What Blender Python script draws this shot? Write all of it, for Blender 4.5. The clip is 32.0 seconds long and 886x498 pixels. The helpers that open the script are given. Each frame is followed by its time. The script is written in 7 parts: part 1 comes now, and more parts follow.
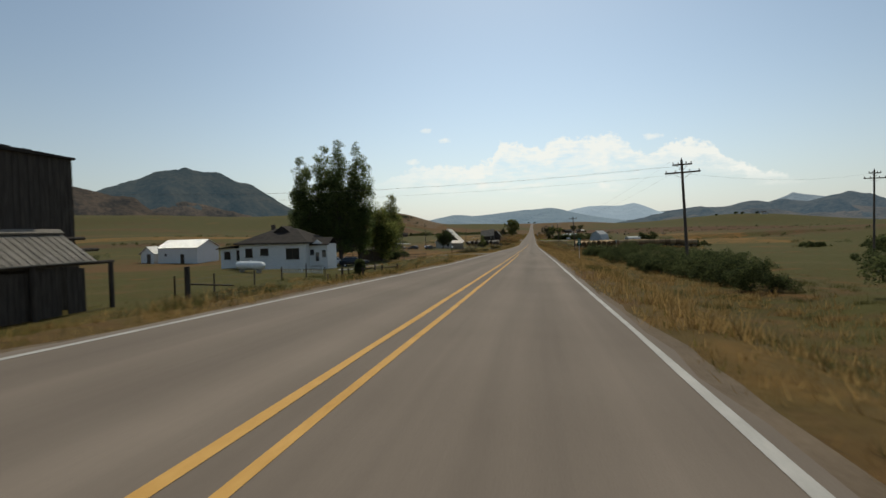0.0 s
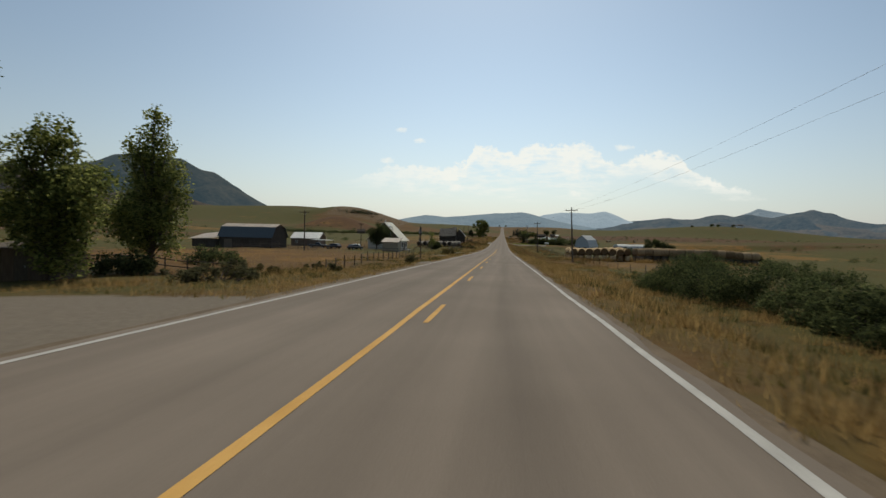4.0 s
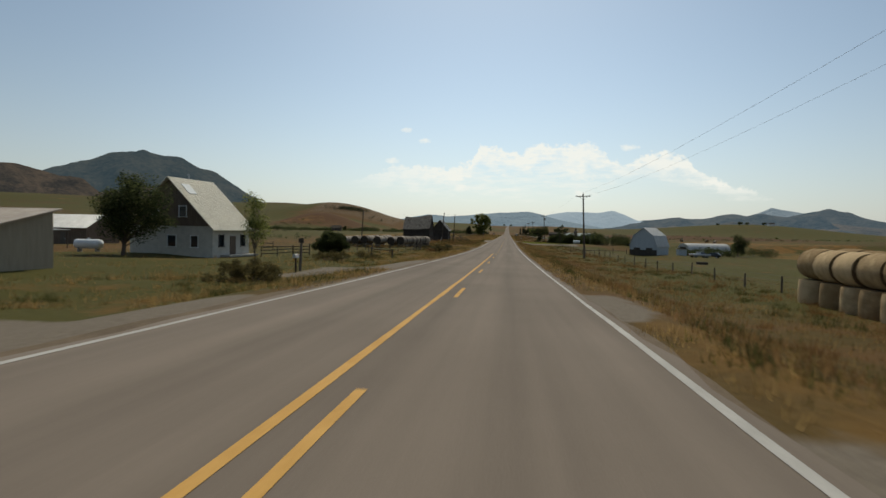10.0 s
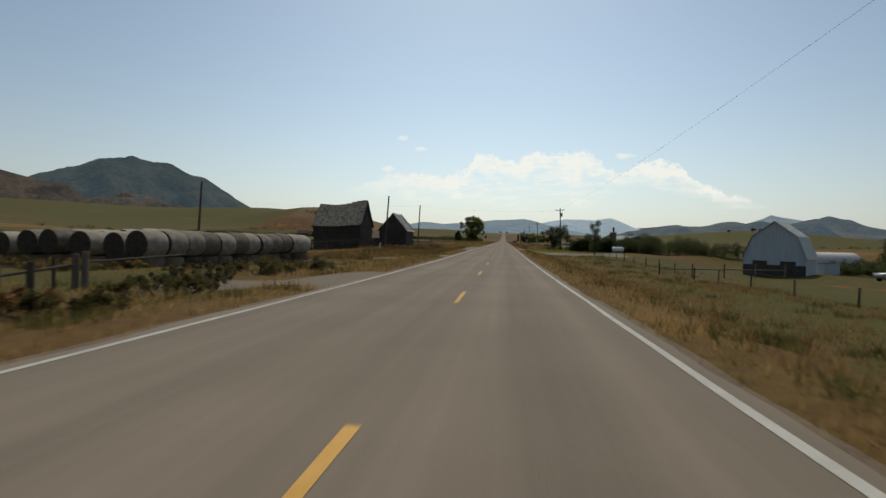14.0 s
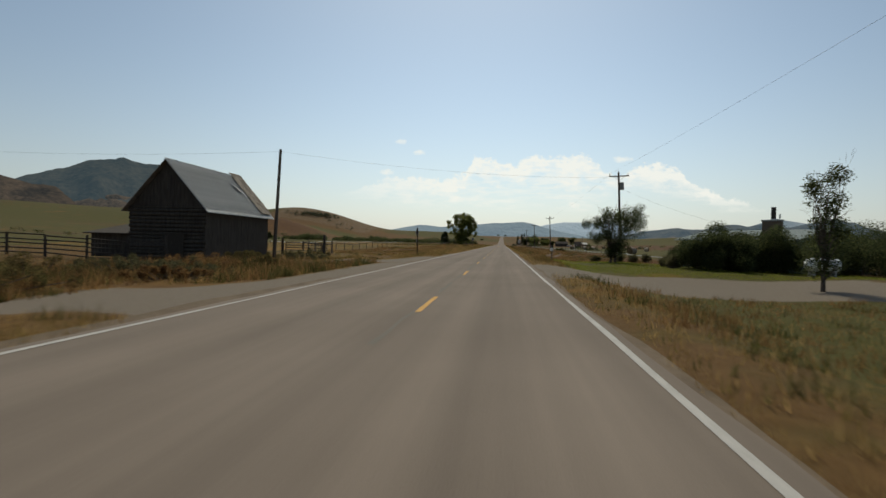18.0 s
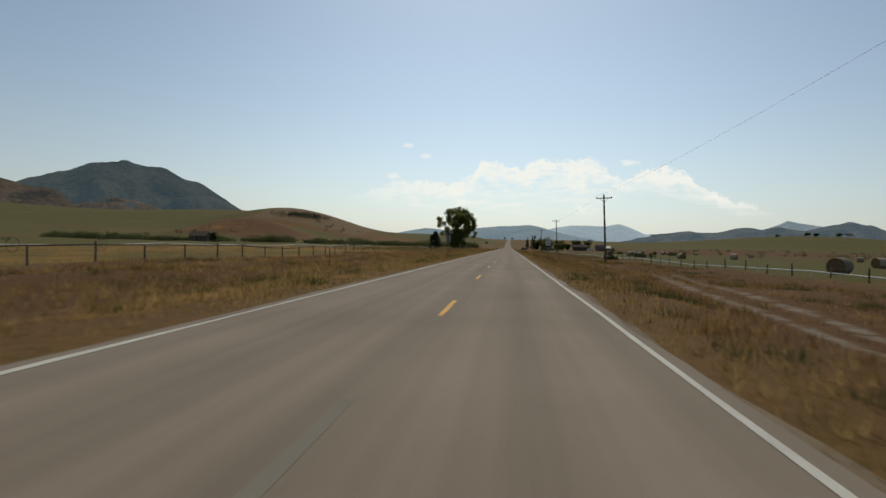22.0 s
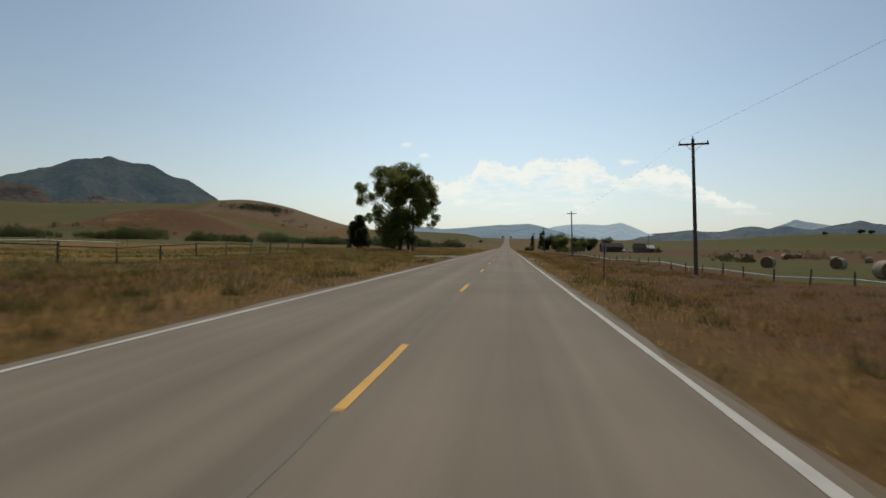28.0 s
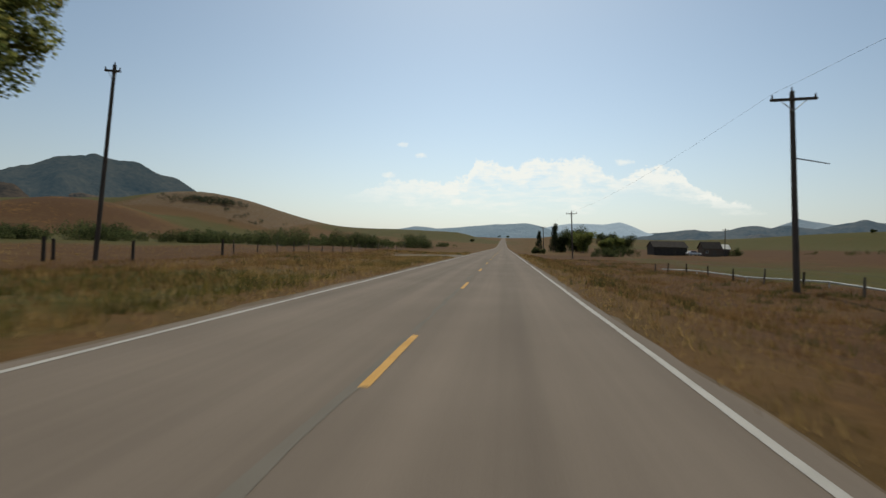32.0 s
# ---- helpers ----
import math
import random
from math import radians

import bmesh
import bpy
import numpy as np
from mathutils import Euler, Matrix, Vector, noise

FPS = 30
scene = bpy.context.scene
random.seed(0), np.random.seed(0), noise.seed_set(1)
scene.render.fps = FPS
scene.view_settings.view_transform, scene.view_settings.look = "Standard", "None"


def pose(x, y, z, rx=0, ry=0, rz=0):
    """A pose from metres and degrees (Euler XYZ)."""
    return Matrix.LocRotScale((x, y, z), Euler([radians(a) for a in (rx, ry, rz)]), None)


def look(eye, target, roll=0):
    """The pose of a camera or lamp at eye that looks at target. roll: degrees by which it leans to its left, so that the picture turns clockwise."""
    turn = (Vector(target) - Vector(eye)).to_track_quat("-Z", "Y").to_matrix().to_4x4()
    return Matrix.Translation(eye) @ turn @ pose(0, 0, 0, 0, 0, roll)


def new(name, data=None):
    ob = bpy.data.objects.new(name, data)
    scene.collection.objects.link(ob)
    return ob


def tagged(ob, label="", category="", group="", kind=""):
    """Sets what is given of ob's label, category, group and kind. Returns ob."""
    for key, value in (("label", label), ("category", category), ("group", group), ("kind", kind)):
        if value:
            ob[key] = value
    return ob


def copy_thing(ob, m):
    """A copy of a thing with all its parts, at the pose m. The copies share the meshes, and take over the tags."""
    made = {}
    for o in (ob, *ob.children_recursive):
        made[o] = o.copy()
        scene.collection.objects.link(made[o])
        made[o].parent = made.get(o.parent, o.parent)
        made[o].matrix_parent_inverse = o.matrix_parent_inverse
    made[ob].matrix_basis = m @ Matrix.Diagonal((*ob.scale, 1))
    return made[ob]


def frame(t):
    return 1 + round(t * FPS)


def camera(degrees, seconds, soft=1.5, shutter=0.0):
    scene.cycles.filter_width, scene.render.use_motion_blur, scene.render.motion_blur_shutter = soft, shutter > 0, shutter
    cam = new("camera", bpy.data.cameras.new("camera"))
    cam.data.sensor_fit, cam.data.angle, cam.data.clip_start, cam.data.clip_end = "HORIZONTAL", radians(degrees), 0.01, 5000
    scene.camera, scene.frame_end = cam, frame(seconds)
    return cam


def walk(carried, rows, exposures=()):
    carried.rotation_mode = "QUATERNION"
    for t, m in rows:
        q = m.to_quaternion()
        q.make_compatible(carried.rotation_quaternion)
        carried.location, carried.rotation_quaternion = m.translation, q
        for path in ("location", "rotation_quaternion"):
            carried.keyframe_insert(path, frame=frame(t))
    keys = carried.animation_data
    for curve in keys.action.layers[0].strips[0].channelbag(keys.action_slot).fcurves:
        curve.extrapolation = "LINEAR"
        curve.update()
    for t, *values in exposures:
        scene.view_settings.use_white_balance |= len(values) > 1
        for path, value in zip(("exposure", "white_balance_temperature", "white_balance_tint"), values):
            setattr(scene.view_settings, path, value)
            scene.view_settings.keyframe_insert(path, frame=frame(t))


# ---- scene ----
cam = camera(79.0, 32.0, shutter=0.2)
# seconds, x, y, z, pitch, roll, yaw
ROWS = [(0.0, 1.79, 2.84, 7.88, -2.02, 1.40, 9.43),
        (0.5, 1.64, 11.17, 7.66, -2.20, 0.70, 8.55),
        (1.0, 1.44, 19.55, 7.43, -2.20, -0.10, 8.08),
        (1.5, 1.30, 27.97, 7.20, -2.32, -0.90, 7.31),
        (2.0, 1.29, 36.42, 6.96, -2.14, -1.30, 6.30),
        (2.5, 1.35, 44.89, 6.73, -2.14, -1.30, 5.35),
        (3.0, 1.39, 53.37, 6.50, -2.20, -1.30, 5.17),
        (3.5, 1.43, 61.87, 6.27, -1.96, -1.30, 5.70),
        (5.5, 1.48, 96.11, 5.33, -2.02, -1.30, 7.25),
        (6.0, 1.50, 104.75, 5.09, -2.02, -1.30, 7.25),
        (6.5, 1.48, 113.44, 4.85, -1.96, -1.30, 7.01),
        (7.0, 1.44, 122.18, 4.61, -1.84, -1.30, 6.89),
        (7.5, 1.42, 130.97, 4.37, -1.96, -1.30, 6.66),
        (8.0, 1.42, 139.81, 4.13, -1.96, -1.30, 6.54),
        (8.5, 1.44, 148.72, 3.89, -1.96, -1.30, 6.66),
        (9.0, 1.46, 157.68, 3.64, -1.96, -1.30, 6.72),
        (9.5, 1.46, 166.70, 3.39, -1.96, -1.30, 6.84),
        (10.0, 1.45, 175.77, 3.15, -1.96, -1.30, 6.89),
        (10.5, 1.44, 184.89, 2.92, -1.84, -1.30, 6.89),
        (11.0, 1.42, 194.07, 2.70, -1.78, -1.30, 6.84),
        (11.5, 1.39, 203.29, 2.50, -1.47, -1.30, 6.84),
        (12.0, 1.36, 212.55, 2.32, -1.29, -1.30, 6.84),
        (12.5, 1.33, 221.84, 2.15, -1.23, -1.30, 7.01),
        (13.0, 1.28, 231.16, 2.00, -1.11, -1.30, 7.25),
        (13.5, 1.24, 240.50, 1.87, -1.23, -1.30, 7.19),
        (14.0, 1.22, 249.85, 1.75, -1.11, -1.30, 6.48),
        (14.5, 1.32, 259.22, 1.65, -1.11, -1.30, 6.18),
        (16.5, 1.50, 296.65, 1.42, -0.63, -1.30, 5.70),
        (17.0, 1.63, 305.99, 1.40, -0.45, -1.30, 5.88),
        (17.5, 1.69, 315.31, 1.40, -0.63, -1.30, 6.12),
        (18.0, 1.74, 324.63, 1.40, -0.75, -1.30, 6.30),
        (18.5, 1.78, 333.94, 1.40, -0.63, -1.30, 6.54),
        (19.0, 1.80, 343.25, 1.40, -0.45, -1.30, 6.54),
        (19.5, 1.78, 352.56, 1.40, -0.57, -1.30, 6.72),
        (20.0, 1.71, 361.89, 1.40, -0.45, -1.30, 6.89),
        (20.5, 1.64, 371.24, 1.40, -0.27, -1.30, 7.19),
        (21.0, 1.56, 380.63, 1.40, -0.45, -1.30, 7.19),
        (21.5, 1.49, 390.07, 1.40, -0.27, -1.30, 7.01),
        (22.0, 1.43, 399.58, 1.40, -0.39, -1.30, 7.01),
        (22.5, 1.38, 409.17, 1.40, -0.21, -1.30, 6.89),
        (23.0, 1.36, 418.87, 1.40, -0.27, -1.30, 6.66),
        (23.5, 1.39, 428.69, 1.40, -0.39, -1.30, 6.18),
        (24.0, 1.43, 438.64, 1.40, -0.39, -1.30, 6.00),
        (24.5, 1.48, 448.76, 1.40, -0.39, -1.30, 5.88),
        (25.0, 1.52, 459.06, 1.40, -0.39, -1.30, 6.00),
        (25.5, 1.51, 469.55, 1.40, -0.45, -1.30, 6.00),
        (27.5, 1.49, 513.73, 1.40, -0.45, -1.30, 6.72),
        (28.0, 1.47, 525.35, 1.40, -0.45, -1.30, 6.84),
        (28.5, 1.45, 537.20, 1.40, -0.45, -1.30, 6.89),
        (29.0, 1.42, 549.26, 1.40, -0.45, -1.30, 6.48),
        (29.5, 1.39, 561.49, 1.40, -0.57, -1.30, 6.18),
        (30.0, 1.37, 573.87, 1.40, -0.57, -1.30, 6.12),
        (30.5, 1.37, 586.34, 1.40, -0.45, -1.30, 6.00),
        (31.0, 1.39, 598.84, 1.40, -0.57, -1.30, 6.00),
        (31.5, 1.40, 611.28, 1.40, -0.45, -1.30, 6.12),
        (32.0, 1.42, 623.57, 1.40, -0.45, -1.30, 6.48)]
walk(cam, [(t, pose(x, y, z, 90 + pitch, roll, yaw)) for t, x, y, z, pitch, roll, yaw in ROWS],
     exposures=((0, -0.05, 6960, 4), (3, -0.05, 6980, 4), (8, -0.05, 7060, 4), (25, -0.05, 7060, 4), (29, -0.05, 6980, 4), (32, -0.05, 6960, 4)))

# ---------------------------------------------------------------- light
SUN_EL, SUN_AZ = radians(54), radians(-4)          # azimuth from +y, clockwise
world = bpy.data.worlds.new("sky")
scene.world = world
world.use_nodes = True
wn, wl = world.node_tree.nodes, world.node_tree.links
wn.clear()


def wmath(op, a, b=None, clamp=False):
    n = wn.new("ShaderNodeMath")
    n.operation, n.use_clamp = op, clamp
    for i, v in enumerate((a, b)):
        if v is None:
            continue
        if isinstance(v, (int, float)):
            n.inputs[i].default_value = v
        else:
            wl.new(v, n.inputs[i])
    return n.outputs[0]


def ramp_value(socket, stops, lo, hi):
    """A piecewise smooth curve of socket, from stops of (place, value), values up to 1."""
    m = wn.new("ShaderNodeMapRange")
    m.inputs[1].default_value, m.inputs[2].default_value = lo, hi
    wl.new(socket, m.inputs[0])
    r = wn.new("ShaderNodeValToRGB")
    el = r.color_ramp.elements
    for i, (place, value) in enumerate(stops):
        p = (place - lo) / (hi - lo)
        e = el[i] if i < 2 else el.new(p)
        e.position = p
        e.color = (value, value, value, 1)
    wl.new(m.outputs[0], r.inputs[0])
    return r.outputs[0]


sky = wn.new("ShaderNodeTexSky")
sky.sky_type = "NISHITA"
sky.sun_disc = False
sky.sun_elevation, sky.sun_rotation = SUN_EL, SUN_AZ
sky.altitude, sky.air_density, sky.dust_density, sky.ozone_density = 1700, 1.0, 4.0, 1.0
coord = wn.new("ShaderNodeTexCoord")
split = wn.new("ShaderNodeSeparateXYZ")
wl.new(coord.outputs["Generated"], split.inputs[0])
dx, dy, dz = split.outputs
ahead = wmath("MAXIMUM", dy, 0.05)
cu, cv = wmath("DIVIDE", dx, ahead), wmath("DIVIDE", dz, ahead)
def cloud_noise(scale, detail, rough, squash=1.0, warp=None):
    n = wn.new("ShaderNodeTexNoise")
    n.inputs["Scale"].default_value, n.inputs["Detail"].default_value, n.inputs["Roughness"].default_value = scale, detail, rough
    place = wn.new("ShaderNodeCombineXYZ")
    wl.new(cu, place.inputs[0])
    wl.new(wmath("MULTIPLY", cv, squash), place.inputs[1])
    wl.new(place.outputs[0], n.inputs["Vector"])
    return wmath("SUBTRACT", n.outputs[0], 0.5)


big, fine = cloud_noise(20, 5, 0.55, 1.4), cloud_noise(75, 5, 0.62, 1.3)
bands, wisps = cloud_noise(9, 6, 0.62, 5.5), cloud_noise(30, 5, 0.6, 4.0)
TOPS = ((-0.33, .085), (-0.286, .0985), (-0.22, .1155), (-0.166, .1235), (-0.113, .1176), (-0.071, .125), (-0.056, .1655), (-0.004, .1536), (0.022, .1475), (0.052, .166), (0.077, .158), (0.102, .161), (0.142, .164), (0.162, .151),
        (0.182, .133), (0.202, .126), (0.221, .1363), (0.25, .1485), (0.279, .1516), (0.308, .1418), (0.327, .122), (0.356, .1075), (0.385, .096), (0.413, .0884), (0.443, .075), (0.46, .065))
FEET = ((-0.33, .08), (-0.22, .07), (-0.133, .058), (-0.007, .052), (0.145, .058), (0.193, .09), (0.242, .1), (0.29, .088), (0.339, .076), (0.386, .069), (0.46, .062))
top, foot = ramp_value(cu, TOPS, -0.33, 0.46), ramp_value(cu, FEET, -0.33, 0.46)
rough_edge = wmath("ADD", wmath("MULTIPLY", big, 0.034), wmath("MULTIPLY", fine, 0.034))
depth_in = wmath("ADD", wmath("SUBTRACT", top, cv), rough_edge)
under = wmath("DIVIDE", depth_in, 0.007, True)
over = wmath("DIVIDE", wmath("ADD", wmath("SUBTRACT", cv, foot), wmath("MULTIPLY", bands, 0.07)), 0.03, True)
# a bright crest along the tops, thinning into level streaks and wisps below
crest = wmath("SUBTRACT", 1.0, wmath("DIVIDE", wmath("ADD", wmath("SUBTRACT", depth_in, 0.016), wmath("MULTIPLY", big, 0.12)), 0.028), True)
streak = wmath("ADD", wmath("MULTIPLY", bands, 4.6), wmath("ADD", wmath("MULTIPLY", wisps, 3.0), 0.4), True)
body = wmath("ADD", wmath("MULTIPLY", crest, wmath("ADD", 0.8, wmath("MULTIPLY", fine, 1.5))), wmath("MULTIPLY", streak, 0.62), True)
west = wmath("DIVIDE", wmath("ADD", cu, 0.3), 0.2, True)
body = wmath("MULTIPLY", body, wmath("ADD", 0.45, wmath("MULTIPLY", west, 0.55)))
inside = wmath("MULTIPLY", wmath("GREATER_THAN", cu, -0.33), wmath("LESS_THAN", cu, 0.46))
density = wmath("MULTIPLY", wmath("MULTIPLY", under, over), wmath("MULTIPLY", body, inside))
# small loose puffs beside the bank
for pu, pv, pr in ((-.193, .187, .01), (-.157, .167, .01), (-.22, .13, .012), (.211, .155, .014), (.13, .103, .02), (.13, .0725, .014)):
    ex = wmath("DIVIDE", wmath("SUBTRACT", cu, pu), pr * 1.5)
    ez = wmath("DIVIDE", wmath("SUBTRACT", cv, pv), pr * .6)
    gap = wmath("ADD", wmath("MULTIPLY", ex, ex), wmath("MULTIPLY", ez, ez))
    puff = wmath("ADD", wmath("SUBTRACT", 0.8, gap), wmath("MULTIPLY", fine, 3.0), True)
    density = wmath("MAXIMUM", density, wmath("MULTIPLY", puff, 0.75))
density = wmath("MULTIPLY", density, wmath("GREATER_THAN", dy, 0.1))
sky_light, cloud_light = wn.new("ShaderNodeBackground"), wn.new("ShaderNodeBackground")
tinted = wn.new("ShaderNodeMix")
tinted.data_type, tinted.blend_type = "RGBA", "MULTIPLY"
tinted.inputs[0].default_value, tinted.inputs[7].default_value = 1.0, (0.93, 1.0, 0.99, 1)
wl.new(sky.outputs[0], tinted.inputs[6])
wl.new(tinted.outputs[2], sky_light.inputs[0])
facing_sun = wmath("DIVIDE", wmath("SUBTRACT", dy, 0.6), 0.4, True)
sunward = wmath("ADD", 0.78, wmath("MULTIPLY", wmath("MULTIPLY", facing_sun, facing_sun), 0.32))
wl.new(wmath("MULTIPLY", sunward, 0.128), sky_light.inputs[1])
haze_light, hazy = wn.new("ShaderNodeBackground"), wn.new("ShaderNodeMixShader")
haze_light.inputs[0].default_value, haze_light.inputs[1].default_value = (0.6, 0.605, 0.655, 1), 1.0
wl.new(sunward, haze_light.inputs[1])
haze = wmath("MULTIPLY", wmath("EXPONENT", wmath("MULTIPLY", wmath("MAXIMUM", dz, 0.0), -6.0)), 0.82)
wl.new(haze, hazy.inputs[0]), wl.new(sky_light.outputs[0], hazy.inputs[1]), wl.new(haze_light.outputs[0], hazy.inputs[2])
cloud_light.inputs[0].default_value, cloud_light.inputs[1].default_value = (0.985, 0.99, 1.0, 1), 0.95
mixed, out = wn.new("ShaderNodeMixShader"), wn.new("ShaderNodeOutputWorld")
wl.new(wmath("MULTIPLY", density, 0.86), mixed.inputs[0])
wl.new(hazy.outputs[0], mixed.inputs[1])
wl.new(cloud_light.outputs[0], mixed.inputs[2])
wl.new(mixed.outputs[0], out.inputs[0])

sun = new("sun", bpy.data.lights.new("sun", "SUN"))
sun.data.energy, sun.data.angle, sun.data.color = 2.3, radians(0.55), (1.0, 0.94, 0.84)
sun_dir = Vector((math.sin(SUN_AZ) * math.cos(SUN_EL), math.cos(SUN_AZ) * math.cos(SUN_EL), math.sin(SUN_EL)))
sun.matrix_world = look(sun_dir * 100, (0, 0, 0))


# ---------------------------------------------------------------- materials
def material(name, low, high, scale=3.0, rough=0.85, metal=0.0, bump=0.3, fine_scale=40.0, stretch=(1, 1, 1), island=0.0, each=0.0, glow=None, spec=0.15, bump_dist=0.02):
    """A rough surface between two colours, mottled at two scales, in object space."""
    m = bpy.data.materials.new(name)
    m.use_nodes = True
    n, l = m.node_tree.nodes, m.node_tree.links
    b = n["Principled BSDF"]
    b.inputs["Roughness"].default_value, b.inputs["Metallic"].default_value = rough, metal
    b.inputs["Specular IOR Level"].default_value = spec
    tc, mp = n.new("ShaderNodeTexCoord"), n.new("ShaderNodeMapping")
    mp.inputs["Scale"].default_value = stretch
    l.new(tc.outputs["Object"], mp.inputs[0])
    a, c = n.new("ShaderNodeTexNoise"), n.new("ShaderNodeTexNoise")
    a.inputs["Scale"].default_value, c.inputs["Scale"].default_value = scale, fine_scale
    a.inputs["Detail"].default_value = c.inputs["Detail"].default_value = 4
    l.new(mp.outputs[0], a.inputs["Vector"]), l.new(mp.outputs[0], c.inputs["Vector"])
    mix = n.new("ShaderNodeMix")
    mix.data_type = "FLOAT"
    mix.inputs[0].default_value = 0.4
    l.new(a.outputs[0], mix.inputs[2]), l.new(c.outputs[0], mix.inputs[3])
    last = mix.outputs[0]
    if island or each:
        info = n.new("ShaderNodeNewGeometry" if island else "ShaderNodeObjectInfo")
        add = n.new("ShaderNodeMath")
        add.operation = "MULTIPLY_ADD"
        l.new(info.outputs["Random Per Island" if island else "Random"], add.inputs[0])
        add.inputs[1].default_value = island or each
        sub = n.new("ShaderNodeMath")
        sub.operation = "SUBTRACT"
        l.new(last, sub.inputs[0])
        sub.inputs[1].default_value = (island or each) / 2
        l.new(sub.outputs[0], add.inputs[2])
        last = add.outputs[0]
    r = n.new("ShaderNodeValToRGB")
    r.color_ramp.elements[0].position, r.color_ramp.elements[1].position = 0.3, 0.7
    r.color_ramp.elements[0].color, r.color_ramp.elements[1].color = (*low, 1), (*high, 1)
    l.new(last, r.inputs[0])
    l.new(r.outputs[0], b.inputs["Base Color"])
    if bump:
        bp = n.new("ShaderNodeBump")
        bp.inputs["Strength"].default_value, bp.inputs["Distance"].default_value = bump, bump_dist
        l.new(c.outputs[0], bp.inputs["Height"])
        l.new(bp.outputs[0], b.inputs["Normal"])
    # emission that stands in for haze on the far ridges
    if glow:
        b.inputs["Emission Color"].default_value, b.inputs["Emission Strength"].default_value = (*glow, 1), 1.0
    return m


def leaf_material(name, low, high):
    m = material(name, low, high, 0.8, 0.8, island=0.8, bump=0, spec=.08)
    b = m.node_tree.nodes["Principled BSDF"]
    trans = m.node_tree.nodes.new("ShaderNodeBsdfTranslucent")
    mix = m.node_tree.nodes.new("ShaderNodeMixShader")
    mix.inputs[0].default_value = 0.66
    src = b.inputs["Base Color"].links[0].from_socket
    l = m.node_tree.links
    l.new(src, trans.inputs[0])
    l.new(b.outputs[0], mix.inputs[1]), l.new(trans.outputs[0], mix.inputs[2])
    l.new(mix.outputs[0], m.node_tree.nodes["Material Output"].inputs[0])
    return m


def corrugated(name, low, high, axis=0, pitch=14.0, rough=0.45, metal=0.6, spec=0.15):
    """Ribbed sheet metal: ribs along one object axis, by bump."""
    m = material(name, low, high, 1.2, rough, metal, bump=0, spec=spec)
    n, l = m.node_tree.nodes, m.node_tree.links
    w = n.new("ShaderNodeTexWave")
    w.bands_direction = "XYZ"[axis]
    w.inputs["Scale"].default_value = pitch
    tc = n.new("ShaderNodeTexCoord")
    l.new(tc.outputs["Object"], w.inputs["Vector"])
    bp = n.new("ShaderNodeBump")
    bp.inputs["Strength"].default_value, bp.inputs["Distance"].default_value = 0.6, 0.03
    l.new(w.outputs["Fac"], bp.inputs["Height"])
    l.new(bp.outputs[0], n["Principled BSDF"].inputs["Normal"])
    return m


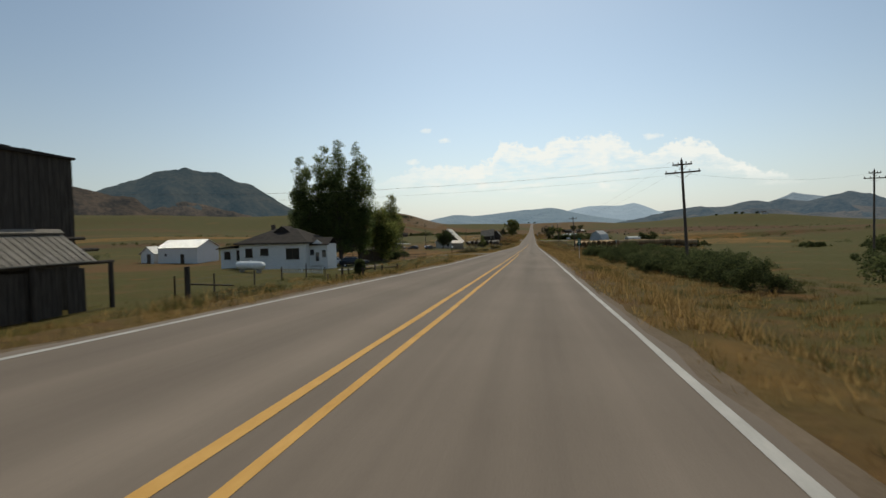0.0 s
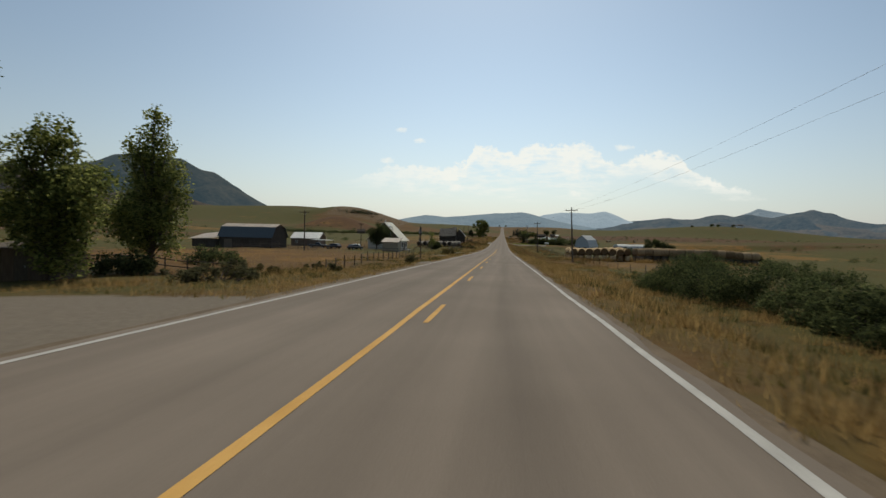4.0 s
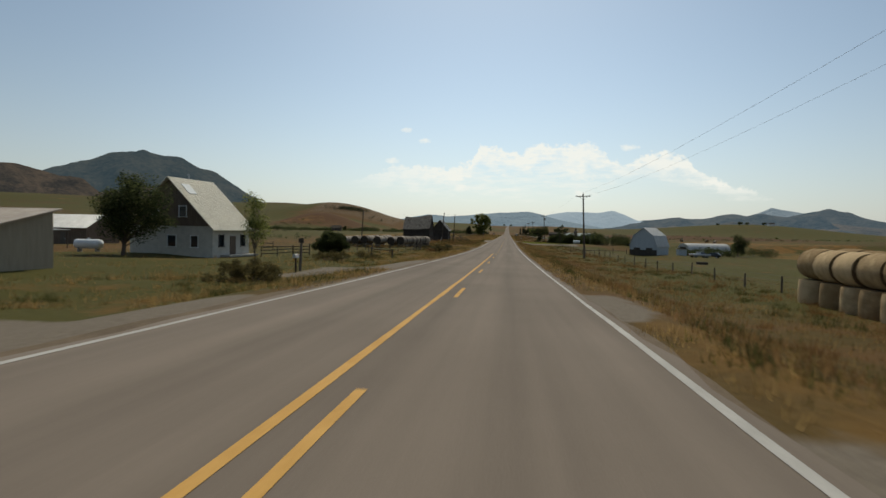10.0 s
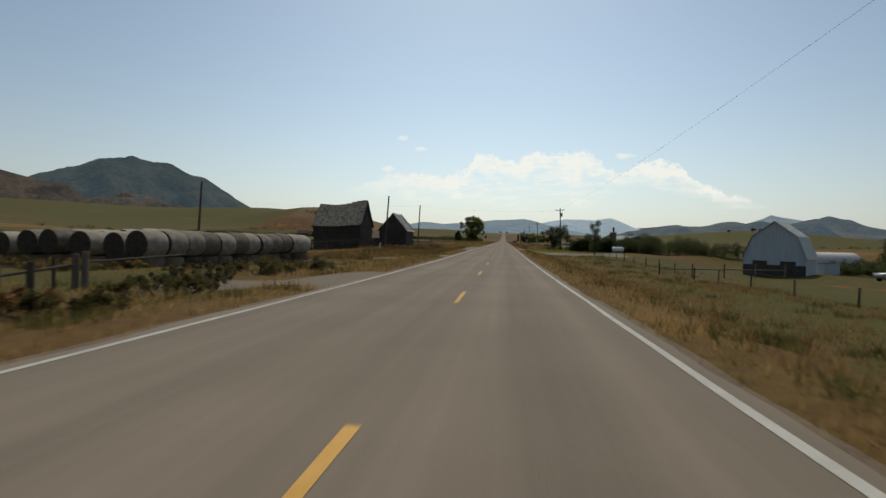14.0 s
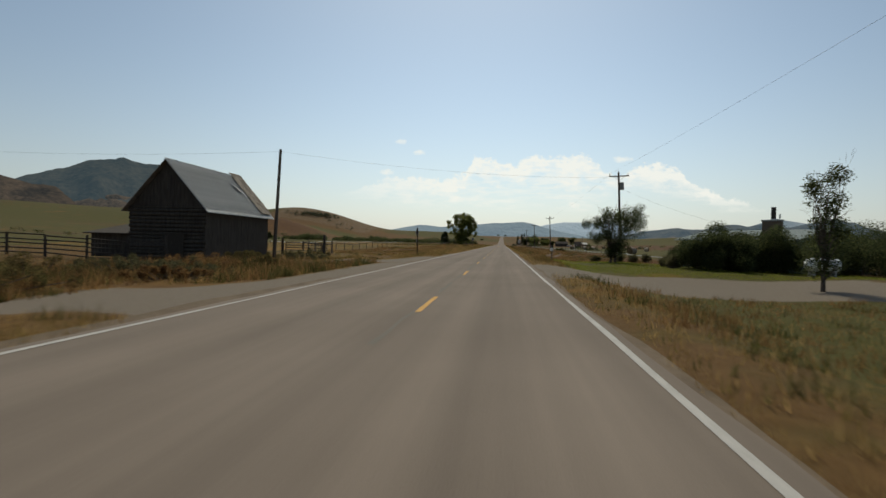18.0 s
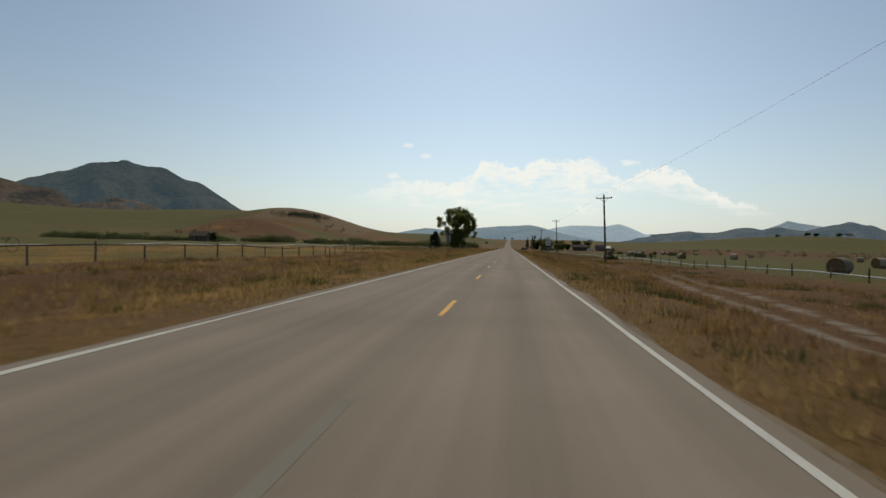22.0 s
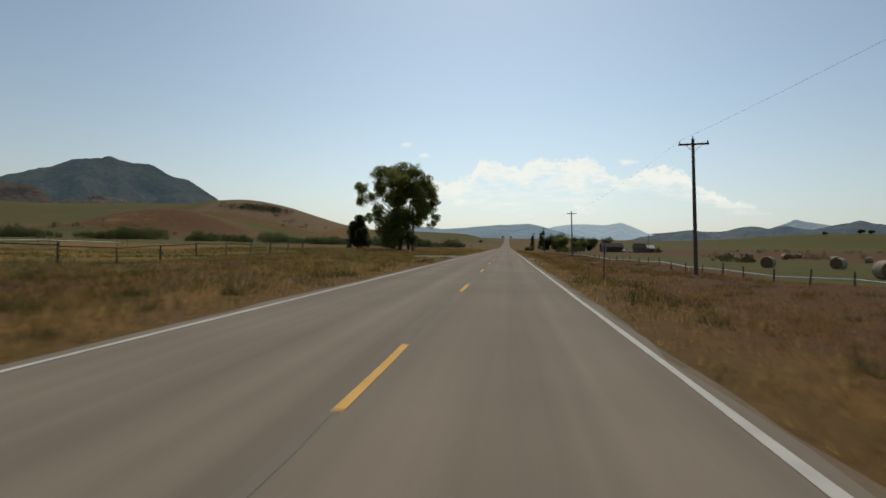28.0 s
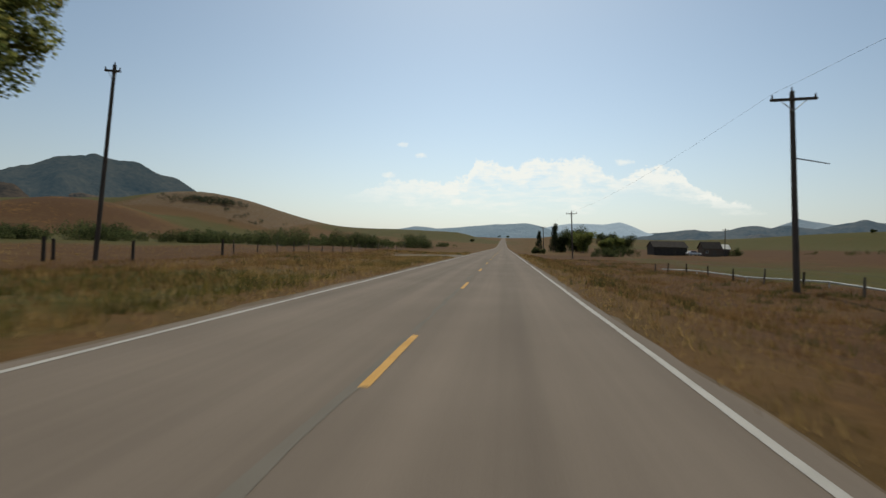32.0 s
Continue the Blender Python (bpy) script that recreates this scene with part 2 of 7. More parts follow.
M = dict(
    white=material("white_siding_paint", (.62, .62, .6), (.8, .8, .78), 1.5, .7, stretch=(1, 1, 6), bump=.25, fine_scale=6),
    cream=material("cream_board", (.26, .215, .155), (.37, .31, .23), 1.5, .8, stretch=(6, 6, .6)),
    oldwood=material("weathered_dark_wood", (.032, .027, .022), (.1, .083, .068), 1.3, .9, stretch=(6, 6, .7), bump=.6),
    greywood=material("grey_weathered_wood", (.055, .044, .034), (.15, .122, .096), 2.0, .9, stretch=(4, 4, 1), bump=.5, each=.5),
    shingle=material("old_grey_shingles", (.15, .125, .098), (.3, .255, .205), 2.2, .9, bump=.7, fine_scale=14, each=.4),
    pole=material("creosoted_pole_wood", (.06, .047, .037), (.15, .12, .095), 2, .9, stretch=(8, 8, .5), bump=.5),
    darkroof=material("dark_brown_roof_shingles", (.022, .018, .016), (.055, .045, .038), 1.4, .9, bump=.6, fine_scale=12),
    tin=corrugated("galvanised_roof_sheet", (.34, .335, .315), (.54, .53, .5), 1, rough=.55, metal=.2, spec=.4),
    dulltin=corrugated("dull_brown_roof_sheet", (.17, .15, .125), (.32, .29, .25), 1, rough=.65, metal=.2),
    tinx=corrugated("galvanised_roof_sheet_across", (.42, .41, .4), (.6, .6, .58), 0),
    rusty=corrugated("dull_rusty_roof_sheet", (.24, .16, .11), (.5, .4, .3), 0, rough=.5, metal=.0, spec=.5),
    creamroof=corrugated("cream_metal_roof", (.64, .56, .41), (.78, .7, .53), 1, 9, .4, .0, .5),
    bluegrey=material("pale_blue_grey_metal_siding", (.3, .34, .375), (.43, .47, .5), 1, .5, bump=.2, stretch=(8, 8, .4)),
    bluewall=material("dull_blue_grey_board", (.055, .07, .08), (.11, .13, .14), 1.2, .7, bump=.3, stretch=(8, 8, .5)),
    stonewall=material("pale_plastered_stone", (.42, .39, .33), (.6, .56, .49), 1.6, .9, bump=.5, fine_scale=9),
    lawn=leaf_material("bright_lawn_blades", (.13, .15, .02), (.28, .29, .05)),
    palegreen=corrugated("pale_green_roof_sheet", (.17, .2, .185), (.26, .3, .28), 0, rough=.6, metal=.1),
    green_paint=material("muted_green_siding", (.16, .21, .17), (.24, .3, .25), 1.4, .75, stretch=(1, 1, 6)),
    brownwall=material("brown_board", (.1, .07, .05), (.2, .15, .11), 1.6, .85, stretch=(5, 5, .6)),
    trim=material("white_trim_paint", (.6, .6, .58), (.78, .78, .76), 5, .6),
    darktrim=material("dark_trim_paint", (.03, .025, .022), (.07, .06, .05), 5, .6),
    concrete=material("grey_concrete", (.28, .27, .25), (.42, .4, .37), 1.2, .9, bump=.3),
    steel=material("galvanised_steel", (.35, .35, .35), (.52, .52, .52), 6, .45, .8, bump=.1),
    sign_back=material("dull_grey_sign_back", (.2, .195, .18), (.34, .33, .3), 6, .55, .3),
    sign_white=material("white_sign_sheet", (.4, .4, .39), (.52, .52, .5), 6, .5),
    sign_black=material("black_sign_sheet", (.015, .015, .015), (.03, .03, .03), 6, .5),
    sign_green=material("green_sign_sheet", (.01, .12, .1), (.02, .19, .15), 6, .5),
    tank=material("white_tank_enamel", (.66, .66, .64), (.82, .82, .8), 2, .4),
    straw=material("golden_round_bale_straw", (.3, .2, .1), (.62, .45, .26), 2.5, .95, bump=.9, fine_scale=30, each=.5, bump_dist=.05),
    greywrap=material("grey_brown_bale_net_wrap", (.13, .108, .084), (.37, .315, .255), 2.2, .85, bump=.9, fine_scale=18, each=.5, bump_dist=.05),
    dark_end=material("dark_bale_end", (.028, .022, .016), (.085, .066, .05), 6, .95, bump=.9, fine_scale=40),
    # straw darkened to brown for the shade on the bale ends
    shaded_straw_end=material("shaded_brown_bale_end", (.075, .045, .022), (.2, .13, .065), 6, .95, bump=.9, fine_scale=40),
    weedleaf=leaf_material("olive_weed_leaves", (.06, .05, .019), (.155, .124, .05)),
    oldgold=material("dull_tan_hay", (.16, .108, .056), (.38, .265, .15), 2.5, .95, bump=.9, fine_scale=30, each=.5, bump_dist=.05),
    # old hay, darkened for the shade beneath the upper bales
    shaded_oldstraw=material("shaded_grey_old_hay", (.06, .049, .036), (.19, .153, .11), 2.5, .95, bump=.9, fine_scale=30, each=.5, bump_dist=.05),
    balewrap=material("dull_bale_net_wrap", (.15, .12, .085), (.34, .275, .2), 4, .7, bump=.4, each=.4),
    wire=material("dull_wire", (.06, .06, .06), (.12, .12, .12), 10, .5, .6, bump=0),
    pipe=material("pale_aluminium_pipe", (.36, .37, .36), (.5, .5, .48), 4, .5, .2),
    insulator=material("brown_glazed_insulator", (.06, .04, .03), (.12, .08, .06), 8, .3),
    rubber=material("black_rubber", (.015, .015, .015), (.03, .03, .03), 10, .8),
    blue_car=material("dark_blue_car_paint", (.016, .021, .03), (.026, .034, .046), 3, .35, .2, bump=0, spec=.6),
    silver_car=material("silver_car_paint", (.35, .36, .37), (.45, .46, .47), 3, .3, .5, bump=0, spec=.6),
    white_car=material("white_car_paint", (.65, .65, .65), (.75, .75, .75), 3, .3, .1, bump=0, spec=.6),
    dark_car=material("dark_car_paint", (.02, .02, .02), (.045, .045, .045), 3, .3, .2, bump=0, spec=.6),
    red_lamp=material("red_lamp_plastic", (.3, .015, .01), (.4, .03, .02), 8, .3, bump=0),
    bark=material("grey_brown_bark", (.06, .045, .035), (.16, .125, .1), 3, .95, stretch=(5, 5, .8), bump=.9, bump_dist=.04),
    leaf_poplar=leaf_material("poplar_leaves", (.055, .078, .025), (.2, .235, .08)),
    leaf_cotton=leaf_material("cottonwood_leaves", (0.0832, 0.104, 0.0312), (0.3055, 0.312, 0.0975)),
    leaf_yellow=leaf_material("turning_cottonwood_leaves", (.11, .095, .024), (.26, .215, .055)),
    leaf_willow=leaf_material("grey_green_willow_leaves", (.045, .056, .022), (.13, .145, .06)),
    leaf_dark=leaf_material("dark_shrub_leaves", (.034, .044, .019), (.108, .12, .047)),
    needle=leaf_material("juniper_needles", (.026, .033, .019), (.07, .08, .044)),
    sage=leaf_material("sage_leaves", (.062, .06, .03), (.14, .128, .065)),
    grass_dry=leaf_material("dry_grass_blades", (.18, .112, .042), (.42, .275, .11)),
    grass_green=leaf_material("green_grass_blades", (.055, .052, .012), (.15, .13, .032)),
    weed=leaf_material("dull_weed_blades", (.04, .042, .014), (.11, .105, .036)),
    grass_rust=leaf_material("rust_brown_grass_blades", (.127, .07, .028), (.295, .17, .073)),
    asphalt=material("worn_grey_asphalt", (.168, .133, .103), (.226, .181, .142), .25, .93, bump=.5, fine_scale=55, bump_dist=.01),
    shoulder=material("grey_brown_shoulder_gravel", (.11, .08, .052), (.19, .14, .093), .9, .95, bump=.9, fine_scale=14, bump_dist=.03),
    yellow=material("worn_yellow_road_paint", (.5, .265, .065), (.68, .39, .12), 1.5, .8, fine_scale=25),
    white_line=material("worn_white_road_paint", (.35, .33, .295), (.53, .5, .45), 1.5, .8, fine_scale=25),
    tar=material("dark_tar_seam", (.15, .132, .106), (.19, .166, .135), .8, .9),
)


def worn_lanes(m):
    """Darker oil strips along the lanes' middles and paler tyre tracks, by the distance across the road."""
    n, l = m.node_tree.nodes, m.node_tree.links
    b = n["Principled BSDF"]
    src = b.inputs["Base Color"].links[0].from_socket
    tc, sp, tex = n.new("ShaderNodeTexCoord"), n.new("ShaderNodeSeparateXYZ"), n.new("ShaderNodeTexNoise")
    mp = n.new("ShaderNodeMapping")
    mp.inputs["Scale"].default_value = (1.6, .03, 1)
    l.new(tc.outputs["Object"], sp.inputs[0]), l.new(tc.outputs["Object"], mp.inputs[0]), l.new(mp.outputs[0], tex.inputs["Vector"])
    tex.inputs["Scale"].default_value, tex.inputs["Detail"].default_value = 1.5, 5

    def m2(op, a, c):
        x = n.new("ShaderNodeMath")
        x.operation = op
        for i, v in enumerate((a, c)):
            if isinstance(v, (int, float)):
                x.inputs[i].default_value = v
            else:
                l.new(v, x.inputs[i])
        return x.outputs[0]
    # a wave across each lane of about 3.45 m: troughs mid-lane and at the lines
    wave = m2("COSINE", m2("MULTIPLY", m2("SUBTRACT", sp.outputs[0], 1.7), 2 * math.pi / 1.72), 0)
    tone = m2("ADD", m2("MULTIPLY", wave, -.07), m2("MULTIPLY", m2("SUBTRACT", tex.outputs[0], .5), .5))
    gain = m2("ADD", tone, 1.0)
    mix = n.new("ShaderNodeMix")
    mix.data_type, mix.blend_type = "RGBA", "MULTIPLY"
    mix.inputs[0].default_value = 1.0
    comb = n.new("ShaderNodeCombineColor")
    for i in range(3):
        l.new(gain, comb.inputs[i])
    l.new(src, mix.inputs[6]), l.new(comb.outputs[0], mix.inputs[7])
    l.new(mix.outputs[2], b.inputs["Base Color"])


worn_lanes(M["asphalt"])
glass = bpy.data.materials.new("window_glass")
glass.use_nodes = True
gb = glass.node_tree.nodes["Principled BSDF"]
gb.inputs["Base Color"].default_value, gb.inputs["Roughness"].default_value = (.02, .024, .028, 1), .06
gb.inputs["Specular IOR Level"].default_value = .6
M["glass"] = glass


def ground_material():
    """Dry and green cover, weighted by the cover attribute (green, rust, pale), mottled by noise."""
    m = bpy.data.materials.new("field_and_verge_ground")
    m.use_nodes = True
    n, l = m.node_tree.nodes, m.node_tree.links
    b = n["Principled BSDF"]
    b.inputs["Roughness"].default_value, b.inputs["Specular IOR Level"].default_value = .95, .1
    at = n.new("ShaderNodeAttribute")
    at.attribute_name = "cover"
    sp = n.new("ShaderNodeSeparateColor")
    l.new(at.outputs["Color"], sp.inputs[0])
    tc = n.new("ShaderNodeTexCoord")

    def nz(scale, detail=5, rough=.6):
        t = n.new("ShaderNodeTexNoise")
        t.inputs["Scale"].default_value, t.inputs["Detail"].default_value, t.inputs["Roughness"].default_value = scale, detail, rough
        l.new(tc.outputs["Object"], t.inputs["Vector"])
        return t.outputs[0]

    def mixc(f, a, c):
        x = n.new("ShaderNodeMix")
        x.data_type = "RGBA"
        for i, v in ((0, f), (6, a), (7, c)):
            if isinstance(v, tuple):
                x.inputs[i].default_value = (*v, 1)
            elif isinstance(v, float):
                x.inputs[i].default_value = v
            else:
                l.new(v, x.inputs[i])
        return x.outputs[2]

    def mth(op, a, c, clamp=True):
        x = n.new("ShaderNodeMath")
        x.operation, x.use_clamp = op, clamp
        for i, v in enumerate((a, c)):
            if isinstance(v, float):
                x.inputs[i].default_value = v
            else:
                l.new(v, x.inputs[i])
        return x.outputs[0]

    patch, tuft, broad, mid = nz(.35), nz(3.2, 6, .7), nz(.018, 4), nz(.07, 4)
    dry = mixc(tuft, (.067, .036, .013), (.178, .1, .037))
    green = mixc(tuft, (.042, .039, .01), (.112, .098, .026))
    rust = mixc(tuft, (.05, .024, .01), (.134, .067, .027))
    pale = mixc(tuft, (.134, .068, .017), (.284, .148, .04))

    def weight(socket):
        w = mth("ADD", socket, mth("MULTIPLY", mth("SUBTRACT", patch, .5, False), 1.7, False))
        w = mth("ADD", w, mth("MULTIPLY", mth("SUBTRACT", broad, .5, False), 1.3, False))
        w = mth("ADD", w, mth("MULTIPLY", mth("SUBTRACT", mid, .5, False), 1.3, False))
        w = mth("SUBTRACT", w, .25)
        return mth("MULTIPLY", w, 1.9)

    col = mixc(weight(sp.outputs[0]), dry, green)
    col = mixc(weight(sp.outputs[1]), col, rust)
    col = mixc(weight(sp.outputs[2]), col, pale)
    grit, speck = nz(9, 4, .7), nz(1.1, 4)
    stones = mixc(grit, (.11, .088, .066), (.255, .21, .16))
    edge = mth("ADD", at.outputs["Alpha"], mth("MULTIPLY", mth("SUBTRACT", speck, .5, False), 1.2, False))
    edge = mth("MULTIPLY", mth("SUBTRACT", edge, .32, False), 3.0)
    col = mixc(edge, col, stones)
    l.new(col, b.inputs["Base Color"])
    bp = n.new("ShaderNodeBump")
    bp.inputs["Strength"].default_value, bp.inputs["Distance"].default_value = .7, .12
    l.new(tuft, bp.inputs["Height"])
    l.new(bp.outputs[0], b.inputs["Normal"])
    return m


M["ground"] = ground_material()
rng = np.random.default_rng(7)


# ---------------------------------------------------------------- mesh helpers
def quick(name, verts, faces, mat, parent=None):
    """An object from arrays of vertices and faces of one size."""
    me = bpy.data.meshes.new(name)
    verts, faces = np.asarray(verts, np.float32), np.asarray(faces, np.int32)
    me.vertices.add(len(verts))
    me.vertices.foreach_set("co", verts.ravel())
    k = faces.shape[1]
    me.loops.add(faces.size)
    me.loops.foreach_set("vertex_index", faces.ravel())
    me.polygons.add(len(faces))
    me.polygons.foreach_set("loop_start", np.arange(0, faces.size, k, dtype=np.int32))
    me.update(calc_edges=True)
    me.materials.append(mat)
    ob = new(name, me)
    ob.parent = parent
    return ob


def part(name, bm, mat, parent=None, label="", smooth=False):
    me = bpy.data.meshes.new(name)
    bm.normal_update()
    bm.to_mesh(me)
    bm.free()
    me.materials.append(mat)
    if smooth:
        for p in me.polygons:
            p.use_smooth = True
    ob = new(name, me)
    ob.parent = parent
    return tagged(ob, label) if label else ob


def thing(name, x, y, z, label, category, turn=0.0, group=""):
    ob = new(name)
    ob.empty_display_size = 0.3
    ob.matrix_basis = pose(x, y, z, 0, 0, turn)
    return tagged(ob, label, category, group)


def box(size, at=(0, 0, 0), turn=(0, 0, 0), bevel=0.0, bm=None):
    """A block, its middle at a place, in a new or a given bmesh."""
    bm = bm or bmesh.new()
    made = bmesh.ops.create_cube(bm, size=1.0, matrix=pose(*at, *turn) @ Matrix.Diagonal((*size, 1)))
    if bevel:
        edges = list({e for v in made["verts"] for e in v.link_edges})
        bmesh.ops.bevel(bm, geom=edges, offset=bevel, segments=1, affect="EDGES")
    return bm


def rod(a, b, r0, r1=None, n=8, bm=None):
    """A tapered rod between two points."""
    bm = bm or bmesh.new()
    a, b = Vector(a), Vector(b)
    d = b - a
    m = Matrix.Translation((a + b) / 2) @ d.to_track_quat("Z", "Y").to_matrix().to_4x4()
    bmesh.ops.create_cone(bm, cap_ends=True, segments=n, radius1=r0, radius2=r0 if r1 is None else r1, depth=d.length, matrix=m)
    return bm


def solid(verts, faces, bm=None):
    bm = bm or bmesh.new()
    vs = [bm.verts.new(v) for v in verts]
    for f in faces:
        bm.faces.new([vs[i] for i in f])
    return bm


def slab(corners, t, bm=None):
    """A plate of thickness t below four corners."""
    low = [(x, y, z - t) for x, y, z in corners]
    return solid(list(corners) + low, [(0, 1, 2, 3), (7, 6, 5, 4), (0, 4, 5, 1), (1, 5, 6, 2), (2, 6, 7, 3), (3, 7, 4, 0)], bm)


# ---------------------------------------------------------------- the lie of the land
def grade(y):
    """Height of the road's middle line: downhill, then level, then a long climb."""
    return np.interp(y, ROAD_Y, ROAD_Z)


def tilt(x, y):
    """The road's bank at the start, where a bend runs out: its right-hand side hangs lower."""
    x, y = np.asarray(x, float), np.asarray(y, float)
    reach = np.clip(x, -6.5, 6.5) - 1.6
    fade = 1 - smooth(6.5, 16, np.abs(x))
    return -.047 * np.clip((42 - y) / 36, 0, 1) * reach * fade


ROAD_Y = np.arange(-900.0, 5200.0, 2.0)
slope = np.where(ROAD_Y < 170, -.0274, np.where(ROAD_Y < 310, -.0274 * (310 - ROAD_Y) / 140, 0.0))
slope = np.where(ROAD_Y > 900, .021 * np.clip((ROAD_Y - 900) / 150, 0, 1), slope)
slope = np.where(ROAD_Y > 2150, .021 - .0005 * np.clip((ROAD_Y - 2150) / 2, 0, 80), slope)
slope = np.where(ROAD_Y < -150, 0, slope)
ROAD_Z = np.cumsum(slope) * 2.0
ROAD_Z -= np.interp(400, ROAD_Y, ROAD_Z)


def smooth(a, b, v):
    u = np.clip((v - a) / (b - a), 0, 1)
    return u * u * (3 - 2 * u)


def hump(x, y, cx, cy, rx, ry, h):
    return h * np.exp(-((x - cx) / rx) ** 2 - ((y - cy) / ry) ** 2)


def land(x, y):
    """Height of the ground."""
    x, y = np.asarray(x, float), np.asarray(y, float)
    z = np.interp(y, ROAD_Y, ROAD_Z)
    drop_r = np.interp(y, (0, 120, 300, 345, 370, 430, 520, 700, 900), (-1.7, -1.3, -1.15, -.85, -.5, -.6, -.72, -.85, -.3))
    drop_l = np.interp(y, (0, 95, 135, 220, 330, 600, 900), (-1.5, -1.75, -1.0, -.65, -.35, -.1, 0))
    z = z + np.where(x > 0, drop_r * smooth(4.1, 10, x), drop_l * smooth(np.interp(y, (58, 68, 90, 102), (4.8, 8, 8, 4.8)), np.interp(y, (58, 68, 90, 102), (10, 24, 24, 10)), -x))
    z = z - .06 * np.where(x > 0, smooth(4.3, 3.9, x), smooth(4.7, 4.3, -x))
    z = z + tilt(x, y)
    wav = .14 * np.sin(x * .21 + y * .13) + .1 * np.sin(x * .47 - y * .31 + 1)
    z = z + wav * smooth(7, 16, np.abs(x))
    far = np.hypot(x, y - 350)
    # the far slopes level out away from the road's climb
    side = smooth(120, 500, np.abs(x))
    z = z * (1 - side) + side * np.interp(y, (-900, 200, 1000, 3000), (4, 0, 0, 10))
    left = smooth(173, 505, -x) * smooth(762, 1427, y - .12 * (x + 300))
    h = 40 * left * (1 - .45 * smooth(1300, 2200, y))
    h = h + hump(x, y, -265, 925, 52, 80, 21) + hump(x, y, -305, 1150, 109, 110, 34)
    h = h + hump(x, y, -294, 1350, 420, 170, 14) + hump(x, y, -420, 560, 170, 120, 6) + hump(x, y, -700, 800, 300, 200, 10)
    h = h + hump(x, y, 470, 1290, 200, 200, 22) + hump(x, y, 250, 620, 90, 200, 2.5) + hump(x, y, 330, 1900, 300, 400, 4)
    h = h + hump(x, y, 900, 1500, 500, 500, 5) + hump(x, y, -1500, 1500, 700, 700, 40)
    h = h + 2.0 * np.sin(x * .013 + 2) * np.sin(y * .011) * smooth(60, 250, np.abs(x))
    hollow = smooth(235, 290, y) * (1 - smooth(340, 356, y - .9 * np.clip(x - 30, 0, 90)))
    z = z - hollow * (1.5 * smooth(15, 36, x) + 1.6 * smooth(45, 85, x)) * (1 - smooth(150, 260, x))
    return z + h * smooth(9, 70, np.abs(x))


def ground_z(x, y):
    return float(land(x, y))


def axis(dense, lo, hi, step, grow):
    vals, v, s = [], dense[1], step
    inner = list(np.arange(dense[0], dense[1] + 1e-6, step))
    while v < hi:
        s *= grow
        v += s
        vals.append(v)
    v, s, down = dense[0], step, []
    while v > lo:
        s *= grow
        v -= s
        down.append(v)
    return np.array(down[::-1] + inner + vals)


def sheet(xs, ys, height, name, mat, lift=0.0):
    X, Y = np.meshgrid(xs, ys)
    V = np.stack([X, Y, height(X, Y) + lift], -1).reshape(-1, 3)
    nx, ny = len(xs), len(ys)
    i = (np.arange(ny - 1)[:, None] * nx + np.arange(nx - 1)[None, :]).ravel()
    return quick(name, V, np.stack([i, i + 1, i + nx + 1, i + nx], 1), mat)


gx, gy = axis((-32, 32), -4600, 4600, .5, 1.06), axis((-30, 760), -900, 4900, 1.0, 1.06)
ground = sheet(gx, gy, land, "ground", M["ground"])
tagged(ground, "dry roadside grass, hay fields and rolling hills", "ground", kind="structure")
GX, GY = np.meshgrid(gx, gy)
GX, GY = GX.ravel(), GY.ravel()


def zone(x0, x1, y0, y1, soft=6.0):
    return smooth(x0 - soft, x0 + soft, GX) * smooth(x1 + soft, x1 - soft, GX) * smooth(y0 - 2 * soft, y0 + 2 * soft, GY) * smooth(y1 + 2 * soft, y1 - 2 * soft, GY)


green = .28 + .25 * zone(5, 16, -30, 165, 3)
green += .75 * zone(14, 120, 10, 150) + .9 * zone(12, 60, 200, 300) + .6 * zone(6, 40, 306, 348, 3) + .95 * zone(8, 26, 362, 388, 2) + .5 * zone(26, 75, 430, 760, 3)
green -= .25 * zone(-420, -120, 860, 1120, 20)
green += .25 * zone(-60, -12, 20, 110) + .45 * zone(-40, -10, 190, 330) + .75 * zone(-90, -24, 385, 640, 4) + .3 * zone(-24, -8, 540, 620, 3)
green += .7 * zone(300, 700, 1100, 1500, 60) + .6 * zone(-1500, -60, 1190, 1700, 50) + .7 * zone(-600, -330, 640, 900, 30) + .5 * zone(-1200, -350, 980, 1120, 20)
green += .5 * zone(-900, -120, 250, 520, 40) + .5 * zone(-140, 10, 1130, 1400, 20)
green += .6 * zone(-1600, -345, 930, 1500, 25) + .45 * zone(-2600, -110, 1250, 2200, 60) + .75 * zone(45, 900, 40, 560, 25) + .4 * zone(60, 1200, 560, 1100, 30) + .35 * zone(-900, -75, 120, 900, 20) + .4 * zone(110, 900, 1000, 1700, 60) + .35 * zone(-300, -70, 120, 420, 20)
green += .6 * zone(-17, -6, 598, 648, 2) + .6 * zone(6, 30, 362, 389, 1.5)
rust = .12 + .15 * zone(-330, -160, 820, 980, 20) + .1 * zone(-345, -150, 1040, 1200, 25) + .75 * zone(5, 24, 385, 760, 3) + .15 * zone(6, 22, 20, 170, 4) + .35 * zone(75, 400, 400, 1000, 20) + .5 * zone(-16, -6, 400, 560, 2)
rust += .15 * zone(-420, -120, 880, 1100, 30) + .6 * zone(-60, -16, 640, 900, 6) + .4 * zone(-400, -160, 500, 640, 30)
pale = .0 + .42 * zone(-70, -18, 116, 190, 3) + .15 * zone(-240, -90, 230, 420, 10)  + .5 * zone(90, 160, 330, 520, 12)
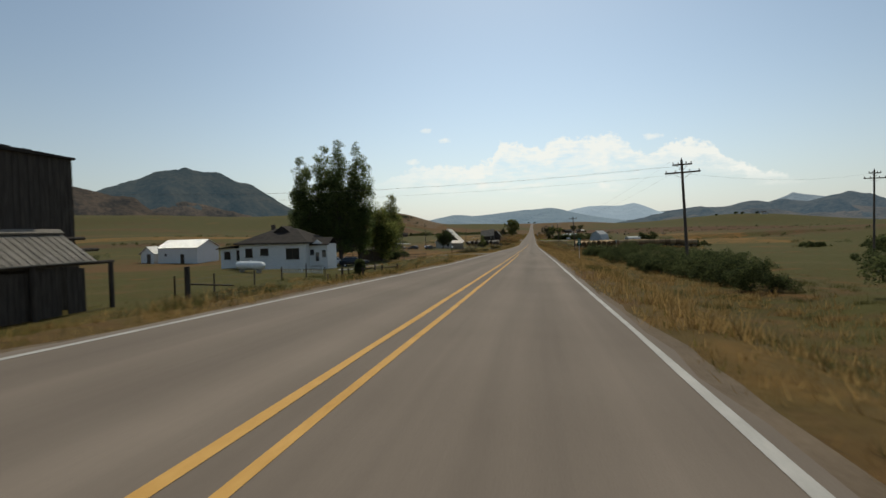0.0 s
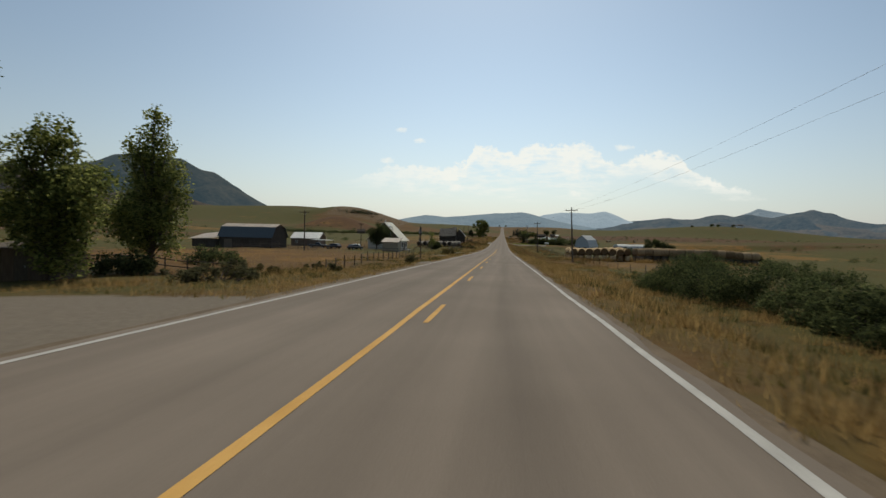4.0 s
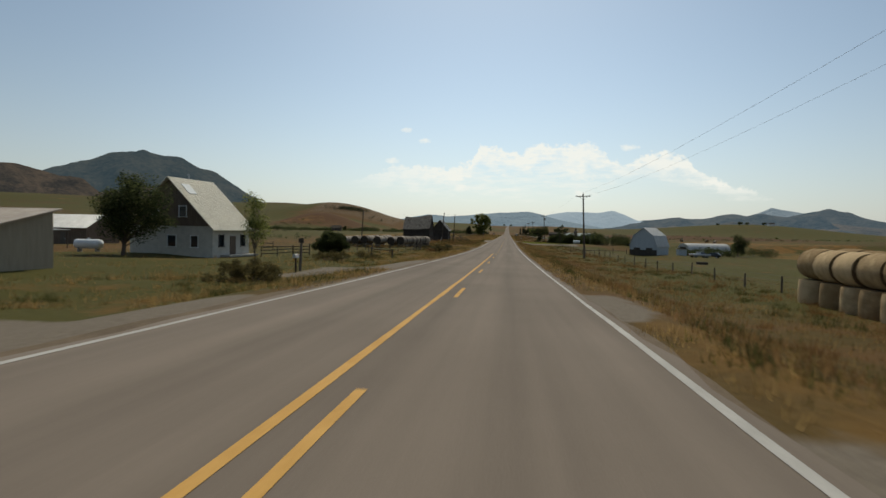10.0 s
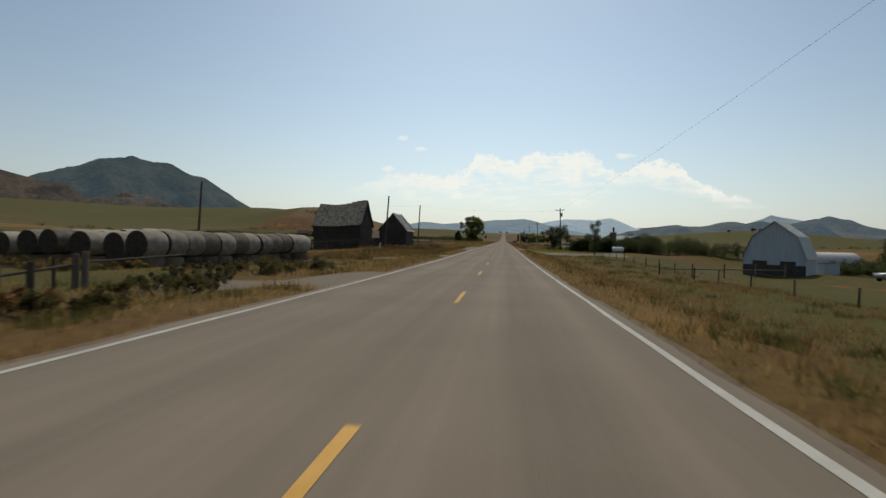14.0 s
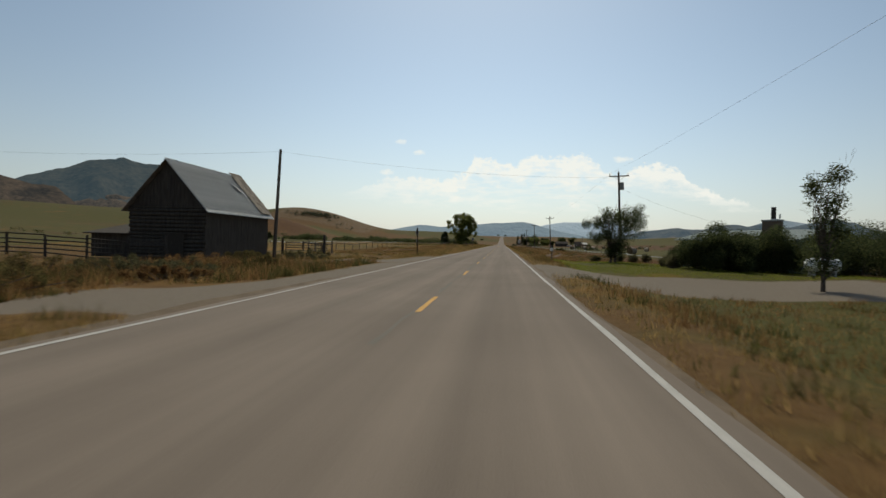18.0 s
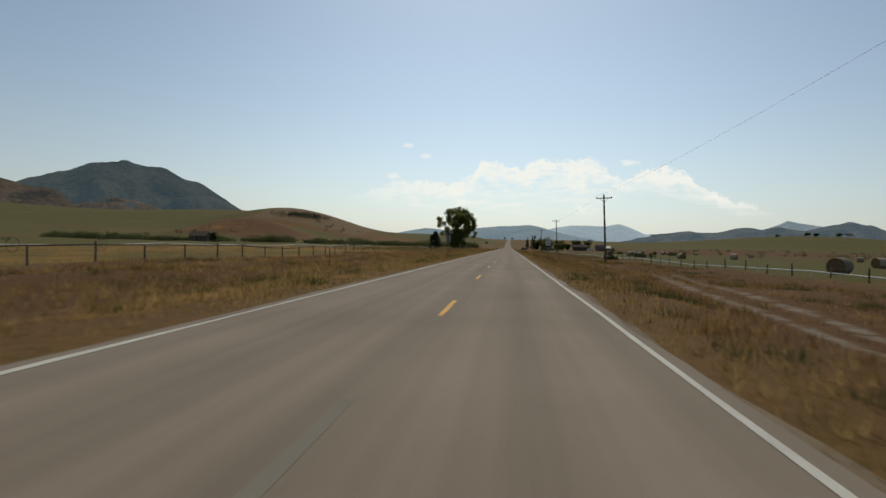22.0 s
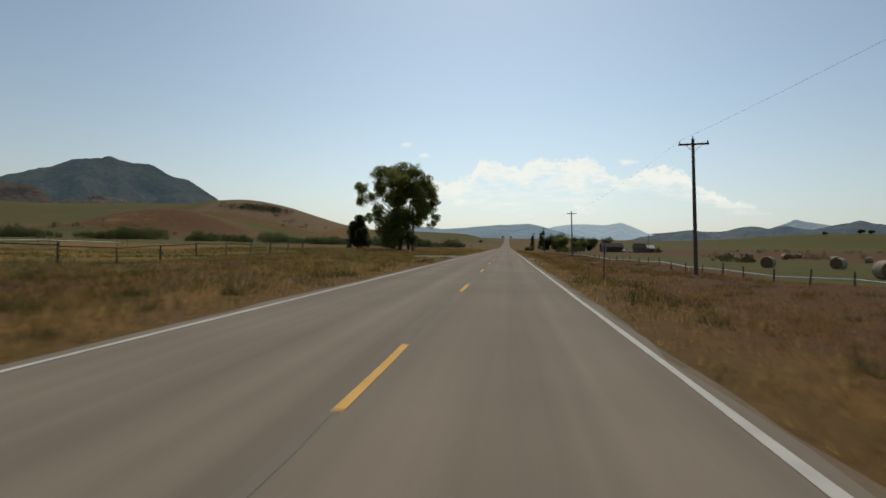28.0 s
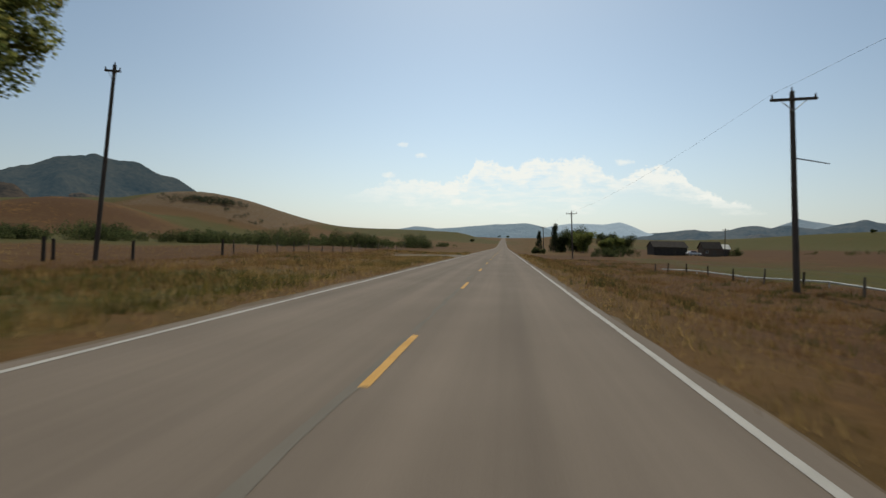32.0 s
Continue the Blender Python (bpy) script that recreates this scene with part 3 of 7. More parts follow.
pale += .2 * (smooth(3.6, 4.4, np.abs(GX)) * smooth(8, 5.5, np.abs(GX)))
pale += .55 * zone(-80, -24.5, 392, 640, 1.5)
rust += .6 * zone(-24, -9, 395, 590, 1.5)
pale += .25 * zone(-8.5, -5.5, 395, 560, .8) + .45 * zone(-13, -6, 300, 345, 2) + .4 * zone(18, 34, 120, 200, 4)
# gravel turn-offs: outer end, first and last metre along the road, flare at the asphalt
stone = 0 * GX
for x1, y0, y1, flare in ((-20, 74.2, 81.0, 3), (-18, 110.5, 115, 2.5), (-13.5, 179.5, 187.5, 2), (-12.5, 204.5, 215.5, 2.2), (-12, 268, 273, 3), (-12, 302, 306, 2), (-11.5, 334.5, 341.5, 2), (-6.2, 340, 359, 1), (-11.5, 362, 369.5, 5), (-6.4, 360, 374, 2),
                          (-19.5, 591.2, 594.5, 1), (-9.5, 585.5, 594, 3.5), (-14, 689, 699, 3), (6.4, 174, 179.5, 1), (4.9, 187, 192.5, 1), (24, 350.5, 360.8, 3), (6.9, 585, 590.5, 1.5)):
    u = np.clip((np.abs(GX) - 3.6) / (abs(x1) - 3.6), 0, 1)
    f = flare * (1 - u) ** 3
    inside_patch = smooth(y0 - f - .9, y0 - f + .9, GY) * smooth(y1 + f + .9, y1 + f - .9, GY) * smooth(abs(x1) + 1.2, abs(x1) - 1.2, np.abs(GX)) * (GX * x1 > 0)
    stone = np.maximum(stone, inside_patch)
# worn tracks leading on into the yards
TRACKS = ((4.6, 393, 6.6, 401.5, .45), (6.6, 401.5, 9.1, 414.8, .4), (9.1, 414.8, 13, 445, .4), (5.2, 393, 8.0, 402.4, .45), (8.0, 402.4, 10.8, 416.4, .4), (10.8, 416.4, 15, 446, .4),
                           (-9, 361.5, -24, 360, .8), (-19, 77.8, -26, 86, 2.6))
for ax, ay, bx, by, wd in TRACKS:
    L = math.hypot(bx - ax, by - ay)
    s = np.clip(((GX - ax) * (bx - ax) + (GY - ay) * (by - ay)) / L ** 2, 0, 1)
    d = np.hypot(GX - ax - s * (bx - ax), GY - ay - s * (by - ay))
    stone = np.maximum(stone, (.75 if wd > .5 else .54) * smooth(wd + .35, wd - .3, d))
pale += .35 * zone(-290, -170, 1040, 1190, 25) + .25 * zone(-330, -205, 840, 990, 15)
rust += .35 * zone(-70, -18, 112, 190, 3)
pale += .6 * zone(-560, -230, 480, 600, 12) + .25 * zone(-200, -130, 180, 330, 8) + .4 * zone(-700, -300, 700, 760, 15)
rust += .5 * zone(-420, -160, 330, 420, 12)
green += .7 * zone(27, 130, 415, 650, 6) + .6 * zone(21, 60, 620, 735, 2) + .8 * zone(220, 800, 1080, 1500, 40) + .6 * zone(-900, -100, 420, 640, 15)
green += .5 * zone(-24, -8, 208, 240, 2) + .8 * zone(-30, -5.5, 187, 200, 1.5) + .5 * zone(-40, -9, 204, 236, 2)
rust -= .3 * zone(-30, -5.5, 187, 236, 1.5)
green += .4 * zone(-330, -40, 700, 860, 20) - .55 * zone(30, 420, 690, 1010, 16)
rust += .45 * zone(30, 420, 690, 1010, 16)
# hay strips and fallow strips following the slopes
strip = np.sin(GY * .037 + GX * .012 + 1.4 * np.sin(GX * .011)) * smooth(130, 200, -GX) * smooth(540, 640, GY)
green += .6 * np.maximum(strip, 0)
rust += .25 * np.maximum(-strip, 0)
pale -= .25 * np.abs(strip)
green += .6 * zone(6.5, 30, 335, 350, 1.5) + .5 * zone(200, 900, 900, 1060, 30)
rust += .3 * zone(150, 700, 760, 880, 20) - .9 * zone(-30, -5.5, 566, 584, 1.5)
green += .45 * zone(-70, -8, 540, 632, 3) + .5 * zone(-26, -8, 56, 73, 2) + .4 * zone(-360, -285, 1080, 1160, 12)
rust -= .2 * zone(-420, -120, 880, 1120, 30)
rust += .35 * zone(-9, -4.6, 395, 575, .8)
green += .7 * zone(-30, -5.5, 566, 584, 1.5) + .25 * zone(-60, -5, -30, 110, 3)
# the scrubby hill: rusty knoll, green tongue, bare grey-tan brow, green top fields
brow, tongue, knoll = zone(-350, -185, 1056, 1190, 8), zone(-268, -185, 965, 1036, 7), zone(-300, -203, 835, 945, 8)
green, rust, pale = green * (1 - .75 * brow) * (1 - .8 * knoll), rust * (1 - .7 * brow), pale * (1 - .6 * brow)
stone = np.maximum(stone, .42 * brow)
green += .95 * tongue + .7 * zone(-780, -352, 1090, 1240, 10) - .4 * zone(-620, -356, 1052, 1076, 4)
rust += .5 * knoll - .5 * tongue - .4 * zone(-780, -352, 1000, 1240, 10)
pale += .35 * zone(-620, -356, 1052, 1076, 4) - .4 * tongue
cov = np.stack([green, rust, pale, stone], 1).clip(0, 1).astype(np.float32)
ca = ground.data.color_attributes.new("cover", "FLOAT_COLOR", "POINT")
ca.data.foreach_set("color", cov.ravel())
for p in ground.data.polygons:
    p.use_smooth = True

# road: asphalt, edge lines, centre line
ry = np.concatenate([np.arange(-60, 1000, 4.0), np.arange(1000, 2400, 10.0)])
EDGE_R = 3.41


def edge_left(y):
    """The left-hand lane narrows along the way."""
    return np.interp(y, (0, 225, 248, 262, 310, 385, 402), (-3.97, -3.97, -3.82, -3.82, -3.94, -3.94, -3.64))


def road_strip(x0, x1, y0, y1, name, mat, lift, step=4.0, wobble=0.0, parent=None, columns=2):
    ys = np.linspace(y0, y1, max(2, int((y1 - y0) / step) + 1))
    X = np.stack([x0(ys) if callable(x0) else np.full_like(ys, x0), x1(ys) if callable(x1) else np.full_like(ys, x1)], 1)
    if wobble:
        X[:, 0] += rng.normal(0, wobble, len(ys))
        X[:, 1] += rng.normal(0, wobble, len(ys))
    across = np.linspace(0, 1, columns)
    X = X[:, :1] * (1 - across) + X[:, 1:] * across
    Y = np.stack([ys] * columns, 1)
    V = np.stack([X, Y, grade(Y) + tilt(X, Y) + lift], -1).reshape(-1, 3)
    i = (np.arange(len(ys) - 1)[:, None] * columns + np.arange(columns - 1)[None, :]).ravel()
    return quick(name, V, np.stack([i, i + 1, i + columns + 1, i + columns], 1), mat, parent)


road = road_strip(lambda y: edge_left(y) - .27, 3.64, -60, 2400, "road", M["asphalt"], 0.0, 1.5, .05, None, 16)
tagged(road, "worn grey two-lane asphalt road with faded tyre tracks", "road", kind="structure")
road_strip(lambda y: edge_left(y) - .055, lambda y: edge_left(y) + .055, -60, 2390, "edge_line", M["white_line"], .005, 3.0, .012, road)
road_strip(EDGE_R - .055, EDGE_R + .055, -60, 2390, "edge_line", M["white_line"], .005, 3.0, .012, road)
CYCLE, FIRST = 12.192, 104.4
road_strip(-.38, -.26, -60, 242.2, "solid_centre_line", M["yellow"], .005, 3.0, .008, road)
road_strip(.045, .155, -60, 65.0, "solid_centre_line", M["yellow"], .005, 3.0, .008, road)
k = 0
y = FIRST - 3 * CYCLE
while y < 1500:
    d = y + float(np.interp(y, (118, 240, 324, 362, 436, 543, 610), (0, .3, -1.4, .2, 1.4, -1.8, 0)))
    road_strip(.045, .155, d, d + 3.05, "centre_dash", M["yellow"], .005, 1.0, .006, road)
    y += CYCLE
y = 262.0
while y < 800:
    L = rng.uniform(3, 11)
    x = .03 + rng.normal(0, .02)
    road_strip(x - .05, x + rng.uniform(.02, .06), y, y + L, "tar_seam", M["tar"], .003, 1.0, .022, road)
    y += L + rng.exponential(2.0)


for side in (-1, 1):
    V, ys = [], np.arange(-40, 760, 1.0)
    edge = np.convolve(rng.normal(0, .3, len(ys) + 8), np.ones(9) / 9, "valid")
    for yy, e in zip(ys, edge):
        x0, x1 = (float(edge_left(yy)) - .18, float(edge_left(yy)) - .55) if side < 0 else (3.57, 3.8)
        for x, up in ((x0, 0), ((x0 + x1) / 2, 1), (x1 + e, 1)):
            V.append((x, yy, ground_z(x, yy) + .022 if up else float(grade(yy) + tilt(x, yy)) - .03))
    i = (np.arange(len(ys) - 1)[:, None] * 3 + np.arange(2)[None, :]).ravel()
    tagged(quick("gravel_shoulder", V, np.stack([i, i + 1, i + 4, i + 3], 1), M["shoulder"]), "narrow gravel shoulder along the asphalt edge", "shoulder", kind="structure")


# ---------------------------------------------------------------- distant mountains
def mountains(name, profile, dist, depth, mat, label, seed, rough=.06, crest=.35):
    """A ridge seen all along its length: (degrees from the road's way, rise over run) pairs give its skyline."""
    az = np.linspace(profile[0][0], profile[-1][0], 260)
    rise = np.interp(az, [p[0] for p in profile], [p[1] for p in profile])
    rise = np.convolve(np.pad(rise, 2, mode="edge"), np.ones(5) / 5, "valid")
    rows = []
    for u in np.linspace(-1, .6, 34):
        r = dist + depth * u
        shape = np.clip(1 - abs(u) ** 1.15, 0, 1) if u < 0 else 1 - u
        x, y = r * np.sin(np.radians(az)), 300 + r * np.cos(np.radians(az))
        gull = np.array([noise.fractal(Vector((a * .22 + seed, u * 2.2, seed)), 1.0, 2.0, 5) for a in az])
        h = rise * dist * (shape + rough * 4 * gull * (1 - abs(shape - .5)) * (abs(u) > .03)) + rise * dist * rough * crest * gull
        base = land(x, y) - 6
        rows.append(np.stack([x, y, np.maximum(base, base * (1 - shape) + h)], 1))
    V = np.concatenate(rows)
    n, k = len(rows), len(az)
    i = (np.arange(n - 1)[:, None] * k + np.arange(k - 1)[None, :]).ravel()
    ob = quick(name, V, np.stack([i, i + 1, i + k + 1, i + k], 1), mat)
    for p in ob.data.polygons:
        p.use_smooth = True
    return tagged(ob, label, "mountain", kind="structure")


# Distance haze is put into the ridges: bluish emission, paler base colours farther off.
def haze_glow_mat(name, low, high, glow, scale=.0045):
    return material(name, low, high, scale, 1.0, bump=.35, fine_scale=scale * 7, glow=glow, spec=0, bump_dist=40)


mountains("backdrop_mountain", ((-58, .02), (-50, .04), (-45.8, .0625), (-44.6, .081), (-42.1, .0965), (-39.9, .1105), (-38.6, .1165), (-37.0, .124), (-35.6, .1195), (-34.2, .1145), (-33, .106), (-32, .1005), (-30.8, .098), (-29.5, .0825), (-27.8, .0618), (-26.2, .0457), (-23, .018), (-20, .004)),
          4600, 1000, haze_glow_mat("haze_blue_forested_slope", (.008, .013, .015), (.085, .07, .048), (.026, .044, .06)), "dark forested mountain with bare slopes and a blue haze glow", 3.1, .05, .05)
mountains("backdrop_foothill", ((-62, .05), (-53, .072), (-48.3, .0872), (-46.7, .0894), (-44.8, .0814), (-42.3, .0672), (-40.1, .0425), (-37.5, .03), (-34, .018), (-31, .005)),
          4100, 900, haze_glow_mat("brown_foothill_slope", (.014, .013, .012), (.125, .085, .055), (.014, .018, .022), .006), "brown foothill with dark scrub", 8.4, .09)
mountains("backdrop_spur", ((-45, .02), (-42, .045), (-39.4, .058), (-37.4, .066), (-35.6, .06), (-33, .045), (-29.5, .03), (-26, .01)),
          3950, 460, haze_glow_mat("bare_tan_spur", (.014, .015, .014), (.17, .115, .075), (.016, .022, .028), .009), "bare tan spur at the mountain's foot", 4.4, .09)
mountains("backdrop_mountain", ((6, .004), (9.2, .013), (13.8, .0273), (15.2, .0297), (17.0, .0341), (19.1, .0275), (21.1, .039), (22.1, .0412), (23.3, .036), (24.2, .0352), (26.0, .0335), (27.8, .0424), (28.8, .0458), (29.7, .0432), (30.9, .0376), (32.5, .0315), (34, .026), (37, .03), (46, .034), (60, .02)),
          4500, 800, haze_glow_mat("hazy_blue_ridge", (.012, .017, .02), (.115, .095, .072), (.042, .068, .096), .006), "hazy blue mountain ridge beyond the fields", 1.7, .1)
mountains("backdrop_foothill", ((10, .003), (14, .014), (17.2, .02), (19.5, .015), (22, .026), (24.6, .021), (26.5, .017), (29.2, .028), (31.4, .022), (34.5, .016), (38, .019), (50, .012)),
          4150, 520, haze_glow_mat("hazy_tan_foothill", (.03, .033, .032), (.16, .12, .09), (.038, .056, .076), .007), "hazy tan foothills below the blue ridge", 9.3, .12)
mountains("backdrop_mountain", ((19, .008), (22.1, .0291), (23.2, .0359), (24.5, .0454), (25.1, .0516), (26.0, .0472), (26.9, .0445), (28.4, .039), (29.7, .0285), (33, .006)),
          4650, 200, haze_glow_mat("haze_paled_peak", (.1, .11, .12), (.18, .18, .18), (.12, .16, .2)), "distant peak with haze put in as pale blue glow", 5.2)
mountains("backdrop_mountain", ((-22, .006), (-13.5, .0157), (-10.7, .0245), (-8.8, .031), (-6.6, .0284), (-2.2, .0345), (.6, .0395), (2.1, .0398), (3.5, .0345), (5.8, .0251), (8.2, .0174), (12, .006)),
          4250, 300, haze_glow_mat("blue_haze_ridge", (.08, .1, .11), (.15, .16, .16), (.12, .165, .21)), "blue hazy ridge at the end of the road", 2.6, .03)
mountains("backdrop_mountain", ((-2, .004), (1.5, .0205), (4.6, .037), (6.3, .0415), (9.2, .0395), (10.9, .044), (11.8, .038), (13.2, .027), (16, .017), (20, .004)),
          4420, 150, haze_glow_mat("haze_faded_peak", (.16, .18, .2), (.24, .25, .26), (.24, .3, .36)), "faint mountains with blue haze put into their colour", 6.6, .02)


# ---------------------------------------------------------------- builders of things
def leaf_cloud(centres, radii, count, size, droop=0.0, seed=1, up=0.0):
    """Leaf quads scattered in small clumps round given centres."""
    r = np.random.default_rng(seed)
    centres, radii = np.asarray(centres, float), np.asarray(radii, float)
    w = radii ** 2
    pick = r.choice(len(centres), count, p=w / w.sum())
    d = r.normal(size=(count, 3))
    d /= np.linalg.norm(d, axis=1, keepdims=True)
    p = centres[pick] + d * (radii[pick] * r.uniform(.35, 1.0, count) ** .6)[:, None]
    p[:, 2] -= droop * r.uniform(0, 1, count)
    a = r.normal(size=(count, 3))
    a /= np.linalg.norm(a, axis=1, keepdims=True)
    a[:, 2] = a[:, 2] * .6 + up
    b = np.cross(a, r.normal(size=(count, 3)))
    b /= np.linalg.norm(b, axis=1, keepdims=True) + 1e-6
    s = size * r.uniform(.6, 1.35, count)[:, None]
    a, b = a * s, b * s * .62
    V = np.stack([p - a * .5, p + b * .5, p + a * .6, p - b * .5], 1).reshape(-1, 3)
    return V, np.arange(count * 4).reshape(-1, 4)


def thick_cloud(centres, radii, count, size, seed):
    """Leaves of a shrub: a coarse dark heart and a fringe of small leaves."""
    V, F = leaf_cloud(centres, [q * .72 for q in radii], count // 2, size * 1.4, 0, seed)
    W, G = leaf_cloud(centres, radii, count, size, .05, seed + 1)
    return np.concatenate([V, W]), np.concatenate([F, G + len(V)])


def limbs(base, targets, r0, bm, seed, split=.35):
    """Tapered, slightly bent limbs from the trunk to the crown's clumps."""
    r = random.Random(seed)
    for t in targets:
        t = Vector(t)
        a = Vector(base) + Vector((0, 0, r.uniform(split * .7, split * 1.6) * (t.z - base[2])))
        a.x += r.uniform(-.1, .1)
        mid = a.lerp(t, .5) + Vector((r.uniform(-.4, .4), r.uniform(-.4, .4), r.uniform(0, .7)))
        rod(a, mid, r0, r0 * .6, 6, bm)
        rod(mid, t, r0 * .6, r0 * .2, 6, bm)


def tree(name, x, y, blobs, label, leaf="leaf_cotton", leaves=5000, size=.3, trunks=((0, 0, .3),), seed=1, group="", second=None, dead=0):
    """Blobs: (dx, dy, height, radius, squash) of the crown's parts over the foot of the tree."""
    z = ground_z(x, y)
    root = thing(name, x, y, z, label, "tree", group=group)
    r = np.random.default_rng(seed)
    centres, radii, heads = [], [], []
    for bx, by, bz, br, sq in blobs:
        heads.append((bx, by, bz))
        for i in range(max(9, int(17 * br))):
            d = r.normal(size=3)
            d /= np.linalg.norm(d)
            k = r.uniform(.3, .95)
            centres.append((bx + d[0] * br * k, by + d[1] * br * k, max(.3, bz + d[2] * br * sq * k)))
            radii.append(r.uniform(.38, .6) * max(br, 1.0) ** .85)
    trunk = bmesh.new()
    for tx, ty, tr in trunks:
        tops = sorted(heads, key=lambda h: abs(h[0] - tx) + abs(h[1] - ty))
        goal = tops[0]
        hi = Vector((goal[0], goal[1], goal[2] * .8))
        mid = Vector((tx + (goal[0] - tx) * .3, ty + (goal[1] - ty) * .3, hi.z * .45))
        rod((tx, ty, -.3), mid, tr, tr * .7, 9, trunk)
        rod(mid, hi, tr * .7, tr * .25, 8, trunk)
    part("trunk", trunk, M["bark"], root)
    bm = bmesh.new()
    sel = [c for i, c in enumerate(centres) if i % 3 == 0][:44]
    if leaves > 16000:                                           # a tree seen close: every limb for itself
        for i, c in enumerate(sel):
            if c[0] < -4 and i % 3:                              # the open side has few limbs
                continue
            one = bmesh.new()
            limbs((trunks[0][0], trunks[0][1], 0), [c], trunks[0][2] * .2, one, seed + i)
            part("limb", one, M["bark"], root)
        sel = centres[1:2]
    limbs((trunks[0][0], trunks[0][1], 0), sel, trunks[0][2] * .3, bm, seed)
    for i in range(dead):
        a = random.Random(seed + i)
        h = heads[i % len(heads)]
        e = Vector((h[0] + a.uniform(-1, 1), h[1] + a.uniform(-1, 1), h[2] + a.uniform(.2, 1.3)))
        rod((h[0] * .8, h[1] * .8, h[2] * .8), e, .016, .004, 5, bm)
        for k in (.25, .5, .75):
            rod(e.lerp(Vector(h), k), e.lerp(Vector(h), k * .6) + Vector((a.uniform(-.5, .5), a.uniform(-.4, .4), a.uniform(0, .4))), .009, .003, 4, bm)
    part("bough", bm, M["bark"], root)
    V, F = thick_cloud(centres, radii, leaves, size, seed)
    quick("crown", V, F, M[leaf], root)
    if second:
        k = [i for i in range(len(centres)) if i % 5 == 0]
        V, F = leaf_cloud([centres[i] for i in k], [radii[i] * .9 for i in k], leaves // 6, size, .2, seed + 5)
        tagged(quick("turning_leaves", V, F, M[second], root), "yellowing leaves")
    return root


def bush(name, x, y, w, h, label, leaf="leaf_dark", leaves=1400, size=.2, seed=1, long=None, turn=0, group="", ball=False):
    z = ground_z(x, y)
    root = thing(name, x, y, z, label, "bush", turn, group)
    r = np.random.default_rng(seed)
    centres, radii = [], []
    ll = long or w
    n = int(10 + 5 * max(w, ll) + (ll * 2.2 if long else 0))
    for i in range(n):
        u, v = r.uniform(-1, 1, 2)
        hh = h * (1 - .35 * (u * u if not long else 0) - .3 * v * v) * r.uniform(.7, 1.05)
        centres.append((u * ll * .5, v * w * .5, r.uniform(.15, .8) * hh))
        radii.append(r.uniform(.16, .3) * h)
    if ball:
        d = r.normal(size=(90, 3))
        d /= np.linalg.norm(d, axis=1, keepdims=True)
        d *= r.uniform(.35, .82, (90, 1))
        centres = [(a * w * .5 * (1 - .45 * min(c, 0)), b * w * .5 * (1 - .45 * min(c, 0)), h * .47 + c * h * .5) for a, b, c in d]
        radii, n = [.17 * min(w, h) * q for q in r.uniform(.8, 1.2, 90)], 90
    bm = bmesh.new()
    if size >= .2:                                               # far shrubs: one short stem
        rod((0, 0, -.2), (0, 0, h * .6), .09, .03, 6, bm)
    for c in centres[:min(n, 24)] if size < .2 else ():
        rod((c[0] * .4 if not long else c[0], c[1] * .4, -.1), c, .035, .012, 5, bm)
        if leaves >= 15000:                                      # seen close: every stem for itself
            part("stem", bm, M["bark"], root)
            bm = bmesh.new()
    if len(bm.verts):
        part("stem", bm, M["bark"], root)
    V, F = thick_cloud(centres, radii, leaves, size, seed)
    V[:, 2] = np.maximum(V[:, 2], 0)
    quick("foliage", V, F, M[leaf], root)
    return root


def window(parent, x, z, w, h, y, mat="trim", facing=0, panes=1):
    """A framed window on a wall: facing 0 towards -y, 1 towards +x; x runs along the wall."""
    def at(u, d, v):
        return (u, y - d, v) if facing == 0 else (y + d, u, v)

    def dims(a, b, c):
        return (a, b, c) if facing == 0 else (b, a, c)
    fr = bmesh.new()
    for u, v, a, c in ((x - w / 2, z, .08, h + .16), (x + w / 2, z, .08, h + .16), (x, z + h / 2, w, .08)):
        box(dims(a, .07, c), at(u, .025, v), bm=fr)
    for i in range(1, panes):
        box(dims(.05, .06, h), at(x - w / 2 + w * i / panes, .02, z), bm=fr)
    win = part("window", fr, M[mat], parent, "framed house window")
    part("sill", box(dims(w + .2, .12, .06), at(x, .05, z - h / 2 - .03)), M[mat], win)
    for i in range(panes):
        part("pane", box(dims(w / panes - .04, .03, h - .04), at(x - w / 2 + w * (i + .5) / panes, .006, z)), M["glass"], win, "dark window pane")


def gable_body(w, d, eave, peak, along="y", base=-.6, t=0.0):
    """A building's walls with its gables: along is the ridge's axis; middle of the plan at 0, 0."""
    if along == "y":
        v = [(-w / 2, -d / 2), (w / 2, -d / 2), (w / 2, d / 2), (-w / 2, d / 2)]
        low, high = [(a, b, base) for a, b in v], [(a, b, eave) for a, b in v]
        tops = [(0, -d / 2, peak), (0, d / 2, peak)]
        faces = [(0, 1, 5, 8, 4), (1, 2, 6, 5), (2, 3, 7, 9, 6), (3, 0, 4, 7), (3, 2, 1, 0), (4, 8, 9, 7), (8, 5, 6, 9)]
    else:
        v = [(-w / 2, -d / 2), (w / 2, -d / 2), (w / 2, d / 2), (-w / 2, d / 2)]
        low, high = [(a, b, base) for a, b in v], [(a, b, eave) for a, b in v]
        tops = [(-w / 2, 0, peak), (w / 2, 0, peak)]
        faces = [(0, 1, 5, 4), (1, 2, 6, 9, 5), (2, 3, 7, 6), (3, 0, 4, 8, 7), (3, 2, 1, 0), (4, 5, 9, 8), (7, 8, 9, 6)]
    return solid(low + high + tops, faces)


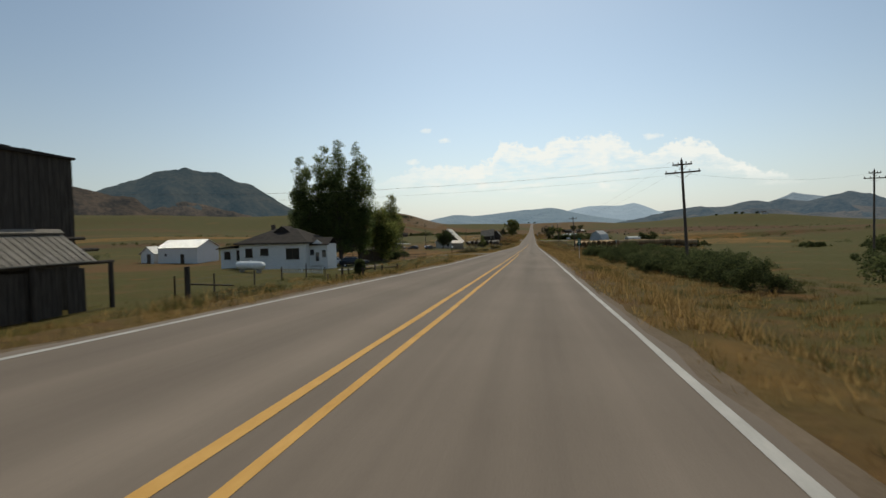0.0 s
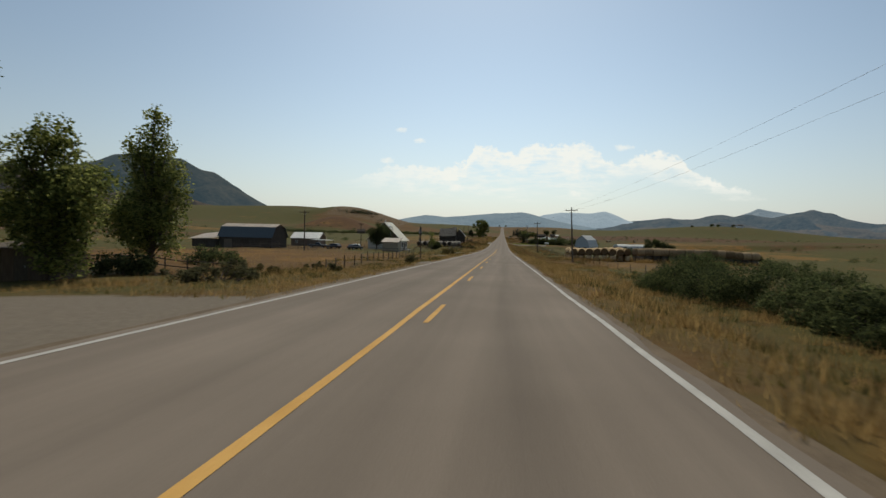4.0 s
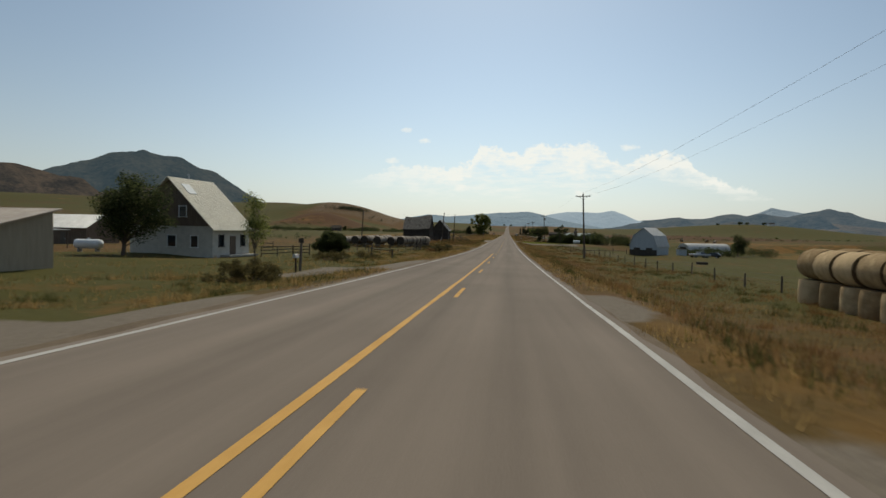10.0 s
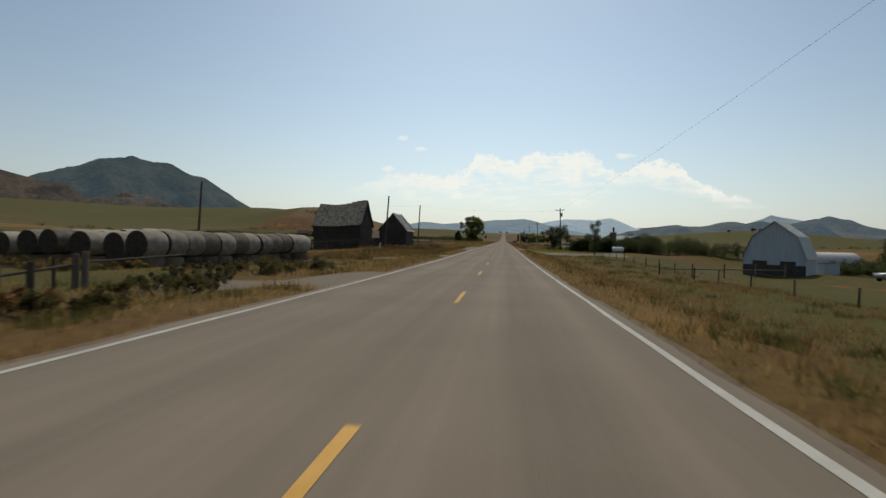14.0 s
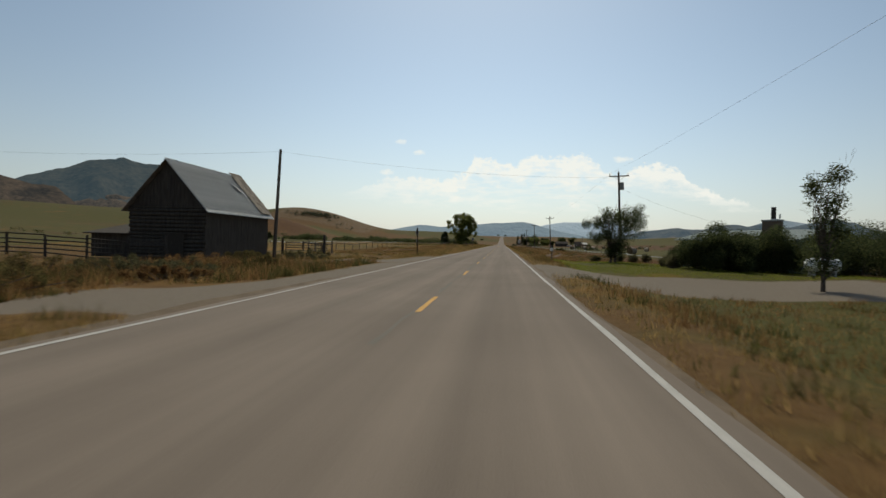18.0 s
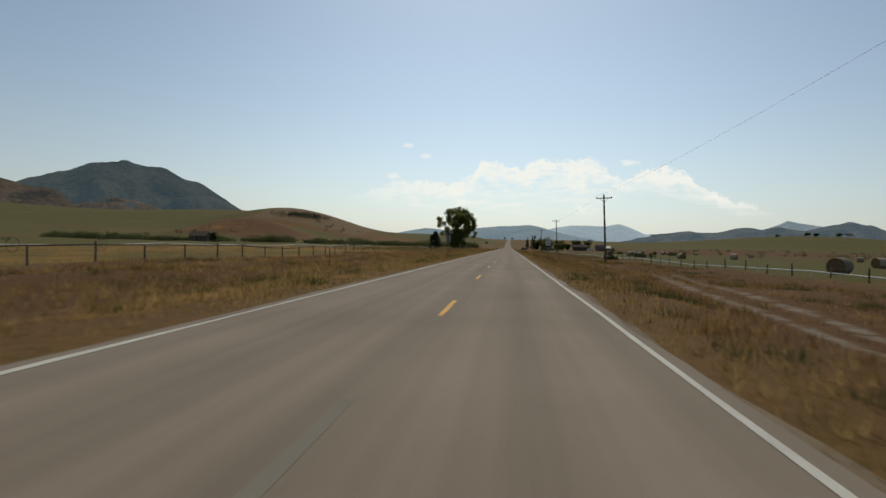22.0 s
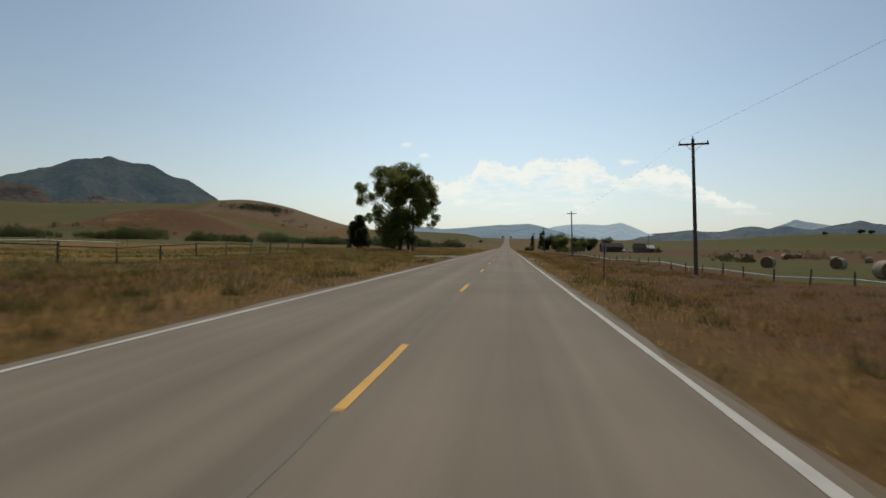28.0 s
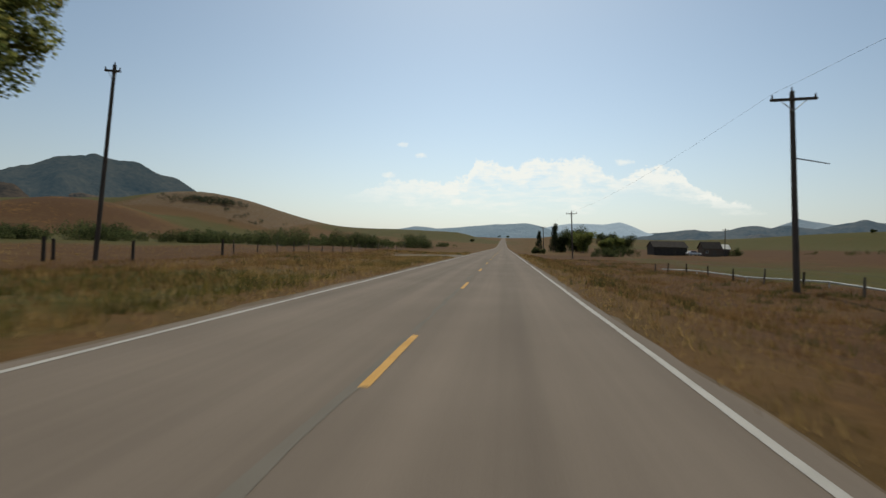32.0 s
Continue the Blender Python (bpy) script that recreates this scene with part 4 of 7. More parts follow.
def gable_roof(w, d, eave, peak, over=.4, along="y", t=.14):
    """Two roof plates, a pair of bmeshes."""
    out = []
    for s in (-1, 1):
        if along == "y":
            k = (peak - eave) / (w / 2)
            a = [(0, -d / 2 - over, peak + .12), (0, d / 2 + over, peak + .12), (s * (w / 2 + over), d / 2 + over, eave - over * k + .12), (s * (w / 2 + over), -d / 2 - over, eave - over * k + .12)]
        else:
            k = (peak - eave) / (d / 2)
            a = [(-w / 2 - over, 0, peak + .12), (w / 2 + over, 0, peak + .12), (w / 2 + over, s * (d / 2 + over), eave - over * k + .12), (-w / 2 - over, s * (d / 2 + over), eave - over * k + .12)]
        if (s > 0) == (along == "y"):
            a = a[::-1]
        bm = slab(a, t)
        bmesh.ops.recalc_face_normals(bm, faces=bm.faces)
        out.append(bm)
    return out


def boards(parent, x0, x1, z0, top, y, mat, facing=0, step=.3, seed=1, gaps=.0, flat=False):
    """Separate upright (or level) boards nailed on a wall; top(u) gives their height."""
    r = random.Random(seed)
    u = x0
    while u < x1 - .05:
        w = min(step * r.uniform(.75, 1.2), x1 - u)
        hi = top(u + w / 2) - r.uniform(0, .05)
        if hi - z0 > .2 and r.random() >= gaps:
            d = r.uniform(.015, .035)
            c = (u + w / 2, y - d, (z0 + hi) / 2) if facing == 0 else (y + d, u + w / 2, (z0 + hi) / 2)
            sz = (w - .025, .03, hi - z0) if facing == 0 else (.03, w - .025, hi - z0)
            part("board", box(sz, c), M[mat], parent)
        u += w


def logs(parent, x0, x1, z0, z1, y, mat, facing=0, step=.3, seed=3):
    r = random.Random(seed)
    z = z0
    while z < z1 - .05:
        h = min(step * r.uniform(.85, 1.15), z1 - z)
        a, b = x0 - r.uniform(0, .2), x1 + r.uniform(0, .2)
        m = (z + h / 2)
        bm = rod((a, y, m), (b, y + r.uniform(-.03, .03), m), h * .52, h * .48, 8) if facing == 0 else rod((y, a, m), (y + r.uniform(-.03, .03), b, m), h * .52, h * .48, 8)
        part("log", bm, M[mat], parent)
        z += h


def utility_pole(x, y, height, arms=1, lean=0.0, label="tall wooden utility pole with a crossarm and insulators", transformer=False, arm_len=2.5, low_arm=False, bare=False):
    z = ground_z(x, y)
    root = thing("utility_pole", x, y, z, label, "utility pole", group="" if bare else "poles along the road")
    root.matrix_basis = pose(x, y, z, 0, lean, 0)
    part("shaft", rod((0, 0, -.8), (0, 0, height), .17, .11, 12), M["pole"], root, smooth=False)
    if bare:
        return root
    for k in range(arms):
        h = height - .45 - k * .75
        L = arm_len if k == arms - 1 else arm_len * .55
        arm = part("crossarm", box((L, .11, .14), (0, -.16, h), bevel=.01), M["pole"], root)
        for s in (-1, 1):
            part("brace", rod((s * L * .28, -.16, h - .05), (0, -.14, h - .6), .02, n=5), M["steel"], root)
        for u in (-.46, -.2, .2, .46) if arms > 1 or arm_len > 2.3 else (-.46, .46):
            part("insulator", rod((u * L, -.16, h + .07), (u * L, -.16, h + .26), .05, .035, 8), M["insulator"], arm)
    part("top_pin", rod((0, 0, height), (0, 0, height + .22), .05, .03, 8), M["insulator"], root)
    if transformer:
        part("transformer", rod((.33, -.05, height - 2.1), (.33, -.05, height - 1.2), .24, .24, 14), M["sign_back"], root, "grey pole transformer")
    if low_arm:
        part("street_arm", rod((0, 0, height - 3.45), (1.7, -.1, height - 3.85), .035, .03, 7), M["steel"], root, "long steel bracket")
    return root


def wire(a, b, sag=.7, r=.006, name="power_line", label="thin power line strung between poles"):
    """One sagging strand, a single tube."""
    a, b = Vector(a), Vector(b)
    n, k = 16, 4
    V, F = [], []
    side = (b - a).cross(Vector((0, 0, 1))).normalized()
    for i in range(n + 1):
        p = a.lerp(b, i / n) - Vector((0, 0, 4 * sag * (i / n) * (1 - i / n)))
        for j in range(k):
            t = 2 * math.pi * j / k
            V.append(p + side * (r * math.cos(t)) + Vector((0, 0, r * math.sin(t))))
    for i in range(n):
        for j in range(k):
            F.append((i * k + j, i * k + (j + 1) % k, (i + 1) * k + (j + 1) % k, (i + 1) * k + j))
    return tagged(quick(name, [tuple(v) for v in V], F, M["wire"]), label, "wire")


def fence(posts, label, rails=(), wires=(.45, .75, 1.05), height=1.2, mat="greywood", seed=1, thick=.07, name="fence"):
    """Posts along a line of points, with wires or rails between them."""
    r = random.Random(seed)
    x0, y0 = posts[0]
    root = thing(name, x0, y0, ground_z(x0, y0), label, "fence")
    z0 = ground_z(x0, y0)
    tops = []
    for x, y in posts:
        z = ground_z(x, y) - z0
        h = height * r.uniform(.85, 1.15)
        tx, ty = r.uniform(-.06, .06), r.uniform(-.06, .06)
        bm = rod((x - x0, y - y0, z - .3), (x - x0 + tx, y - y0 + ty, z + h), thick * r.uniform(.85, 1.2), thick * .8, 7)
        part("post", bm, M[mat], root)
        tops.append((x - x0, y - y0, z))
    for a, b in zip(tops, tops[1:]):
        for hgt in rails:
            part("rail", rod((a[0], a[1], a[2] + hgt + r.uniform(-.05, .05)), (b[0], b[1], b[2] + hgt + r.uniform(-.05, .05)), .05, .045, 7), M[mat], root)
        for hgt in wires:
            part("wire", rod((a[0], a[1], a[2] + hgt), (b[0], b[1], b[2] + hgt), .006, .006, 3), M["wire"], root)
    return root


def line(x0, y0, x1, y1, step, jitter=.25, seed=1):
    r = random.Random(seed)
    n = max(1, round(math.hypot(x1 - x0, y1 - y0) / step))
    return [(x0 + (x1 - x0) * i / n + r.uniform(-jitter, jitter) * .4, y0 + (y1 - y0) * i / n + r.uniform(-jitter, jitter)) for i in range(n + 1)]


def bale(radius=.78, width=1.5, mat="straw", wrap=False, label="golden round hay bale", group="hay bales", seed=1, wrapmat="balewrap"):
    """A round bale lying along its x axis, slightly flattened, with a spiral worn into its ends."""
    r = random.Random(seed)
    root = thing("hay_bale", 0, 0, -50, label, "hay bale", group=group)
    n, rings = 26, 7
    bm = bmesh.new()
    loops = []
    for i in range(rings):
        u = i / (rings - 1) * 2 - 1
        edge = radius * (1 - .07 * abs(u) ** 6)
        loop = []
        for j in range(n):
            a = 2 * math.pi * j / n
            rr = edge * (1 + r.uniform(-.012, .012))
            loop.append(bm.verts.new((u * width / 2, math.cos(a) * rr, max(-radius * .93, math.sin(a) * rr))))
        loops.append(loop)
    for a, b in zip(loops, loops[1:]):
        for j in range(n):
            bm.faces.new((a[j], a[(j + 1) % n], b[(j + 1) % n], b[j]))
    part("wrapped_side" if wrap else "straw_side", bm, M[wrapmat if wrap else mat], root, "pale net-wrapped side" if wrap else "", True)
    for s in (-1, 1):
        bm = bmesh.new()
        prev = None
        for q, dep in ((.935, 0), (.8, .03), (.6, .01), (.4, .045), (.2, .02)):
            ring = [bm.verts.new((s * (width / 2 + .004 + dep * .6), math.cos(2 * math.pi * j / n) * radius * q, max(-radius * .92, math.sin(2 * math.pi * j / n) * radius * q))) for j in range(n)]
            if prev:
                for j in range(n):
                    bm.faces.new((prev[j], prev[(j + 1) % n], ring[(j + 1) % n], ring[j]))
            prev = ring
        bm.faces.new(prev)
        bmesh.ops.recalc_face_normals(bm, faces=bm.faces)
        # golden bales carry the shade on their ends as a darker brown
        part("bale_end", bm, M["dark_end" if mat == "shaded_oldstraw" else "shaded_straw_end"], root, "dark coiled end of the bale")
    return root


def road_sign(x, y, kind, label, height=2.4, facing=0.0):
    z = ground_z(x, y)
    root = thing("road_sign", x, y, z, label, "road sign", facing)
    if kind == "diamond_back":
        part("post", box((.1, .1, height + 1.1), (0, 0, (height + 1.1) / 2 - .35), bevel=.01), M["greywood"], root)
        part("sign_plate", box((.76, .012, .76), (0, .07, height + .25), (0, 45, 0), bevel=.0), M["sign_back"], root, "diamond sign seen from behind")
        part("small_plate", box((.42, .012, .42), (0, .07, height - .72)), M["sign_back"], root, "square plate below the diamond")
    elif kind == "square_back":
        part("post", box((.1, .1, height + .9), (0, 0, (height + .9) / 2 - .35), bevel=.01), M["greywood"], root)
        part("sign_plate", box((.6, .012, .78), (0, .07, height + .2)), M["sign_back"], root, "grey back of a sign")
    elif kind == "speed":
        part("post", box((.09, .09, height + 1.0), (0, .05, (height + 1.0) / 2 - .35), bevel=.01), M["greywood"], root)
        plate = part("sign_plate", box((.6, .014, .78), (0, -.01, height + .2)), M["sign_white"], root, "white speed sign with black figures")
        figs = bpy.data.curves.new("figures", "FONT")
        figs.body, figs.size, figs.align_x, figs.extrude = "70", .34, "CENTER", .004
        fo = new("figures", figs)
        fo.parent = plate
        fo.matrix_basis = pose(0, -.024, height - .06, 90, 0, 0)
        figs.materials.append(M["sign_black"])
        for v, w in ((.5, .4), (.41, .3)):
            part("lettering_bar", box((w, .006, .05), (0, -.02, height + v - .02)), M["sign_black"], plate)
        low = part("lower_plate", box((.6, .014, .5), (0, -.01, height - .48)), M["sign_black"], root, "dark lower plate with a pale figure")
        for u in (-.12, .12):
            part("figure_bar", box((.14, .006, .24), (u, -.02, height - .5)), M["sign_back"], low)
    elif kind == "mile":
        part("post", box((.05, .04, height + .5), (0, .03, (height + .5) / 2 - .3)), M["steel"], root)
        plate = part("sign_plate", box((.26, .012, .62), (0, 0, height)), M["sign_green"], root, "green mile marker plate")
        for v in (.18, 0, -.16):
            part("figure_bar", box((.12, .006, .1), (0, -.008, height + v)), M["sign_white"], plate)
    elif kind == "small_back":
        part("post", box((.06, .06, height + .6), (0, 0, (height + .6) / 2 - .35)), M["greywood"], root)
        part("sign_plate", box((.22, .012, .32), (0, .05, height)), M["sign_back"], root, "small grey sign plate")
    elif kind == "square_front":
        part("post", box((.09, .09, height + .9), (0, .05, (height + .9) / 2 - .35), bevel=.01), M["greywood"], root)
        part("sign_plate", box((.5, .014, .5), (0, -.01, height)), M["sign_back"], root, "dull square sign plate")
    return root


def mailbox(x, y, label):
    root = thing("mailbox", x, y, ground_z(x, y), label, "mailbox")
    part("post", box((.1, .1, 1.25), (0, 0, .32), bevel=.008), M["greywood"], root)
    bm = rod((0, -.28, 1.1), (0, .28, 1.1), .11, .11, 14)
    box((.22, .56, .12), (0, 0, 1.03), bm=bm)
    body = part("box", bm, M["tank"], root, "white rounded mailbox")
    part("flag", box((.012, .14, .06), (.125, .05, 1.17)), M["red_lamp"], body)
    part("door", box((.2, .012, .2), (0, -.286, 1.06)), M["steel"], body)
    return root


def propane_tank(x, y, length, turn, label):
    root = thing("propane_tank", x, y, ground_z(x, y), label, "gas tank", turn)
    n, bm, rad = 20, bmesh.new(), .5
    loops = []
    for u in np.linspace(-1, 1, 15):
        e = max(0.0, abs(u) - .74) / .26
        rr = rad * math.sqrt(max(.0009, 1 - e * e))
        loops.append([bm.verts.new((u * length / 2, rr * math.cos(2 * math.pi * j / n), .85 + rr * math.sin(2 * math.pi * j / n))) for j in range(n)])
    for a, b in zip(loops, loops[1:]):
        for j in range(n):
            bm.faces.new((a[j], a[(j + 1) % n], b[(j + 1) % n], b[j]))
    part("shell", bm, M["tank"], root, smooth=True)
    part("dome", rod((0, 0, 1.3), (0, 0, 1.48), .16, .13, 12), M["tank"], root)
    for s in (-1, 1):
        part("leg", box((.14, .7, .6), (s * length * .3, 0, .18), bevel=.01), M["concrete"], root)
    return root


def car(x, y, turn, paint, label, kind="suv"):
    """A parked vehicle that points along its own x axis."""
    z = ground_z(x, y)
    root = thing("parked_car", x, y, z, label, "car", turn)
    L, W = (4.6, 1.8) if kind != "pickup" else (5.4, 1.9)
    if kind == "pickup":
        side = [(-L / 2, .5), (L / 2, .5), (L / 2, .95), (L / 2 - .2, 1.08), (1.2, 1.15), (-.5, 1.15), (-L / 2, 1.12)]
        cab = [(1.15, 1.13), (.65, 1.72), (-.35, 1.75), (-.55, 1.13)]
    else:
        side = [(-L / 2, .45), (L / 2, .45), (L / 2 + .05, .7), (L / 2 - .1, .92), (1.0, 1.02), (-L / 2 + .1, 1.05), (-L / 2 - .03, .8)]
        cab = [(1.0, 1.0), (.35, 1.52), (-1.5, 1.55), (-2.1, 1.03)]

    def prism(pts, w0, w1, bm=None):
        v = [(a, -(w0 if i in (0, len(pts) - 1) else w1) / 2 if w0 != w1 else -w0 / 2, b) for i, (a, b) in enumerate(pts)]
        v += [(a, -b, c) for a, b, c in v]
        n = len(pts)
        f = [tuple(range(n)), tuple(range(2 * n - 1, n - 1, -1))] + [(i, i + n, (i + 1) % n + n, (i + 1) % n) for i in range(n)]
        b = solid(v, f, bm)
        bmesh.ops.recalc_face_normals(b, faces=b.faces)
        return b
    b = prism(side, W, W)
    bmesh.ops.bevel(b, geom=list(b.edges), offset=.05, segments=2, affect="EDGES")
    part("body", b, M[paint], root, smooth=True)
    c = prism(cab, W * .94, W * .8)
    cabin = part("cabin", c, M[paint], root)
    (a0, z0), (a1, z1), (a2, z2), (a3, z3) = cab
    for s in (-1, 1):
        pts = [(a0 - .16, z0 + .06), (a1 + .0, z1 - .08), (a2 + .06, z2 - .09), (a3 + .2, z3 + .06)]
        ys = [W * .465, W * .405, W * .405, W * .465]
        v = [(p[0], s * (q + .012), p[1]) for p, q in zip(pts, ys)] + [(p[0], s * (q - .02), p[1]) for p, q in zip(pts, ys)]
        bm = solid(v, [(0, 1, 2, 3), (7, 6, 5, 4), (0, 4, 5, 1), (1, 5, 6, 2), (2, 6, 7, 3), (3, 7, 4, 0)])
        bmesh.ops.recalc_face_normals(bm, faces=bm.faces)
        part("side_window", bm, M["glass"], cabin)
    for (p, q), k in ((((a0, z0), (a1, z1)), "windscreen"), (((a3, z3), (a2, z2)), "rear_window")):
        s = 1 if k == "windscreen" else -1
        lo, hi = Vector((p[0] - s * .05, 0, p[1] + .06)), Vector((q[0] - s * -.0, 0, q[1] - .07))
        v = [(lo.x + s * .02, -W * .42, lo.z), (lo.x + s * .02, W * .42, lo.z), (hi.x + s * .03, W * .37, hi.z), (hi.x + s * .03, -W * .37, hi.z)]
        v += [(a - s * .03, b_, c_) for a, b_, c_ in v]
        bm = solid(v, [(0, 1, 2, 3), (7, 6, 5, 4), (0, 4, 5, 1), (1, 5, 6, 2), (2, 6, 7, 3), (3, 7, 4, 0)])
        bmesh.ops.recalc_face_normals(bm, faces=bm.faces)
        part(k, bm, M["glass"], cabin)
    for sx in (-1, 1):
        for sy in (-1, 1):
            wx = sx * L * .31
            wh = part("wheel", rod((wx, sy * (W / 2 - .2), .34), (wx, sy * (W / 2 + .02), .34), .34, .34, 18), M["rubber"], root)
            part("rim", rod((wx, sy * (W / 2 - .05), .34), (wx, sy * (W / 2 + .035), .34), .2, .18, 12), M["steel"], wh)
    for sy in (-1, 1):
        part("headlight", box((.06, .34, .16), (L / 2 + .01, sy * W * .36, .76), bevel=.01), M["tank"], root)
        part("tail_light", box((.06, .22, .2), (-L / 2 - .01, sy * W * .4, .86), bevel=.01), M["red_lamp"], root)
    return root


USED = set()


def put(ob, m):
    """Set the pattern itself at the first pose, and a copy of it at every further one."""
    if ob.name in USED:
        return copy_thing(ob, m)
    USED.add(ob.name)
    ob.matrix_basis = m
    return ob


# ---------------------------------------------------------------- first farm, left of the road
def dark_barn():
    """Tall dark plank barn with a lean-to of ribbed metal beside the road."""
    x, y = -26.4, 21.0
    z = ground_z(x, y)
    root = thing("plank_barn", x, y, z, "tall dark weathered plank barn with a flat parapet", "barn")
    H = 7.75
    part("wall", box((8, 14, H + .6), (0, 0, H / 2 - .3)), M["oldwood"], root)
    boards(root, -7, 7, -.3, lambda u: H + .25 - .03 * u, 4.02, "oldwood", 1, .26, 4)
    boards(root, -4, 4, -.3, lambda u: H + .1, -7.02, "oldwood", 0, .3, 5)
    part("roof", slab([(-4.2, -7.2, H - .3), (4.2, -7.2, H + .05), (4.2, 7.1, H + .0), (-4.2, 7.1, H - .3)], .12), M["darkroof"], root)
    lean = thing("lean_to_shed", x + 4.1, y, z, "low lean-to with a ribbed metal roof on log posts", "shed")
    part("roof", slab([(.06, -6.5, 3.8), (2.2, -6.5, 2.3), (2.2, 5.9, 2.3), (.06, 5.9, 3.8)], .05), M["dulltin"], lean, "ribbed dull metal roof")
    for i in range(30):
        part("roof_rib", rod((.1, -6.4 + i * .413, 3.79), (2.2, -6.4 + i * .413, 2.32), .03, .03, 6), M["dulltin"], lean)
    part("ridge_cap", box((.35, 12.4, .1), (.22, -.3, 3.82), (0, 34, 0)), M["dulltin"], lean, "pale metal flashing")
    for u, h in ((2.0, 2.25), (1.1, 2.9), (.3, 3.5)):
        part("beam", rod((u, -6.4, h), (u, 7.2, h - .05), .1, .09, 8), M["oldwood"], lean)
    for v in (-6.2, -2, 2.4, 6.9):
        part("post", rod((2.1, v, -.5), (2.1, v, 2.2), .13, .12, 9), M["oldwood"], lean)
    part("back_wall", box((.1, 13, 2.2), (.25, .3, .9)), M["oldwood"], lean)
    boards(lean, -6, 5.4, -.2, lambda u: 2.0, 1.9, "oldwood", 1, .28, 8, .06)


dark_barn()
hitch = thing("timber_post", -17.6, 30.5, ground_z(-17.6, 30.5), "stout dark corner post with a leaning rail", "post")
part("shaft", rod((0, 0, -.4), (0, 0, 1.9), .17, .15, 9), M["oldwood"], hitch)
part("rail", rod((0, 0, .9), (1.3, 2.6, .55), .05, .05, 7), M["greywood"], hitch)


def white_house():
    """One-storey white house with a dark hipped roof, a lower wing and a small entry porch."""
    x, y = -35.1, 79.6
    z = ground_z(x, y) - .1
    root = thing("farmhouse", x, y, z, "white one-storey farmhouse with a dark shingled hip roof", "house")
    W, D, H = 10.2, 9.4, 4.1
    wall = part("wall", box((W, D, H + .6), (0, 0, H / 2 - .3)), M["white"], root)
    for i in range(16):
        part("siding_board", box((W + .02, .03, .235), (0, -D / 2 - .012, .18 + i * .245), (4, 0, 0)), M["white"], wall)
        part("siding_board", box((.03, D + .02, .235), (W / 2 + .012, 0, .18 + i * .245), (0, 4, 0)), M["white"], wall)
    o = .55
    a, b, h0, h1 = W / 2 + o, D / 2 + o, H + .02, H + 2.1
    bm = solid([(-a, -b, h0), (a, -b, h0), (a, b, h0), (-a, b, h0), (-1.6, .0, h1), (1.6, .0, h1), (-a, -b, h0 - .18), (a, -b, h0 - .18), (a, b, h0 - .18), (-a, b, h0 - .18)],
               [(0, 1, 5, 4), (1, 2, 5), (2, 3, 4, 5), (3, 0, 4), (6, 7, 1, 0), (7, 8, 2, 1), (8, 9, 3, 2), (9, 6, 0, 3), (9, 8, 7, 6)])
    bmesh.ops.recalc_face_normals(bm, faces=bm.faces)
    roof = part("roof", bm, M["darkroof"], root)
    part("dormer", gable_body(2.6, 3.2, h1 - .55, h1 + .35, "y", h0 + .5), M["darkroof"], roof)
    part("chimney", box((.5, .5, 1.0), (-2.4, .6, h1 + .1), bevel=.02), M["brownwall"], roof)
    part("eave_trim", box((2 * a + .04, .06, .2), (0, -b - .02, h0 - .1)), M["darktrim"], root)
    part("eave_trim", box((.06, 2 * b, .2), (a + .02, 0, h0 - .1)), M["darktrim"], root)
    window(root, -3.6, 2.7, 1.0, 1.25, -D / 2 - .035, "darktrim")
    window(root, -1.2, 2.8, 1.15, .95, -D / 2 - .035, "darktrim")
    window(root, 3.1, 2.5, 1.9, 1.5, -D / 2 - .035, "darktrim", 0, 2)
    window(root, -2.2, 2.6, 1.5, 1.3, W / 2 + .035, "trim", 1, 2)
    # entry porch on the road side
    px = W / 2 + 1.35
    part("porch_wall", box((2.7, 3.6, 3.8 + .6), (px, -1.6, 1.6)), M["white"], root)
    for s, k in ((-1, "porch_roof"), (1, "porch_roof")):
        pts = [(px - 1.5, -1.6, 4.75), (px + 1.6, -1.6, 4.75), (px + 1.6, -1.6 + s * 2.1, 3.7), (px - 1.5, -1.6 + s * 2.1, 3.7)]
        bm = slab(pts if s < 0 else pts[::-1], .1)
        bmesh.ops.recalc_face_normals(bm, faces=bm.faces)
        part(k, bm, M["darkroof"], root)
    door = part("door", box((.95, .06, 2.05), (px - .15, -3.43, 1.75), bevel=.01), M["trim"], root, "white front door with a glazed upper half")
    part("door_pane", box((.5, .03, 1.25), (px - .15, -3.465, 1.95)), M["glass"], door)
    part("handle", rod((px + .2, -3.5, 1.7), (px + .2, -3.46, 1.7), .03, n=8), M["steel"], door)
    window(root, px + .85, 2.4, .7, 1.1, -3.4, "trim")
    window(root, px - .95, 2.6, .5, .7, -3.4, "darktrim")
    part("porch_gable", solid([(px - 1.0, -3.42, 3.8), (px + .7, -3.42, 3.8), (px - .15, -3.42, 4.4), (px - 1.0, -3.36, 3.8), (px + .7, -3.36, 3.8), (px - .15, -3.36, 4.4)],
                              [(0, 1, 2), (5, 4, 3), (0, 3, 4, 1), (1, 4, 5, 2), (2, 5, 3, 0)]), M["trim"], root)
    for i in range(4):
        part("step", box((1.7, .32, .18), (px - .15, -3.6 - .3 * i, .62 - .18 * i)), M["concrete"], root)
    # lower wing
    part("wing_wall", box((4.4, 6.0, 3.4 + .6), (-W / 2 - 2.1, .4, 1.4)), M["white"], root)
    part("wing_roof", slab([(-W / 2 - 4.7, -3.2, 3.4), (-W / 2 + .1, -3.2, 4.0), (-W / 2 + .1, 3.9, 4.0), (-W / 2 - 4.7, 3.9, 3.4)], .14), M["darkroof"], root)
